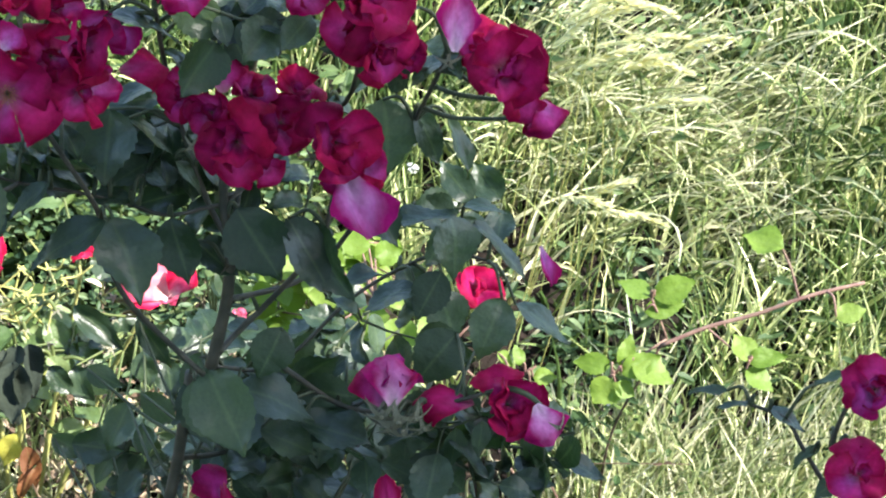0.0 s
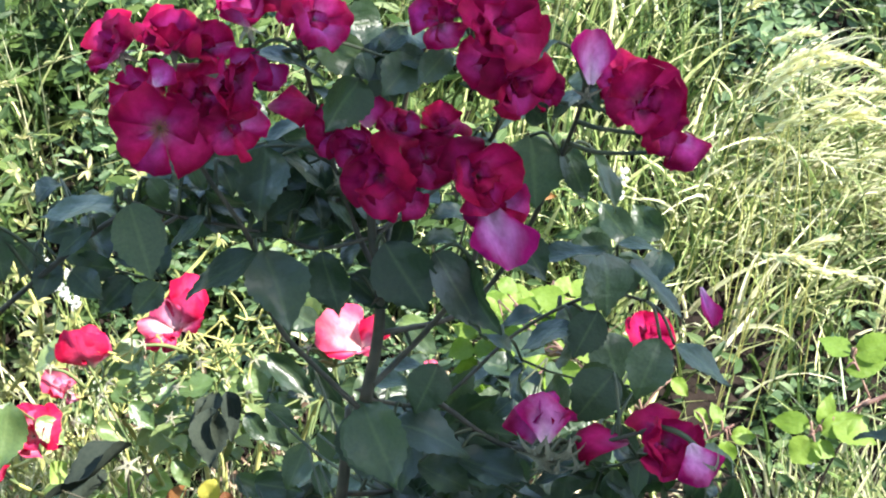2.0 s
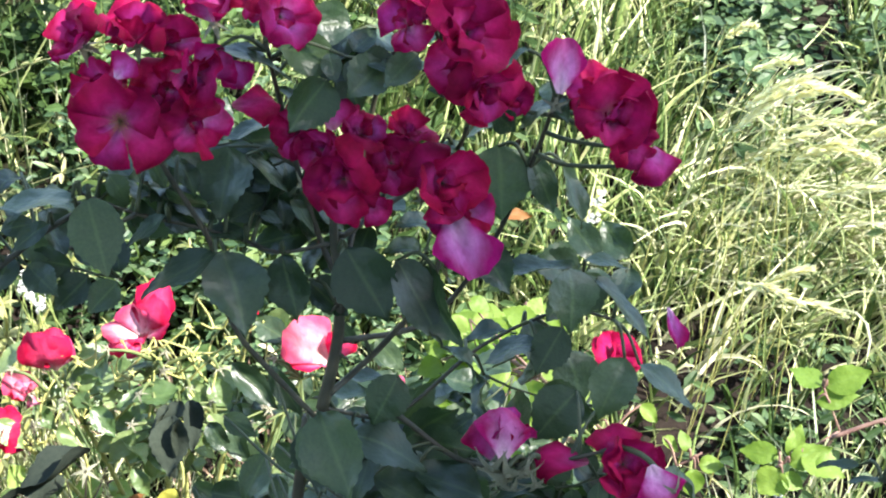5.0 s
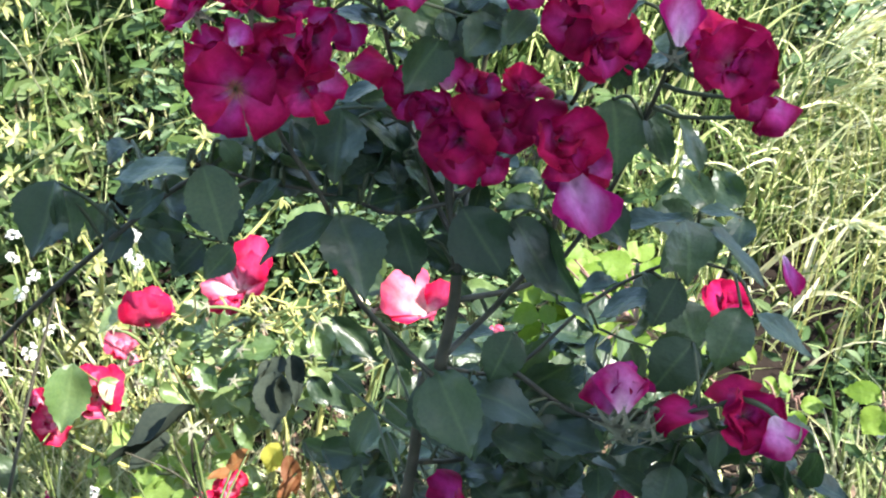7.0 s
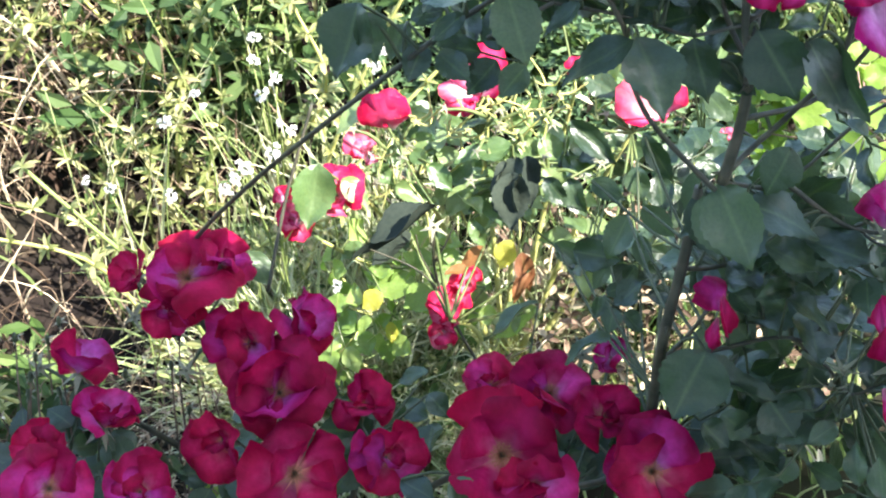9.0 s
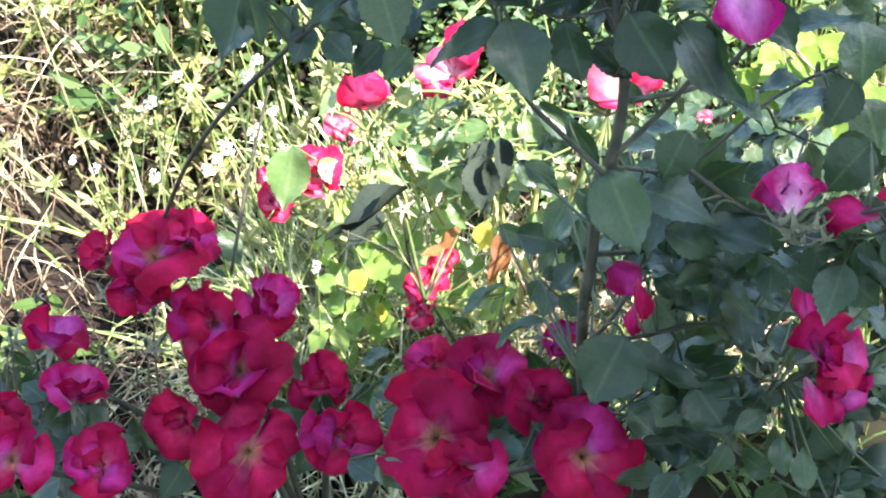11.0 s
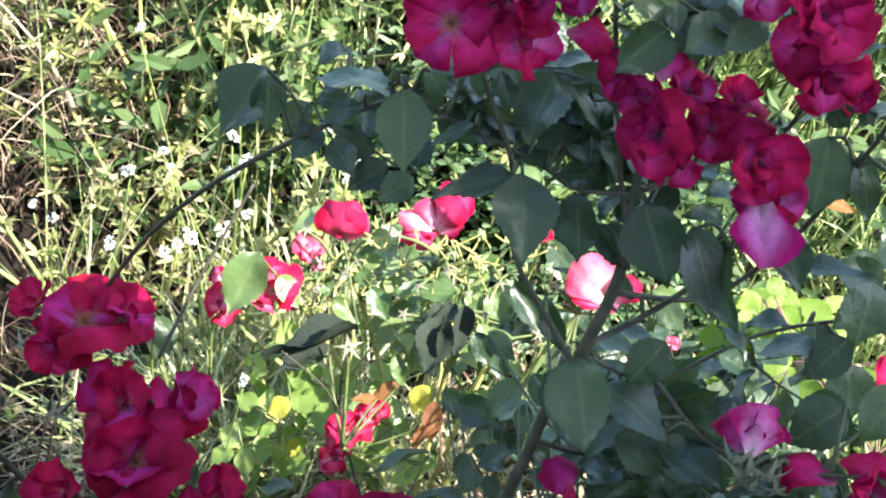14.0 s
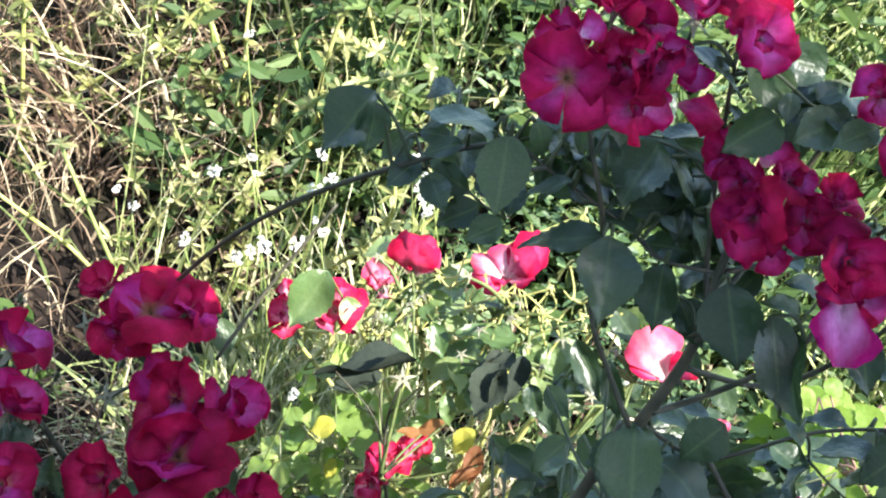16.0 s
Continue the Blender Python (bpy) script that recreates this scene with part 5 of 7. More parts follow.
# Leaves of this bush that hang in shade take the darker leaf colour
for base, tip, width, normal in (
    ((-0.176, 1.472, 0.598), (-0.138, 1.456, 0.580), 0.9, (-0.52, -0.24, 0.82)),
    ((-0.046, 1.455, 0.591), (-0.015, 1.431, 0.568), 0.9, (-0.48, -0.40, 0.78)),
    ((-0.274, 1.448, 0.550), (-0.318, 1.445, 0.548), 0.5, (-0.51, 0.08, 0.86)),
    ((-0.192, 1.371, 0.536), (-0.173, 1.342, 0.505), 1, (-0.47, -0.45, 0.76)),
    ((-0.217, 1.371, 0.536), (-0.191, 1.351, 0.513), 1, (-0.47, -0.45, 0.76)),
    ((-0.363, 1.332, 0.483), (-0.405, 1.306, 0.459), 1, (-0.47, -0.45, 0.76)),
    ((-0.161, 1.315, 0.506), (-0.142, 1.286, 0.476), 1, (-0.47, -0.45, 0.76)),
    ((-0.190, 1.371, 0.615), (-0.141, 1.340, 0.581), 0.5, (-0.60, -0.12, 0.79)),
):
    sunny.leaf(rose_leaves, base, tip, normal, 0.0, width)
shaded_leaves = leaf_set('leaf', SHADED_LEAF)
# Withered leaves; their near-black colour also stands for shade
sunny.leaf(shaded_leaves, (-0.251, 1.386, 0.553), (-0.252, 1.318, 0.506), (-0.720, -0.578, 0.384), 0.0, 1.0, label='dark grey leaf with its shade put into the colour')
sunny.leaf(shaded_leaves, (-0.239, 1.390, 0.549), (-0.229, 1.347, 0.516), (0.440, -0.567, 0.696), 0.0, 0.55, label='dark grey leaf with its shade put into the colour')
sunny.leaf(shaded_leaves, (-0.261, 1.385, 0.548), (-0.270, 1.346, 0.519), (-0.764, -0.330, 0.555), 0.0, 0.5, label='dark grey leaf with its shade put into the colour')
sunny.leaf(shaded_leaves, (-0.251, 1.359, 0.552), (-0.252, 1.310, 0.512), (-0.156, -0.648, 0.746), 0.0, 0.8, label='dark grey leaf with its shade put into the colour')
# Two rose leaves in shade, given the same dark colour
sunny.leaf(shaded_leaves, (-0.332, 1.337, 0.515), (-0.426, 1.295, 0.494), (-0.468, 0.154, 0.870), 0.0, 0.55, label='dark grey leaf with its shade put into the colour')
sunny.leaf(shaded_leaves, (-0.363, 1.335, 0.486), (-0.404, 1.298, 0.466), (-0.465, -0.320, 0.826), 0.0, 0.9, label='dark grey leaf with its shade put into the colour')
fresh_leaves = leaf_set('leaf', FRESH_LEAF, (0.7, 0.8, 0.9))
for hub, count, reach in (
    ((-0.365, 1.455, 0.543), 5, 0.042),
    ((-0.389, 1.455, 0.497), 4, 0.040),
    ((-0.282, 1.455, 0.569), 4, 0.045),
    ((-0.242, 1.455, 0.562), 4, 0.045),
    ((-0.220, 1.455, 0.598), 3, 0.036),
    ((-0.192, 1.455, 0.587), 3, 0.038),
    ((-0.423, 1.455, 0.428), 4, 0.040),
    ((-0.311, 1.455, 0.524), 4, 0.040),
    ((-0.164, 1.455, 0.560), 3, 0.036),
    ((-0.351, 1.455, 0.482), 4, 0.040),
    ((-0.261, 1.455, 0.534), 4, 0.040),
    ((-0.217, 1.455, 0.547), 3, 0.036),
):
    sunny.truss(hub, count, reach)
yellow_leaves = leaf_set("leaf", YELLOW_LEAF, (0.6, 0.7))
sunny.leaf(yellow_leaves, (-0.405, 1.370, 0.355), (-0.429, 1.358, 0.340), (0.10, -0.60, 0.78), 0.1, 1.20, label='yellowed leaf')
sunny.leaf(yellow_leaves, (-0.254, 1.370, 0.445), (-0.268, 1.358, 0.408), (0.10, -0.60, 0.78), 0.1, 0.90, label='yellowed leaf')
sunny.leaf(yellow_leaves, (-0.401, 1.390, 0.288), (-0.396, 1.378, 0.259), (0.10, -0.60, 0.78), 0.1, 0.80, label='yellowed leaf')
sunny.leaf(fresh_leaves, (-0.346, 1.370, 0.362), (-0.380, 1.358, 0.344), (0.10, -0.60, 0.78), 0.1, 1.30)
sunny.leaf(fresh_leaves, (-0.367, 1.390, 0.357), (-0.420, 1.378, 0.351), (0.10, -0.60, 0.78), 0.1, 0.80)
sunny.leaf(fresh_leaves, (-0.442, 1.400, 0.206), (-0.483, 1.388, 0.155), (0.10, -0.60, 0.78), 0.1, 0.90)
sunny.leaf(fresh_leaves, (-0.469, 1.410, 0.234), (-0.442, 1.398, 0.198), (0.10, -0.60, 0.78), 0.1, 0.90)
sunny.leaf(fresh_leaves, (-0.224, 1.340, 0.369), (-0.277, 1.328, 0.328), (0.3, -0.3, 0.9), 0.1, 0.55)
sunny.leaf(rose_leaves, (-0.169, 1.360, 0.461), (-0.187, 1.348, 0.410), (0.10, -0.60, 0.78), 0.1, 0.75)
sunny.leaf(rose_leaves, (-0.163, 1.360, 0.466), (-0.150, 1.348, 0.400), (0.10, -0.60, 0.78), 0.1, 0.70)
sunny.leaf(sunlit_leaves, (-0.098, 1.400, 0.401), (-0.122, 1.388, 0.367), (0.10, -0.60, 0.78), 0.1, 0.80)
sunny.leaf(sunlit_leaves, (-0.221, 1.400, 0.524), (-0.195, 1.388, 0.498), (0.10, -0.60, 0.78), 0.1, 0.90)
sunny.leaf(sunlit_leaves, (-0.347, 1.420, 0.511), (-0.322, 1.408, 0.481), (0.10, -0.60, 0.78), 0.1, 0.80)
sunny.leaf(sunlit_leaves, (-0.387, 1.420, 0.477), (-0.348, 1.408, 0.467), (0.10, -0.60, 0.78), 0.1, 0.70)
sunny.leaf(sunlit_leaves, (-0.374, 1.410, 0.460), (-0.394, 1.398, 0.431), (0.10, -0.60, 0.78), 0.1, 0.80)
sunny.leaf(sunlit_leaves, (-0.304, 1.420, 0.479), (-0.329, 1.408, 0.446), (0.10, -0.60, 0.78), 0.1, 0.80)
sunny.leaf(sunlit_leaves, (-0.412, 1.430, 0.501), (-0.387, 1.418, 0.478), (0.10, -0.60, 0.78), 0.1, 0.80)
sunny.leaf(sunlit_leaves, (-0.302, 1.390, 0.455), (-0.283, 1.378, 0.423), (0.10, -0.60, 0.78), 0.1, 0.80)
sunny.leaf(sunlit_leaves, (-0.189, 1.390, 0.501), (-0.158, 1.378, 0.492), (0.10, -0.60, 0.78), 0.1, 0.80)
sunny.leaf(sunlit_leaves, (-0.428, 1.400, 0.406), (-0.454, 1.388, 0.390), (0.10, -0.60, 0.78), 0.1, 0.80)
sunny.leaf(sunlit_leaves, (-0.051, 1.460, 0.583), (-0.019, 1.448, 0.558), (0.10, -0.60, 0.78), 0.1, 0.80)
sunny.leaf(sunlit_leaves, (-0.057, 1.470, 0.583), (-0.015, 1.458, 0.585), (0.10, -0.60, 0.78), 0.1, 0.70)
sunny.leaf(sunlit_leaves, (-0.162, 1.480, 0.580), (-0.138, 1.468, 0.621), (0.10, -0.60, 0.78), 0.1, 0.80)
sunny.cane([(-0.287, 1.300, 0.311), (-0.308, 1.300, 0.365), (-0.325, 1.300, 0.418), (-0.334, 1.300, 0.469), (-0.332, 1.300, 0.523)], 0.0020, 0.0012, name='twig', mat=CANE)
sunny.cane([(-0.327, 1.300, 0.427), (-0.355, 1.300, 0.464), (-0.405, 1.300, 0.492)], 0.0012, 0.0008, name='twig', mat=CANE)
sunny.cane([(-0.334, 1.300, 0.473), (-0.320, 1.300, 0.503), (-0.310, 1.300, 0.532)], 0.0012, 0.0008, name='twig', mat=CANE)
sunny.cane([(-0.333, 1.300, 0.444), (-0.348, 1.300, 0.485), (-0.352, 1.300, 0.514)], 0.0012, 0.0008, name='twig', mat=CANE)
sunny.spent((-0.332, 1.300, 0.525), 0.0200, (0.0, -0.5, 0.85))
rust_leaves = leaf_set('leaf', RUST_LEAF)
sunny.leaf(rust_leaves, (-0.242, 1.346, 0.448), (-0.231, 1.316, 0.417), (0.129, -0.374, 0.919), 0.2, .7, label='rusty orange autumn leaf')
sunny.leaf(rust_leaves, (-0.232, 1.333, 0.435), (-0.250, 1.307, 0.408), (0.129, -0.374, 0.919), 0.2, .7, label='rusty orange autumn leaf')
sunny.leaf(rust_leaves, (-0.283, 1.350, 0.452), (-0.314, 1.331, 0.434), (0.129, -0.374, 0.919), 0.2, .7, label='rusty orange autumn leaf')
sunny.leaf(rust_leaves, (-0.301, 1.334, 0.436), (-0.326, 1.326, 0.430), (0.129, -0.374, 0.919), 0.2, .7, label='rusty orange autumn leaf')
sunny.fill(sunlit_leaves, (-0.333, 1.463, 0.461), (0.13, 0.05, 0.060), 62, 0.042)
sunny.fill(sunlit_leaves, (-0.262, 1.449, 0.442), (0.09, 0.05, 0.06), 26, 0.040)
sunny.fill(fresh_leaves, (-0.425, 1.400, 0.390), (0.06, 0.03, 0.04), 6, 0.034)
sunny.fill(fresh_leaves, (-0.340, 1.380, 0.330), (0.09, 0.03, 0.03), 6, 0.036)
sunny.fill(sunlit_leaves, (-0.213, 1.404, 0.400), (0.09, 0.05, 0.05), 8, 0.036)
for base, tip, width in (
    ((-0.184, 1.14, 0.646), (-0.141, 1.125, 0.649), 0.8),
    ((-0.137, 1.13, 0.701), (-0.153, 1.115, 0.66), 0.8),
    ((-0.125, 1.12, 0.686), (-0.12, 1.105, 0.66), 0.8),
    ((-0.129, 1.1, 0.82), (-0.101, 1.085, 0.776), 0.5),
    ((-0.125, 1.11, 0.73), (-0.095, 1.095, 0.704), 0.8),
    ((-0.17, 1.12, 0.75), (-0.142, 1.105, 0.741), 0.9),
    ((-0.151, 1.14, 0.634), (-0.166, 1.125, 0.609), 0.8),
    ((-0.078, 1.09, 0.791), (-0.09, 1.075, 0.749), 0.8),
    ((-0.202, 1.15, 0.646), (-0.171, 1.135, 0.633), 0.7),
):
    bush.leaf(rose_leaves, base, tip, (-0.1, -0.7, 0.7), 0.1, width)
# Dark leaf copies where this flank of the bush should look shaded
sunny.fill(rose_leaves, (-0.129, 1.205, 0.573), (0.045, 0.025, 0.045), 26, 0.040)
sunny.fill(rose_leaves, (-0.151, 1.498, 0.488), (0.1, 0.05, 0.05), 10, 0.034)
sunny.fill(sunlit_leaves, (-0.321, 1.346, 0.365), (0.08, 0.05, 0.04), 8, 0.034)
sunny.cane([(-0.428, 1.479, 0.484), (-0.423, 1.473, 0.524), (-0.419, 1.479, 0.546)], 0.0015, 0.0010, name='shoot', mat=PALE_STALK)
sunny.cane([(-0.243, 1.487, 0.489), (-0.268, 1.483, 0.531), (-0.286, 1.489, 0.555)], 0.0015, 0.0010, name='shoot', mat=PALE_STALK)
sunny.cane([(-0.344, 1.454, 0.453), (-0.314, 1.448, 0.490), (-0.301, 1.452, 0.510)], 0.0015, 0.0010, name='shoot', mat=PALE_STALK)
sunny.cane([(-0.255, 1.438, 0.522), (-0.234, 1.430, 0.559), (-0.213, 1.433, 0.579)], 0.0015, 0.0010, name='shoot', mat=PALE_STALK)
sunny.cane([(-0.359, 1.493, 0.510), (-0.333, 1.485, 0.546), (-0.321, 1.488, 0.566)], 0.0015, 0.0010, name='shoot', mat=PALE_STALK)
sunny.cane([(-0.298, 1.409, 0.402), (-0.320, 1.419, 0.460), (-0.345, 1.436, 0.496)], 0.0015, 0.0010, name='shoot', mat=PALE_STALK)
sunny.cane([(-0.256, 1.382, 0.407), (-0.246, 1.396, 0.466), (-0.215, 1.415, 0.504)], 0.0015, 0.0010, name='shoot', mat=PALE_STALK)
sunny.cane([(-0.398, 1.391, 0.388), (-0.401, 1.410, 0.453), (-0.385, 1.435, 0.494)], 0.0015, 0.0010, name='shoot', mat=PALE_STALK)
sunny.cane([(-0.345, 1.372, 0.436), (-0.350, 1.377, 0.485), (-0.370, 1.388, 0.515)], 0.0015, 0.0010, name='shoot', mat=PALE_STALK)
sunny.cane([(-0.240, 1.439, 0.450), (-0.225, 1.448, 0.507), (-0.217, 1.464, 0.542)], 0.0015, 0.0010, name='shoot', mat=PALE_STALK)
sunny.cane([(-0.214, 1.466, 0.493), (-0.241, 1.463, 0.537), (-0.260, 1.471, 0.563)], 0.0015, 0.0010, name='shoot', mat=PALE_STALK)
sunny.cane([(-0.304, 1.469, 0.447), (-0.315, 1.470, 0.495), (-0.316, 1.480, 0.523)], 0.0015, 0.0010, name='shoot', mat=PALE_STALK)
sunny.cane([(-0.338, 1.474, 0.500), (-0.298, 1.474, 0.545), (-0.285, 1.482, 0.571)], 0.0015, 0.0010, name='shoot', mat=PALE_STALK)
sunny.cane([(-0.290, 1.435, 0.486), (-0.283, 1.435, 0.532), (-0.283, 1.444, 0.560)], 0.0015, 0.0010, name='shoot', mat=PALE_STALK)
sunny.cane([(-0.232, 1.451, 0.481), (-0.257, 1.459, 0.539), (-0.251, 1.476, 0.576)], 0.0015, 0.0010, name='shoot', mat=PALE_STALK)
sunny.cane([(-0.407, 1.422, 0.464), (-0.402, 1.423, 0.510), (-0.388, 1.433, 0.536)], 0.0015, 0.0010, name='shoot', mat=PALE_STALK)
sunny.cane([(-0.248, 1.357, 0.416), (-0.245, 1.369, 0.473), (-0.263, 1.386, 0.507)], 0.0015, 0.0010, name='shoot', mat=PALE_STALK)
sunny.spent((-0.120, 1.439, 0.582), 0.0131, (-0.561, -0.146, 0.815))
sunny.spent((-0.375, 1.405, 0.510), 0.0113, (-0.670, -0.508, 0.542))
sunny.spent((-0.298, 1.377, 0.525), 0.0118, (-0.145, -0.454, 0.879))
sunny.spent((-0.211, 1.423, 0.568), 0.0124, (0.003, -0.002, 1.000))
sunny.spent((-0.269, 1.435, 0.578), 0.0130, (0.084, 0.104, 0.991))
sunny.spent((-0.430, 1.425, 0.555), 0.0120, (0.105, -0.080, 0.991))
sunny.spent((-0.156, 1.402, 0.533), 0.0113, (0.319, -0.359, 0.877))
sunny.spent((-0.220, 1.417, 0.528), 0.0109, (-0.594, -0.179, 0.784))
sunny.spent((-0.162, 1.409, 0.533), 0.0103, (-0.191, -0.054, 0.980))
sunny.spent((-0.405, 1.393, 0.505), 0.0137, (-0.553, -0.524, 0.648))
sunny.spent((-0.152, 1.411, 0.566), 0.0102, (0.332, -0.521, 0.786))
sunny.spent((-0.277, 1.410, 0.526), 0.0082, (0.494, -0.223, 0.841))
sunny.spent((-0.293, 1.400, 0.548), 0.0130, (-0.405, -0.186, 0.895))
sunny.spent((-0.378, 1.415, 0.525), 0.0132, (-0.476, -0.124, 0.871))
sunny.spent((-0.153, 1.431, 0.579), 0.0121, (0.398, -0.226, 0.889))
sunny.spent((-0.230, 1.396, 0.538), 0.0117, (0.125, -0.054, 0.991))
sunny.spent((-0.270, 1.422, 0.563), 0.0133, (-0.491, -0.517, 0.702))
sunny.spent((-0.426, 1.397, 0.503), 0.0096, (-0.380, -0.497, 0.780))
sunny.spent((-0.242, 1.427, 0.538), 0.0094, (0.558, -0.185, 0.809))
sunny.spent((-0.176, 1.408, 0.510), 0.0110, (0.190, -0.155, 0.969))
sunny.spent((-0.371, 1.425, 0.534), 0.0134, (-0.571, -0.098, 0.815))
sunny.spent((-0.327, 1.422, 0.589), 0.0124, (0.617, -0.130, 0.776))

# ---- the bramble in the grass ----
bramble = Bush('bramble', (0.479, 1.515, 0.020), 'young bramble with bright yellow-green sunlit leaves and reddish stems', 'bramble', RED_STALK, RED_STALK, seed=21)
bramble_leaves = leaf_set('leaf', BRAMBLE_LEAF, (0.68, 0.75, 0.8, 0.7), teeth=7)
bramble.cane([(0.479, 1.515, 0.020), (0.440, 1.480, 0.30), (0.457, 1.432, 0.503)], 0.0014, 0.0016, mat=BROWN_STALK)
bramble.cane([(0.457, 1.432, 0.503), (0.506, 1.432, 0.529), (0.559, 1.426, 0.553), (0.611, 1.422, 0.581), (0.676, 1.426, 0.597)], 0.0026, 0.0022, thorns=18)
bramble.cane([(0.470, 1.450, 0.498), (0.408, 1.424, 0.470), (0.389, 1.420, 0.457)], 0.0013, 0.001, thorns=0)
bramble.cane([(0.470, 1.450, 0.498), (0.452, 1.461, 0.535), (0.446, 1.472, 0.546)], 0.0013, 0.001, thorns=0)
bramble.cane([(0.506, 1.432, 0.529), (0.541, 1.401, 0.512), (0.549, 1.393, 0.507)], 0.0013, 0.001, thorns=0)
bramble.cane([(0.479, 1.515, 0.020), (0.308, 1.473, 0.363), (0.141, 1.528, 0.495)], 0.0016, 0.0012)
bramble.cane([(0.479, 1.515, 0.020), (0.276, 1.472, 0.355), (0.325, 1.462, 0.449)], 0.0016, 0.0012)
for base, tip, width in (
    ((0.446, 1.470, 0.544), (0.414, 1.492, 0.556), 0.9),
    ((0.451, 1.469, 0.545), (0.497, 1.468, 0.569), 0.75),
    ((0.440, 1.462, 0.530), (0.485, 1.454, 0.544), 0.6),
    ((0.586, 1.463, 0.617), (0.545, 1.487, 0.622), 0.8),
    ((0.402, 1.432, 0.476), (0.360, 1.443, 0.471), 0.7),
    ((0.426, 1.426, 0.481), (0.471, 1.400, 0.473), 0.85),
    ((0.405, 1.419, 0.464), (0.382, 1.406, 0.439), 1.1),
    ((0.414, 1.422, 0.471), (0.458, 1.425, 0.495), 0.6),
    ((0.414, 1.427, 0.476), (0.426, 1.449, 0.508), 0.6),
    ((0.552, 1.394, 0.510), (0.535, 1.420, 0.531), 0.9),
    ((0.549, 1.395, 0.509), (0.590, 1.387, 0.525), 0.6),
    ((0.546, 1.389, 0.502), (0.574, 1.364, 0.490), 0.9),
    ((0.639, 1.398, 0.571), (0.670, 1.393, 0.587), 0.8),
    ((0.407, 1.415, 0.460), (0.429, 1.402, 0.455), 1),
):
    bramble.leaf(bramble_leaves, base, tip, (0.15, -0.62, 0.75), bramble.rng.uniform(-0.3, 0.3), width * 1.25)
for base, tip, width in (
    ((0.109, 1.541, 0.493), (0.063, 1.543, 0.492), 1.0),
    ((0.116, 1.537, 0.488), (0.099, 1.516, 0.459), 1.0),
    ((0.135, 1.571, 0.537), (0.096, 1.584, 0.551), 0.8),
    ((0.142, 1.565, 0.529), (0.175, 1.568, 0.539), 0.9),
    ((0.076, 1.573, 0.535), (0.109, 1.561, 0.520), 0.9),
    ((0.057, 1.589, 0.556), (0.083, 1.581, 0.546), 0.9),
    ((0.148, 1.519, 0.469), (0.116, 1.529, 0.478), 0.8),
    ((0.213, 1.502, 0.457), (0.194, 1.512, 0.466), 0.8),
    ((0.324, 1.462, 0.432), (0.352, 1.458, 0.435), 0.8),
    ((0.320, 1.458, 0.427), (0.313, 1.438, 0.402), 0.8),
    ((0.311, 1.472, 0.441), (0.302, 1.489, 0.460), 0.7),
    ((0.283, 1.485, 0.450), (0.302, 1.473, 0.440), 0.7),
    ((0.258, 1.510, 0.476), (0.277, 1.496, 0.462), 0.7),
):
    bramble.leaf(bramble_leaves, base, tip, (0.15, -0.62, 0.75), bramble.rng.uniform(-0.3, 0.3), width * 1.25)
bramble.fill(bramble_leaves, (0.121, 1.629, 0.462), (0.07, 0.03, 0.06), 26, 0.045)
bramble.fill(bramble_leaves, (0.127, 1.467, 0.472), (0.06, 0.03, 0.07), 16, 0.046)
bramble.fill(bramble_leaves, (0.106, 1.634, 0.464), (0.06, 0.03, 0.05), 16, 0.045)
bramble.fill(bramble_leaves, (0.030, 1.606, 0.388), (0.05, 0.03, 0.03), 16, 0.04)
bramble.fill(bramble_leaves, (0.073, 1.630, 0.466), (0.06, 0.03, 0.05), 16, 0.045)
sprig = Bush('bramble', (-0.580, 1.292, 0.000), 'small bright green bramble shoot at the foot of the roses', 'bramble', RED_STALK, RED_STALK, seed=23)
sprig.cane([(-0.580, 1.292, 0.000), (-0.575, 1.266, 0.088), (-0.589, 1.263, 0.114)], 0.0018, 0.0012)
sprig.leaf(bramble_leaves, (-0.591, 1.264, 0.115), (-0.647, 1.255, 0.134), (0.3, -0.5, 0.8), 0.1, 1.1)
sprig.leaf(bramble_leaves, (-0.593, 1.265, 0.117), (-0.623, 1.279, 0.147), (0.3, -0.5, 0.8), 0.1, 1.1)
sprig.leaf(bramble_leaves, (-0.589, 1.262, 0.113), (-0.613, 1.235, 0.110), (0.3, -0.5, 0.8), 0.1, 1.1)
sprig.leaf(bramble_leaves, (-0.579, 1.264, 0.113), (-0.557, 1.263, 0.121), (0.3, -0.5, 0.8), 0.1, 1.1)
shoot_a = Bush('bramble', (-0.483, 1.482, 0.030), 'low bright green bramble shoot in the sunlit grass', 'bramble', PALE_STALK, PALE_STALK, seed=31)
shoot_a.cane([(-0.483, 1.482, 0.030), (-0.477, 1.448, 0.191), (-0.471, 1.375, 0.292)], 0.0016, 0.001)
shoot_a.fill(fresh_leaves, (-0.471, 1.375, 0.292), (0.035, 0.02, 0.025), 5, 0.036)
shoot_a.cane([(-0.483, 1.482, 0.030), (-0.462, 1.464, 0.200), (-0.441, 1.406, 0.310)], 0.0016, 0.001)
shoot_a.fill(fresh_leaves, (-0.441, 1.406, 0.310), (0.035, 0.02, 0.025), 5, 0.036)
shoot_a.cane([(-0.483, 1.482, 0.030), (-0.445, 1.454, 0.183), (-0.407, 1.386, 0.277)], 0.0016, 0.001)
shoot_a.fill(fresh_leaves, (-0.407, 1.386, 0.277), (0.035, 0.02, 0.025), 5, 0.036)
shoot_a.cane([(-0.483, 1.482, 0.030), (-0.463, 1.440, 0.177), (-0.444, 1.358, 0.264)], 0.0016, 0.001)
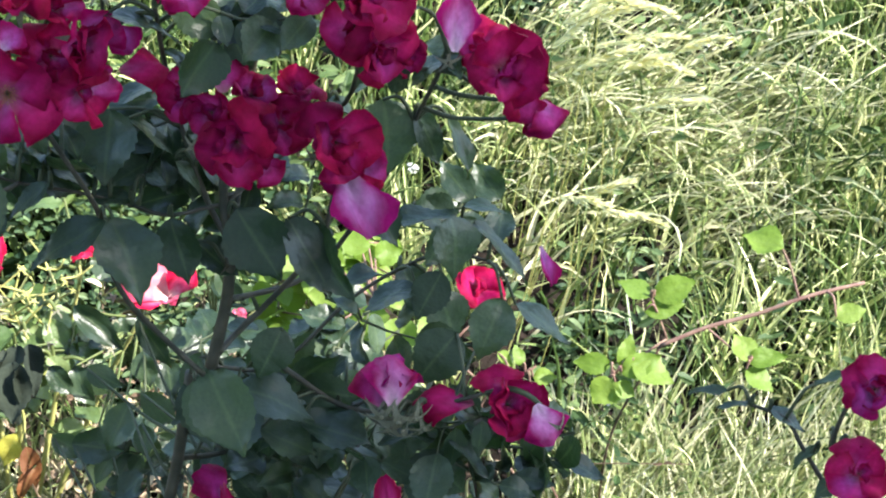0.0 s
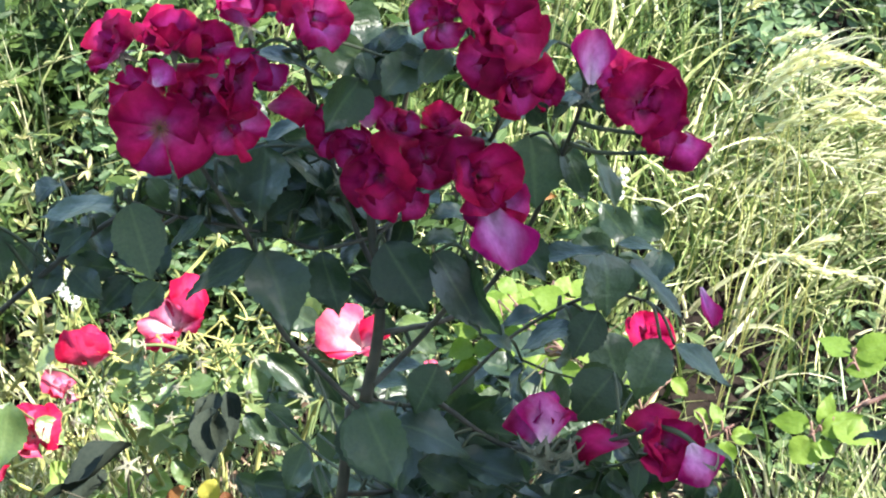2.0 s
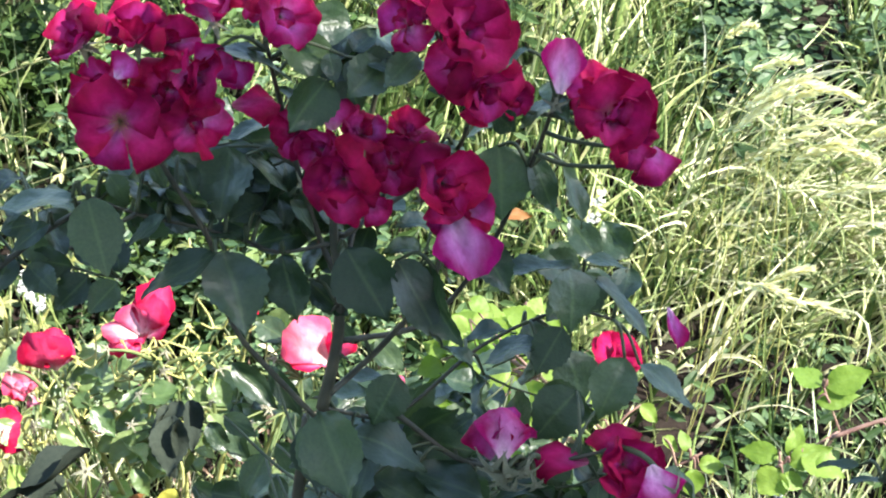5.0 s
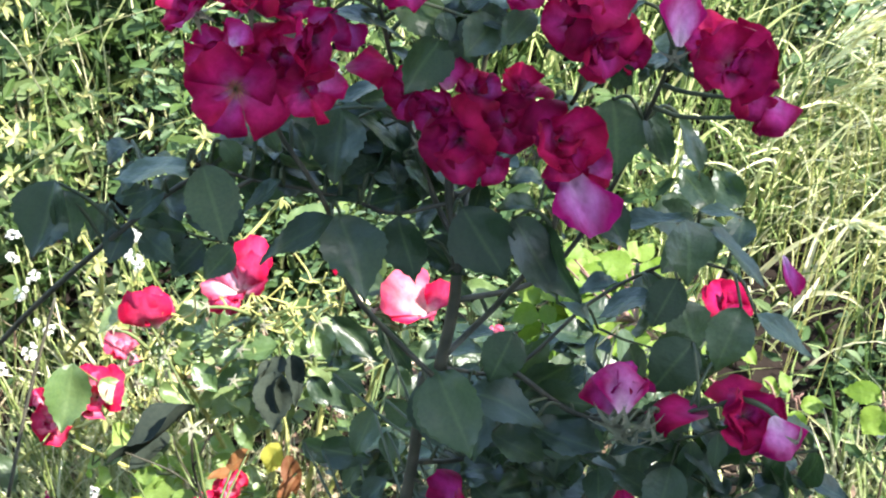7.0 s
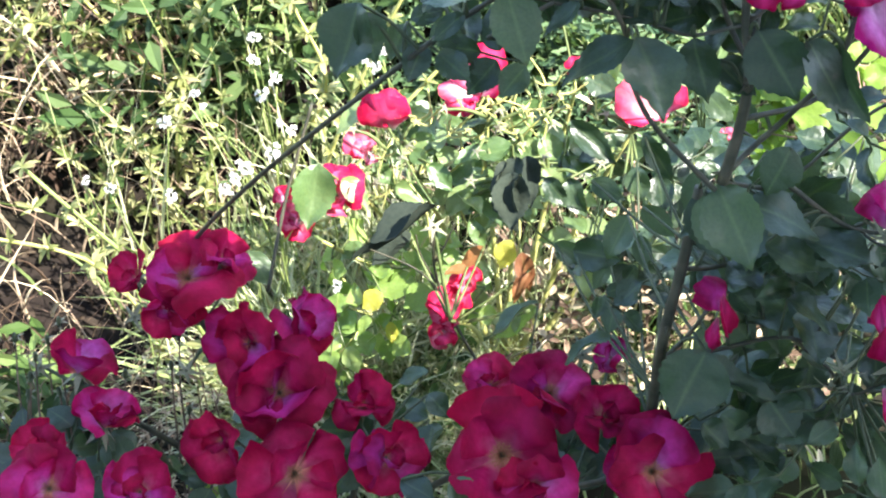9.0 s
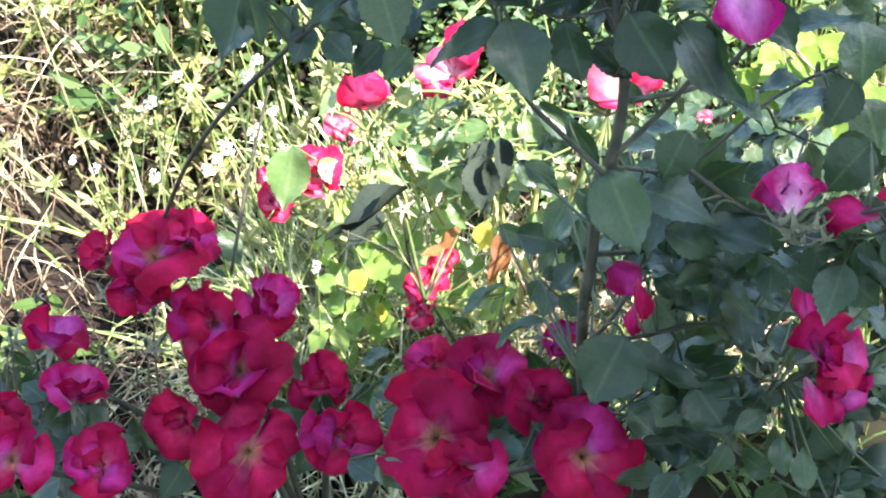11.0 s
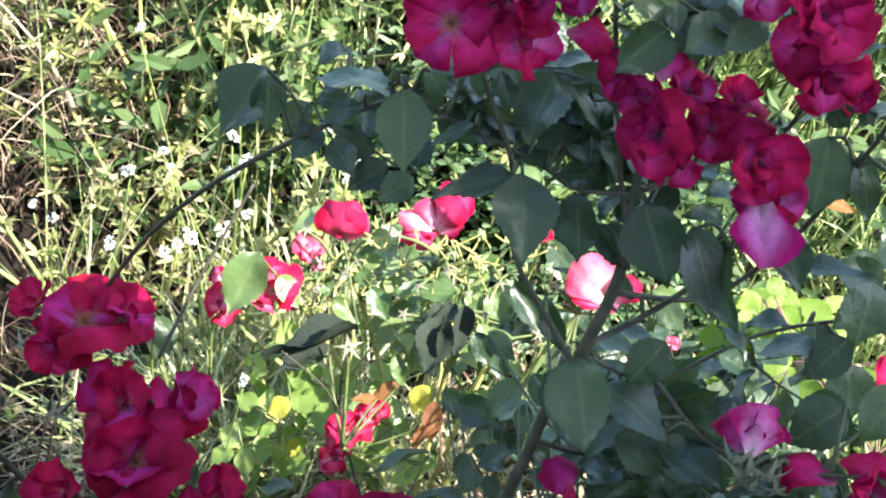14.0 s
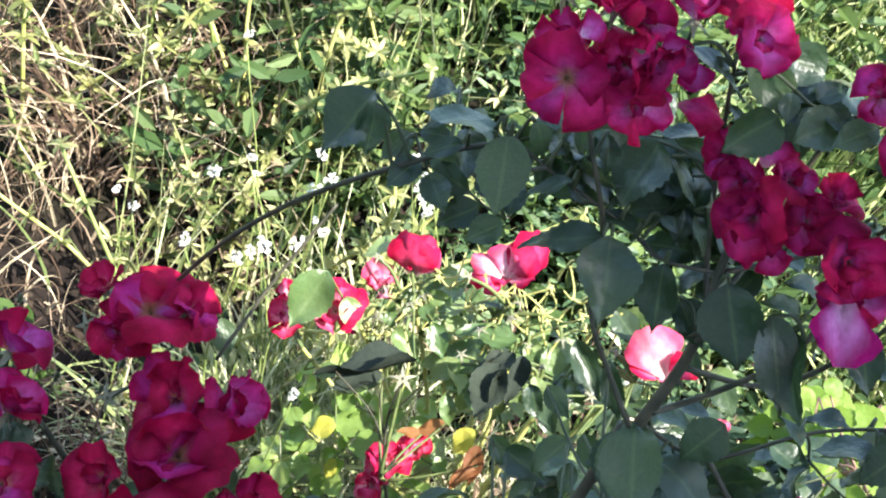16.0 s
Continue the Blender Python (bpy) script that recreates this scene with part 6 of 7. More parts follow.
shoot_a.fill(fresh_leaves, (-0.444, 1.358, 0.264), (0.035, 0.02, 0.025), 5, 0.036)
shoot_b = Bush('bramble', (-0.430, 1.533, 0.030), 'low bright green bramble shoot in the sunlit grass', 'bramble', PALE_STALK, PALE_STALK, seed=33)
shoot_b.cane([(-0.430, 1.533, 0.030), (-0.426, 1.499, 0.192), (-0.421, 1.425, 0.294)], 0.0016, 0.001)
shoot_b.fill(fresh_leaves, (-0.421, 1.425, 0.294), (0.035, 0.02, 0.025), 5, 0.036)
shoot_b.cane([(-0.430, 1.533, 0.030), (-0.402, 1.521, 0.207), (-0.373, 1.468, 0.324)], 0.0016, 0.001)
shoot_b.fill(fresh_leaves, (-0.373, 1.468, 0.324), (0.035, 0.02, 0.025), 5, 0.036)
shoot_b.cane([(-0.430, 1.533, 0.030), (-0.443, 1.501, 0.199), (-0.456, 1.429, 0.309)], 0.0016, 0.001)
shoot_b.fill(fresh_leaves, (-0.456, 1.429, 0.309), (0.035, 0.02, 0.025), 5, 0.036)
shoot_b.cane([(-0.430, 1.533, 0.030), (-0.368, 1.518, 0.196), (-0.307, 1.464, 0.301)], 0.0016, 0.001)
shoot_b.fill(fresh_leaves, (-0.307, 1.464, 0.301), (0.035, 0.02, 0.025), 5, 0.036)
orange = Bush('fallen_leaf', (0.111, 1.714, 0.587), 'orange dead leaf caught in the grass', 'leaf', STRAW, STRAW)
orange.cane([(0.083, 1.720, 0.593), (0.092, 1.720, 0.594), (0.101, 1.720, 0.595)], 0.001, 0.001, name='leaf_stalk')
orange.leaf(rust_leaves, (0.090, 1.720, 0.594), (0.134, 1.717, 0.595), (0.1, -0.6, 0.8), 0.0, 0.6, stalk=False)


# ---- the grass bank ----
def make_grass():
    rng, roots, lean, vigour = tufts(25000, -0.2, 1.6, 1.42, 3.4, 31, 700, 0.055, 0.1, 3.0)
    bare = (roots[:, 0] > 0.20) & (roots[:, 0] < 0.40) & (roots[:, 1] > 1.30) & (roots[:, 1] < 1.64)
    hollow = (roots[:, 0] > 0.44) & (roots[:, 0] < 0.68) & (roots[:, 1] > 2.22) & (roots[:, 1] < 2.58)
    pocket = (roots[:, 0] > 0.30) & (roots[:, 0] < 0.66) & (roots[:, 1] > 1.62) & (roots[:, 1] < 1.95) & (rng.uniform(0, 1, len(roots)) < 0.85)
    keep = ~(bare | hollow | pocket)
    roots, lean, vigour = roots[keep], lean[keep], vigour[keep]
    n = len(roots)
    leans = np.stack([np.cos(lean), np.sin(lean), rng.uniform(0.25, 1.9, n)], -1)
    blades("grass", roots, rng.uniform(0.07, 0.24, n) * vigour, 0.0028 + 0.0075 * rng.uniform(0, 1, n) ** 1.3, leans, GRASS, "long sunlit meadow grass, tangled and leaning", "grass", bend=0.7, segs=5)


make_grass()


def make_dry_patch():
    rng, roots, lean, vigour = tufts(1500, 0.36, 0.9, 1.96, 2.24, 33, 60, 0.05, 0.2, 0.7)
    n = len(roots)
    leans = np.stack([np.cos(lean), np.sin(lean) * 0.6 - 0.3, rng.uniform(1.2, 2.6, n)], -1)
    blades("grass", roots, rng.uniform(0.10, 0.24, n) * vigour, rng.uniform(0.004, 0.010, n), leans, PALE_GRASS, "bleached yellow grass lying flat on the bank", "grass", segs=7)


make_dry_patch()


def make_near_grass():
    rng, roots, lean, vigour = tufts(3000, 0.42, 0.95, 1.36, 1.62, 35, 90, 0.045, 0.2, 2.0)
    n = len(roots)
    leans = np.stack([np.cos(lean), np.sin(lean), rng.uniform(0.3, 1.5, n)], -1)
    blades("grass", roots, rng.uniform(0.08, 0.24, n) * vigour, rng.uniform(0.003, 0.008, n), leans, PALE_GRASS, "bright yellow-green grass below the bramble", "grass", segs=5)


make_near_grass()


def make_grass_left():
    rng, roots, lean, vigour = tufts(900, -0.62, -0.2, 1.88, 3.4, 37, 80, 0.04, 0.0, 3.0)
    n = len(roots)
    leans = np.stack([np.cos(lean), np.sin(lean), rng.uniform(0.4, 1.8, n)], -1)
    blades("grass", roots, rng.uniform(0.12, 0.36, n) * vigour, rng.uniform(0.002, 0.007, n), leans, GRASS, "thin green grass growing between the weeds", "grass")


make_grass_left()


def make_foot_grass():
    rng, roots, lean, vigour = tufts(800, -0.64, -0.36, 1.40, 1.74, 39, 40, 0.03, 0.0, 3.0)
    n = len(roots)
    leans = np.stack([np.cos(lean), np.sin(lean), rng.uniform(0.3, 1.6, n)], -1)
    blades("grass", roots, rng.uniform(0.12, 0.28, n) * vigour, rng.uniform(0.003, 0.008, n), leans, PALE_GRASS, "thin pale grass round the foot of the roses", "grass")


make_foot_grass()


def make_bright_grass():
    rng, roots, lean, vigour = tufts(1000, -0.60, -0.33, 1.34, 1.52, 38, 60, 0.03, 0.0, 3.0)
    n = len(roots)
    leans = np.stack([np.cos(lean), np.sin(lean), rng.uniform(0.3, 2.2, n)], -1)
    blades("grass", roots, rng.uniform(0.16, 0.34, n) * vigour, rng.uniform(0.003, 0.009, n), leans, PALE_GRASS, "bright pale grass in front of the sunlit rose", "grass", bend=1.2)


make_bright_grass()


def make_thin_grass():
    rng, roots, lean, vigour = tufts(520, -0.42, -0.16, 1.40, 1.60, 45, 40, 0.035, 0.0, 3.0)
    n = len(roots)
    leans = np.stack([np.cos(lean), np.sin(lean), rng.uniform(0.3, 1.6, n)], -1)
    blades("grass", roots, rng.uniform(0.12, 0.34, n) * vigour, rng.uniform(0.002, 0.006, n), leans, PALE_GRASS, "sparse grass under the sunlit rose", "grass")


make_thin_grass()


def make_hay():
    rng, roots, lean, vigour = tufts(1900, -1.7, -0.74, 1.36, 2.4, 41, 110, 0.05, 0.0, 3.0)
    keep = ~((roots[:, 0] < -0.70) & (roots[:, 1] < 1.74))
    roots, lean, vigour = roots[keep], lean[keep], vigour[keep]
    n = len(roots)
    leans = np.stack([np.cos(lean), np.sin(lean), rng.uniform(0.7, 2.6, n)], -1)
    blades("dead_grass", roots, rng.uniform(0.10, 0.40, n) * vigour, rng.uniform(0.002, 0.007, n), leans, HAY, "pale dry dead grass stalks in a tangle", "grass", bend=1.1)


make_hay()


def make_litter():
    """Broken straws lying in the bare hollow."""
    rng, roots, lean, vigour = tufts(1100, -1.5, -0.50, 1.10, 1.80, 47, 110, 0.06, 0.0, 3.0)
    roots[:, 2] += rng.uniform(0.01, 0.05, len(roots))
    n = len(roots)
    leans = np.stack([np.cos(lean), np.sin(lean) * 0.4, rng.uniform(1.5, 1.8, n)], -1)
    blades("dead_grass", roots, rng.uniform(0.05, 0.20, n) * vigour, rng.uniform(0.0015, 0.005, n), leans, HAY, "broken dry straw lying on the bare soil", "grass", bend=0.7)


make_litter()


def make_meadow():
    """Coarser grass over the ground beyond and around the bank."""
    rng, roots, lean, vigour = tufts(75000, -7, 7, -5, 9, 43, 9000, 0.13, 0.0, 3.0)
    near = (np.abs(roots[:, 0]) < 1.5 + 0.22 * np.sin(roots[:, 1] * 4.1) + rng.normal(0, 0.12, len(roots))) & (roots[:, 1] > 0.15 + rng.normal(0, 0.25, len(roots))) & (roots[:, 1] < 3.3)
    near |= np.hypot(roots[:, 0], roots[:, 1]) < 0.5
    wall = (roots[:, 1] < -0.95) & (roots[:, 1] > -1.75)
    keep = ~(near | wall)
    roots, lean, vigour = roots[keep], lean[keep], vigour[keep]
    n = len(roots)
    leans = np.stack([np.cos(lean), np.sin(lean), rng.uniform(0.4, 1.6, n)], -1)
    blades("grass", roots, rng.uniform(0.12, 0.36, n) * vigour, rng.uniform(0.006, 0.016, n), leans, GRASS, "rough meadow grass around the flower bed", "grass", segs=2)


make_meadow()


def make_verge():
    """The long grass thins out round the bank."""
    rng, roots, lean, vigour = tufts(11000, -3.4, 3.4, 1.5, 4.8, 49, 700, 0.07, 0.1, 1.6)
    keep = (roots[:, 0] < -1.7) | (roots[:, 0] > 1.5) | (roots[:, 1] > 3.3) | ((roots[:, 0] < -0.2) & (roots[:, 1] > 2.6))
    keep &= rng.uniform(0, 1, len(roots)) < np.clip(1.5 - np.hypot(roots[:, 0] / 2.6, (roots[:, 1] - 2.6) / 1.9), 0.1, 1)
    roots, lean, vigour = roots[keep], lean[keep], vigour[keep]
    n = len(roots)
    leans = np.stack([np.cos(lean), np.sin(lean), rng.uniform(0.6, 2.2, n)], -1)
    blades("grass", roots, rng.uniform(0.10, 0.34, n) * vigour, rng.uniform(0.004, 0.012, n), leans, GRASS, "long grass thinning out round the bank", "grass", segs=4)


make_verge()


def leaf_array(places, way, sizes, slim, rng):
    """Corners and faces of many small pointed leaves that grow along way."""
    n = len(places)
    side = np.cross(way, rng.normal(0, 1, (n, 3)) * 0.4 + np.array([0.1, -0.5, 0.9]))
    side /= np.linalg.norm(side, axis=1)[:, None] + 1e-9
    up_ = np.cross(side, way)
    s = sizes[:, None]
    w = s * slim
    cols = [places, places + way * s * 0.35 + side * w * 0.24 + up_ * s * 0.05, places + way * s * 0.75 + side * w * 0.17 + up_ * s * 0.02, places + way * s - up_ * s * 0.08,
            places + way * s * 0.75 - side * w * 0.17 + up_ * s * 0.02, places + way * s * 0.35 - side * w * 0.24 + up_ * s * 0.05, places + way * s * 0.5 - up_ * s * 0.04]
    verts = np.stack(cols, 1).reshape(-1, 3)
    base = (np.arange(n) * 7)[:, None]
    faces = np.concatenate([base + np.array([[a, b, 6]]) for a, b in ((0, 1), (1, 2), (2, 3), (3, 4), (4, 5), (5, 0))])
    return verts, faces


def small_leaves(name, places, sizes, mat, label, category, seed, up=0.6, slim=1.0):
    """Many small pointed leaves in one mesh."""
    rng = np.random.default_rng(seed)
    n = len(places)
    a, tilt = rng.uniform(0, 6.28, n), rng.uniform(-0.3, up, n)
    way = np.stack([np.cos(a) * np.cos(tilt), np.sin(a) * np.cos(tilt), np.sin(tilt)], -1)
    verts, faces = leaf_array(places, way, sizes, slim, rng)
    me = bpy.data.meshes.new(name)
    me.from_pydata(verts.tolist(), [], faces.tolist())
    me.materials.append(mat)
    return tagged(new(name, me), label, category, kind="stuff")


def sprigs(name, n, box, tall, nodes, per, size, mat, label, category, seed, slim=0.5, up=0.5, bow=0.5, stalk=0.0016, keep=None):
    """Many leafy stems in one mesh: each stem bends over and bears leaves in pairs or whorls."""
    rng, foot = field(n, *box, seed)
    if keep is not None:
        foot = foot[keep(foot[:, 0], foot[:, 1])]
        n = len(foot)
    h = rng.uniform(tall[0], tall[1], n)
    a = rng.uniform(0, 6.28, n)
    lean = np.stack([np.cos(a), np.sin(a), np.zeros(n)], -1) * (h * rng.uniform(0.1, 1.0, n) * bow)[:, None]

    def point(t):
        return foot[:, None] + lean[:, None] * (t ** 1.5)[None, :, None] + np.array([0, 0, 1.0]) * (h[:, None] * (t - 0.22 * bow * t * t)[None])[..., None]

    t = (np.arange(nodes) + 0.7) / nodes
    p = np.repeat(point(t)[:, :, None], per, 2)
    turn = a[:, None, None] + 1.9 * np.arange(nodes)[None, :, None] + 2 * math.pi / per * np.arange(per)[None, None] + rng.uniform(-0.35, 0.35, (n, nodes, per))
    tilt = rng.uniform(-0.25, up, (n, nodes, per))
    way = np.stack([np.cos(turn) * np.cos(tilt), np.sin(turn) * np.cos(tilt), np.sin(tilt)], -1)
    scale = size * rng.uniform(0.6, 1.25, (n, nodes, per)) * (1.08 - 0.45 * t)[None, :, None] * rng.uniform(0.7, 1.2, n)[:, None, None]
    verts, faces = leaf_array(p.reshape(-1, 3), way.reshape(-1, 3), scale.ravel(), slim, rng)
    line = point(np.linspace(0, 1, 7))
    ring = np.array([[1, 0, 0], [-0.5, 0.87, 0], [-0.5, -0.87, 0]])
    tubes = line[:, :, None] + ring[None, None] * (stalk * np.linspace(1, 0.5, 7))[None, :, None, None]
    start = len(verts) + (np.arange(n) * 21)[:, None, None] + (np.arange(6) * 3)[None, :, None]
    k = np.arange(3)[None, None]
    walls = np.stack([start + k, start + (k + 1) % 3, start + (k + 1) % 3 + 3, start + k + 3], -1).reshape(-1, 4)
    me = bpy.data.meshes.new(name)
    me.from_pydata(np.concatenate([verts, tubes.reshape(-1, 3)]).tolist(), [], faces.tolist() + walls.tolist())
    me.materials.append(mat)
    return tagged(new(name, me), label, category, kind="stuff")


def clumped(n, x0, x1, y0, y1, seed, clumps, wide, tall):
    """Places gathered in rounded clumps over the ground."""
    rng, c = field(clumps, x0, x1, y0, y1, seed)
    pick = rng.integers(0, clumps, n)
    high = rng.uniform(0.4, 1.0, clumps) * tall
    off = rng.normal(0, wide, (n, 2))
    p = c[pick].copy()
    p[:, :2] += off
    p[:, 2] += rng.uniform(0.05, 1.0, n) ** 0.8 * high[pick] * np.exp(-(off ** 2).sum(1) / (6 * wide * wide))
    return rng, p


def make_herbs():
    sprigs("herb", 170, (-0.80, 0.2, 1.78, 3.0), (0.16, 0.42), 6, 2, 0.046, HERB, "mixed leafy green weeds covering the bank", "weeds", 51, slim=0.85, up=0.7)
    sprigs("herb", 60, (-0.66, -0.3, 1.48, 1.9), (0.08, 0.24), 5, 2, 0.030, HERB, "low green weeds at the foot of the bank", "weeds", 53, slim=0.9)
    sprigs("herb", 84, (-0.76, -0.10, 1.80, 2.6), (0.22, 0.46), 6, 3, 0.044, LUSH, "lush light green weeds beside the roses", "weeds", 57, slim=0.75, up=0.8)
    sprigs("herb", 46, (-0.78, -0.05, 1.85, 2.75), (0.26, 0.48), 5, 2, 0.078, LUSH, "broad pointed weed leaves rising above the herbs", "weeds", 157, slim=0.7, up=0.9, stalk=0.0024)
    sprigs("herb", 70, (-0.90, -0.48, 1.76, 2.35), (0.20, 0.44), 5, 2, 0.066, HERB, "dark broad-leaved weeds between the goosegrass and the roses", "weeds", 159, slim=0.75, up=0.8, stalk=0.0022)
    sprigs("herb", 46, (-0.60, -0.34, 1.37, 1.52), (0.14, 0.32), 6, 3, 0.024, WEED_TIP, "pale yellow-green weeds at the foot of the sunlit rose", "weeds", 161, slim=0.65, up=0.9, bow=0.8, stalk=0.0026)
    sprigs("herb", 16, (-0.56, -0.34, 1.36, 1.46), (0.12, 0.26), 4, 2, 0.046, LUSH, "broad light green weeds at the foot of the sunlit rose", "weeds", 163, slim=0.85, up=0.6, stalk=0.0022)
    sprigs("herb", 40, (-0.36, 0.10, 1.32, 1.75), (0.06, 0.26), 5, 2, 0.034, HERB, "small weeds on the dark soil under the sunlit rose", "weeds", 59, slim=0.8, up=0.8)
    rng, p = clumped(1500, 0.0, 1.5, 1.5, 3.0, 55, 40, 0.06, 0.45)
    small_leaves("herb_leaves", p, rng.uniform(0.014, 0.035, len(p)), HERB, "small green leaves among the long grass", "weeds", 56, slim=0.8)


def make_vetch():
    # Dense dark foliage in place of the shaded gap behind the roses
    rng, p = clumped(3600, -0.46, 0.0, 1.66, 2.05, 61, 30, 0.06, 0.50)
    small_leaves("vetch", p, rng.uniform(0.010, 0.024, len(p)), VETCH, "fine-leaved vetch, dark to stand for the shaded gap behind the roses", "weeds", 62, slim=0.9)


def make_stalks():
    rng, roots, lean, vigour = tufts(70, -0.90, -0.50, 1.55, 2.3, 71, 50, 0.04, 0.0, 3.0)
    n = len(roots)
    leans = np.stack([np.cos(lean), np.sin(lean), rng.uniform(0.1, 1.2, n)], -1)
    blades("weed_stalks", roots, rng.uniform(0.15, 0.50, n) * vigour, rng.uniform(0.003, 0.0065, n), leans, PALE_GRASS, "pale upright weed stalks in front of the bank", "weeds")
    sprigs("goosegrass_stems", 70, (-1.12, -0.56, 1.58, 2.15), (0.20, 0.46), 7, 7, 0.028, WEED_TIP, "tangled yellow-green goosegrass with whorls of narrow leaves", "weeds", 173, slim=0.62, up=0.9, bow=1.1, stalk=0.0024, keep=lambda x, y: ((x > -0.92) | (y > 1.80)) & (x < -0.70))
    sprigs("dry_weeds", 70, (-0.26, 0.14, 1.46, 1.66), (0.20, 0.50), 6, 2, 0.026, HAY, "pale dry twigs and withered leaves among the rose stems", "weeds", 177, slim=0.8, up=0.9, bow=1.3, stalk=0.0020)
    sprigs("dry_weeds", 60, (-0.80, -0.52, 1.06, 1.34), (0.24, 0.42), 7, 3, 0.018, HAY, "dry brown weed stalks between the low roses", "weeds", 175, slim=0.7, up=1.0, bow=0.6)


def make_hollow_leaves():
    rng, p = clumped(620, -0.24, 0.16, 1.44, 1.66, 77, 26, 0.03, 0.46)
    small_leaves("dry_scraps", p, rng.uniform(0.012, 0.034, len(p)), HAY, "pale dry leaf scraps caught among the stems", "leaf litter", 78, up=0.8, slim=0.8)
    # Scraps whose near-black colour carries the shade of the hollow
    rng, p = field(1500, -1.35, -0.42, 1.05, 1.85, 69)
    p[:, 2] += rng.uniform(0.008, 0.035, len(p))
    small_leaves("dead_leaves", p, rng.uniform(0.010, 0.032, len(p)), DEAD, "dead leaf scraps on the soil, darkened to stand for the hollow's shade", "leaf litter", 70, up=0.5, slim=0.9)
    rng, p = clumped(260, -0.98, -0.80, 1.22, 1.46, 67, 9, 0.035, 0.24)
    small_leaves("weed_leaves", p, rng.uniform(0.025, 0.055, len(p)), LUSH, "green weeds at the edge of the bare hollow", "weeds", 68, slim=0.8)
    # Dark leaves make the grass hollow look shaded
    rng, p = clumped(1500, 0.42, 0.70, 2.20, 2.56, 63, 18, 0.04, 0.20)
    small_leaves("weed_leaves", p, rng.uniform(0.012, 0.034, len(p)), VETCH, "dark leaves added to stand for the shade in a hollow of the bank", "weeds", 64)
    # Dark leaves cover sunlit soil where the grass pocket should be in shade
    rng, p = clumped(420, 0.46, 0.69, 1.69, 1.94, 65, 14, 0.03, 0.10)
    small_leaves("weed_leaves", p, rng.uniform(0.012, 0.032, len(p)), VETCH, "dark low leaves added to stand for the shade under the bramble", "weeds", 66)


make_herbs()
make_vetch()
make_hollow_leaves()
make_stalks()


# ---- goosegrass and other weeds on the left ----
def narrow_leaf_mesh(seed):
    """A narrow leaf of length 1 along +y."""
    rng = random.Random(seed)
    verts, faces, uvs = [], [], []
    bow = rng.uniform(0.2, 0.6)
    for i in range(5):
        t = i / 4
        w = 0.165 * math.sin(math.pi * min(0.10 + 0.90 * t ** 1.2, 0.98)) + 0.008
        z = 0.35 * t - bow * t * t
        for x, dz, u in ((-w, 0, 0), (0, -0.02, 0.5), (w, 0, 1)):
            verts.append((x, t, z + dz))
            uvs.append((u, t))
    for i in range(4):
        for k in range(2):
            q = i * 3 + k
            faces.append((q, q + 1, q + 4, q + 3))
    return mesh_of("leaf", verts, faces, WEED_LEAF, uvs)


NARROW = [narrow_leaf_mesh(k) for k in range(4)]


def goosegrass(foot, top, side, seed, size=0.030, mat=GREEN_STALK):
    rng = random.Random(seed)
    foot, top = Vector(foot), Vector(top)
    plant = Bush("goosegrass", foot, "lanky goosegrass stem with whorls of narrow sunlit leaves", "weed", mat, mat, seed=seed)
    tagged(plant.ob, group="goosegrass on the bank")
    mid = (foot + top) / 2 + Vector(side)
    line = curve_points([foot, mid, top], 12)
    plant.cane([foot, mid, top], 0.0034, 0.0021, name="stem")
    count = max(3, int((top - foot).length / 0.062))
    for k in range(1, count + 1):
        i = min(int(k / count * (len(line) - 1)), len(line) - 1)
        ahead = (line[i] - line[i - 1]).normalized()
        s = size * rng.uniform(0.75, 1.15) * (1.0 - 0.35 * k / count)
        ring = plant.inv @ facing(line[i], ahead, rng.uniform(0, 6), s)
        for j in range(7):
            turn = Matrix.Rotation(2 * math.pi * j / 7 + rng.uniform(-0.25, 0.25), 4, "Z") @ Matrix.Rotation(rng.uniform(-0.3, 0.4), 4, "X")
            child("leaf", rng.choice(NARROW), plant.ob, ring @ turn @ Matrix.Scale(rng.uniform(0.7, 1.15), 4))


def make_goosegrass():
    rng = random.Random(77)
    for k in range(38):
        x = rng.uniform(-1.20, -0.58)
        y = rng.uniform(1.36, 2.05)
        if x < -0.90 and y < 1.72:
            continue
        z = rise(x, y)
        h = rng.uniform(0.28, 0.62)
        dx, dy = rng.uniform(-0.34, 0.38), rng.uniform(-0.2, 0.14)
        goosegrass((x, y, z - 0.01), (x + dx, y + dy, z + h), (rng.uniform(-0.09, 0.09), rng.uniform(-0.06, 0.06), 0.04), k, mat=rng.choice((GREEN_STALK, PALE_STALK, PALE_STALK)))


make_goosegrass()


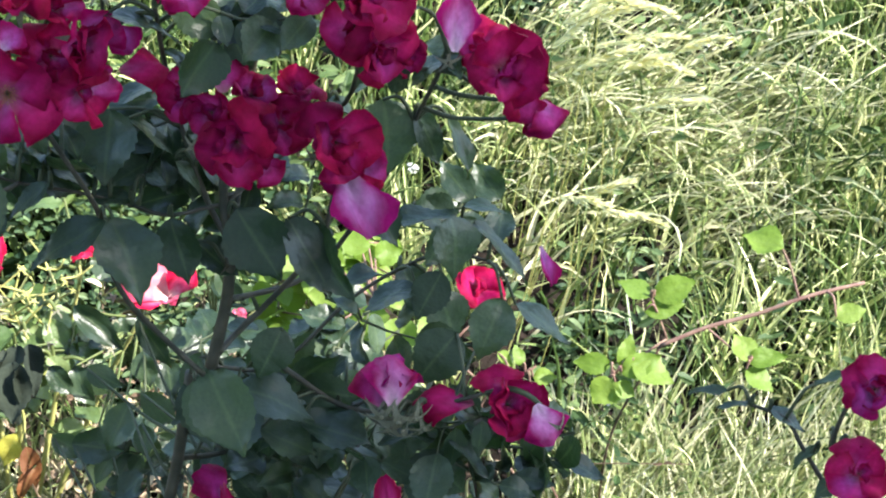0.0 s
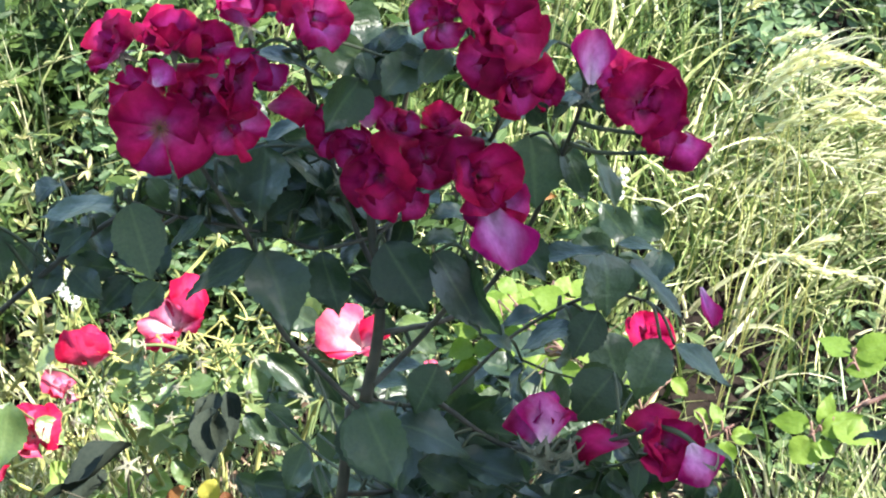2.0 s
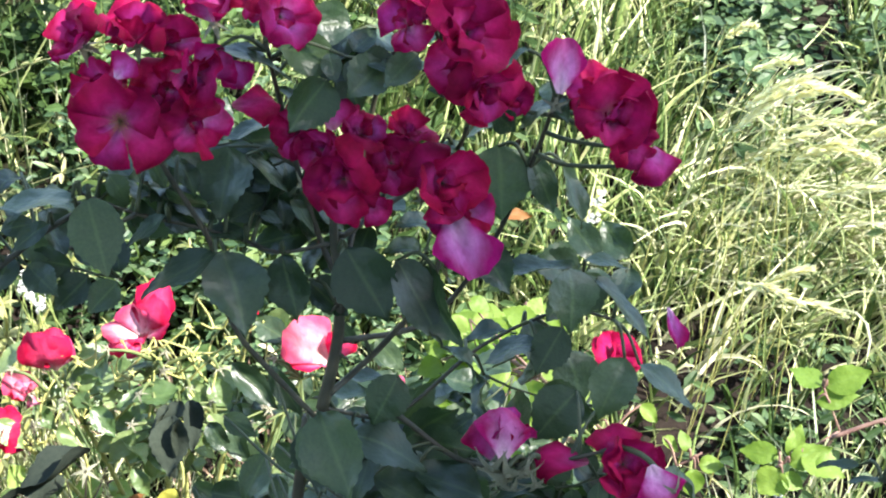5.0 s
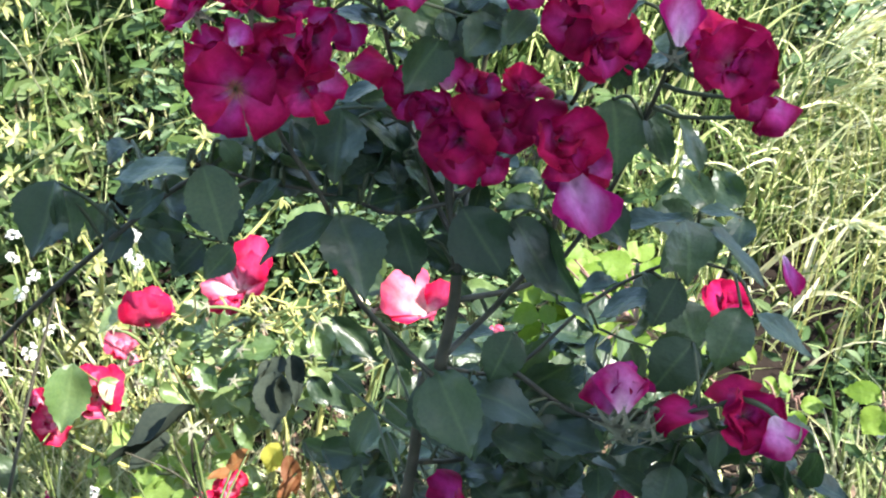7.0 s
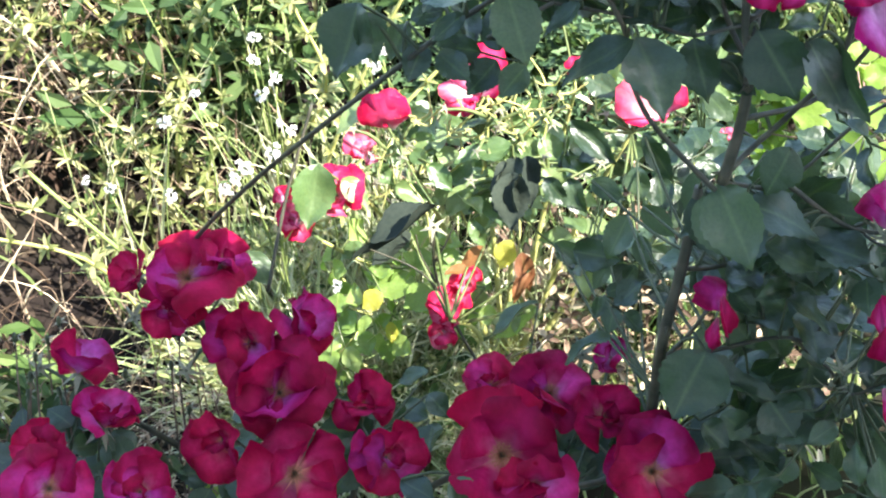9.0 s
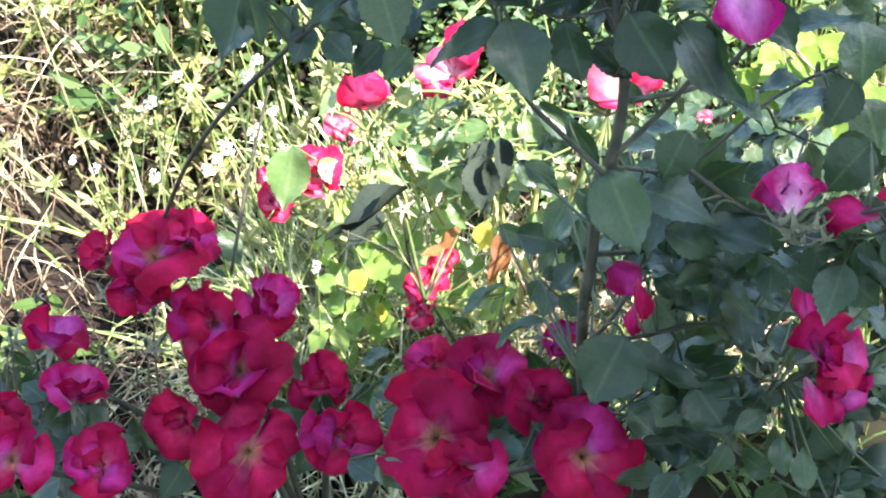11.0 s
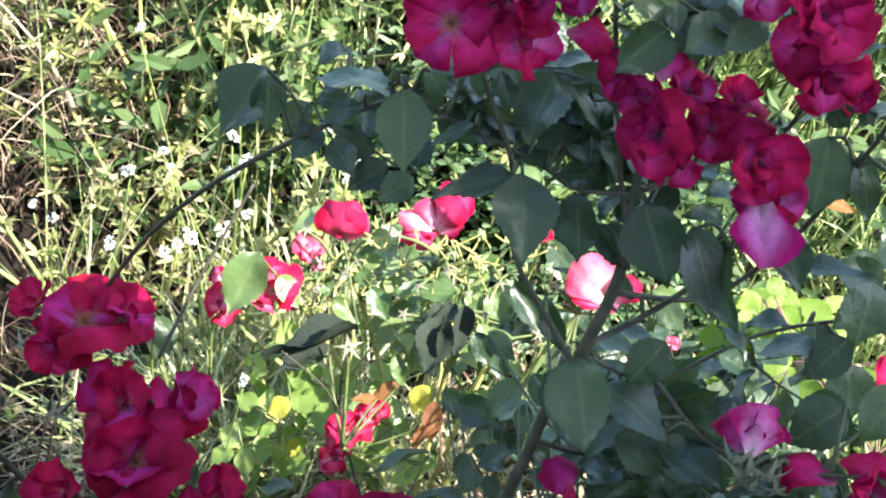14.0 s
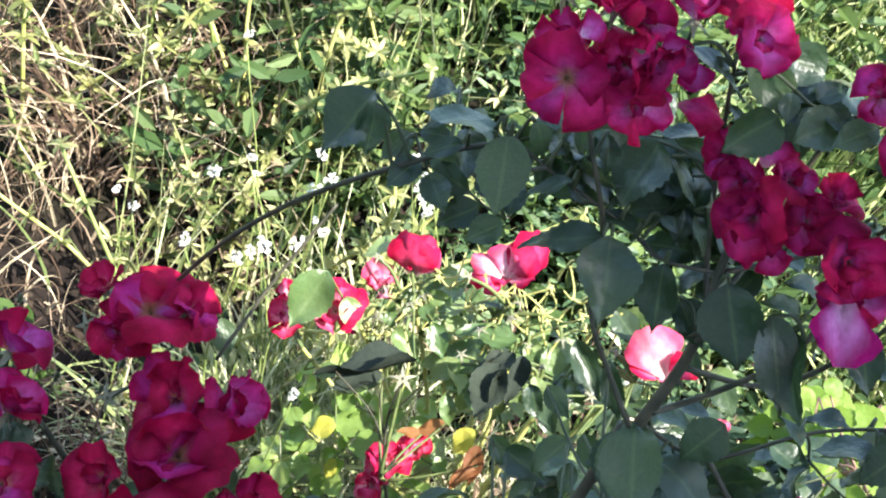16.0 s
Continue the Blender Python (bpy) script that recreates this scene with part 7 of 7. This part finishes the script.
def blossom_mesh(seed):
    """A tuft of tiny white four-petalled flowers."""
    rng = random.Random(seed)
    verts, faces = [], []
    for k in range(15):
        c = Vector((rng.uniform(-1, 1), rng.uniform(-1, 1), rng.uniform(0, 0.8))) * 0.75
        n = (c * 0.6 + Vector((0, 0, 0.8))).normalized()
        u = n.cross(Vector((0.3, 0.8, 0.1))).normalized()
        v = n.cross(u)
        for j in range(4):
            a = j * math.pi / 2 + seed
            d, e = u * math.cos(a) + v * math.sin(a), v * math.cos(a) - u * math.sin(a)
            s = len(verts)
            verts += [tuple(c), tuple(c + d * 0.17 + e * 0.12 + n * 0.04), tuple(c + d * 0.29 + n * 0.07), tuple(c + d * 0.17 - e * 0.12 + n * 0.04)]
            faces.append((s, s + 1, s + 2, s + 3))
        tube(verts, faces, [c - n * 0.01, Vector((0, 0, -0.9))], (0.03, 0.02), 3)
    return mesh_of("blossom", verts, faces, WHITE_PETAL)


BLOSSOMS = [blossom_mesh(k) for k in range(3)]


def white_weed(top, seed):
    """A thin weed whose tip carries a tuft of white flowers."""
    rng = random.Random(seed)
    top = Vector(top)
    x, y = top.x + rng.uniform(-0.06, 0.06), top.y + rng.uniform(0.02, 0.10)
    foot = Vector((x, y, rise(x, y) - 0.01))
    plant = Bush("white_flower", foot, "thin weed with a tuft of tiny white flowers", "weed", GREEN_STALK, GREEN_STALK, seed=seed)
    tagged(plant.ob, group="white flowers on the bank")
    plant.cane([foot, (foot + top) / 2 + Vector((rng.uniform(-0.05, 0.05), 0.02, 0.02)), top - Vector((0, 0, 0.012))], 0.0012, 0.0008, name="stem")
    child("blossom", rng.choice(BLOSSOMS), plant.ob, plant.inv @ facing(top, (rng.uniform(-0.4, 0.4), -0.5, 0.8), rng.uniform(0, 6), rng.uniform(0.005, 0.0105)))


for k, top in enumerate((
    (-0.553, 1.400, 0.516),
    (-0.695, 1.359, 0.515),
    (-0.415, 1.504, 0.618),
    (-0.520, 1.467, 0.590),
    (-0.447, 1.322, 0.411),
    (-0.447, 1.510, 0.632),
    (-0.402, 1.497, 0.608),
    (-0.551, 1.502, 0.587),
    (-0.540, 1.481, 0.553),
    (-0.643, 1.438, 0.549),
    (-0.725, 1.372, 0.515),
    (-0.675, 1.518, 0.680),
    (-0.440, 1.534, 0.584),
    (-0.423, 1.529, 0.571),
    (-0.549, 1.517, 0.607),
    (-0.605, 1.458, 0.555),
    (0.205, 1.694, 0.607),
    (0.209, 1.705, 0.625),
    (0.211, 1.711, 0.635),
    (0.198, 1.677, 0.578),
    (-0.629, 1.367, 0.500),
    (-0.562, 1.390, 0.507),
    (-0.571, 1.381, 0.499),
    (-0.606, 1.443, 0.584),
    (-0.514, 1.437, 0.551),
    (-0.501, 1.433, 0.543),
    (-0.519, 1.415, 0.525),
    (-0.412, 1.502, 0.615),
    (-0.421, 1.494, 0.606),
    (-0.408, 1.485, 0.593),
    (-0.428, 1.504, 0.621),
    (0.245, 1.646, 0.541),
    (0.427, 1.480, 0.374),
)):
    white_weed(top, k)


# ---- seed heads of the long grass ----
def seed_head(base, tip, seed):
    rng = random.Random(seed)
    base, tip = Vector(base), Vector(tip)
    x, y = base.x + rng.uniform(-0.08, 0.08), base.y + rng.uniform(0.03, 0.12)
    foot = Vector((x, y, rise(x, y) - 0.01))
    plant = Bush("grass_seed_head", foot, "ripe pale feathery grass head on a bent stalk", "grass", PALE_STALK, PALE_STALK, seed=seed)
    tagged(plant.ob, group="seed heads in the grass")
    plant.cane([foot, (foot + base) / 2 + Vector((0, 0, 0.04)), base, tip], 0.0009, 0.0006, name="stalk")
    line = curve_points([base, (base + tip) / 2 + Vector((0, 0, 0.006)), tip], 12)
    verts, faces = [], []
    ahead = (tip - base).normalized()
    for i, p in enumerate(line):
        t = i / (len(line) - 1)
        for k in range(3):
            d = (Vector([rng.uniform(-1, 1) for _ in range(3)]) * 0.32 + ahead).normalized()
            long = 0.017 * (0.5 + math.sin(math.pi * (0.15 + 0.8 * t)))
            side = d.cross(Vector([rng.uniform(-1, 1) for _ in range(3)])).normalized() * 0.0021
            s = len(verts)
            verts += [tuple(p), tuple(p + d * long * 0.45 + side), tuple(p + d * long), tuple(p + d * long * 0.45 - side)]
            faces.append((s, s + 1, s + 2, s + 3))
    child("seed_plume", mesh_of("seed_plume", verts, faces, SEED), plant.ob, plant.inv)


for k, (base, tip) in enumerate((
    ((0.433, 1.793, 0.754), (0.498, 1.724, 0.767)),
    ((0.387, 1.805, 0.759), (0.428, 1.756, 0.795)),
    ((0.441, 1.746, 0.671), (0.493, 1.702, 0.723)),
    ((0.403, 1.671, 0.533), (0.457, 1.633, 0.590)),
    ((0.435, 1.660, 0.528), (0.494, 1.596, 0.551)),
    ((0.427, 1.787, 0.729), (0.471, 1.735, 0.771)),
    ((0.463, 1.721, 0.637), (0.538, 1.662, 0.687)),
    ((0.385, 1.682, 0.537), (0.444, 1.612, 0.557)),
    ((0.520, 1.743, 0.709), (0.560, 1.692, 0.755)),
    ((0.368, 1.774, 0.691), (0.423, 1.743, 0.765)),
    ((0.381, 1.786, 0.719), (0.441, 1.747, 0.781)),
    ((0.421, 1.767, 0.699), (0.511, 1.709, 0.745)),
    ((0.396, 1.760, 0.665), (0.453, 1.715, 0.724)),
    ((0.449, 1.755, 0.685), (0.518, 1.684, 0.712)),
    ((0.353, 1.827, 0.790), (0.376, 1.783, 0.826)),
)):
    seed_head(base, tip, k)
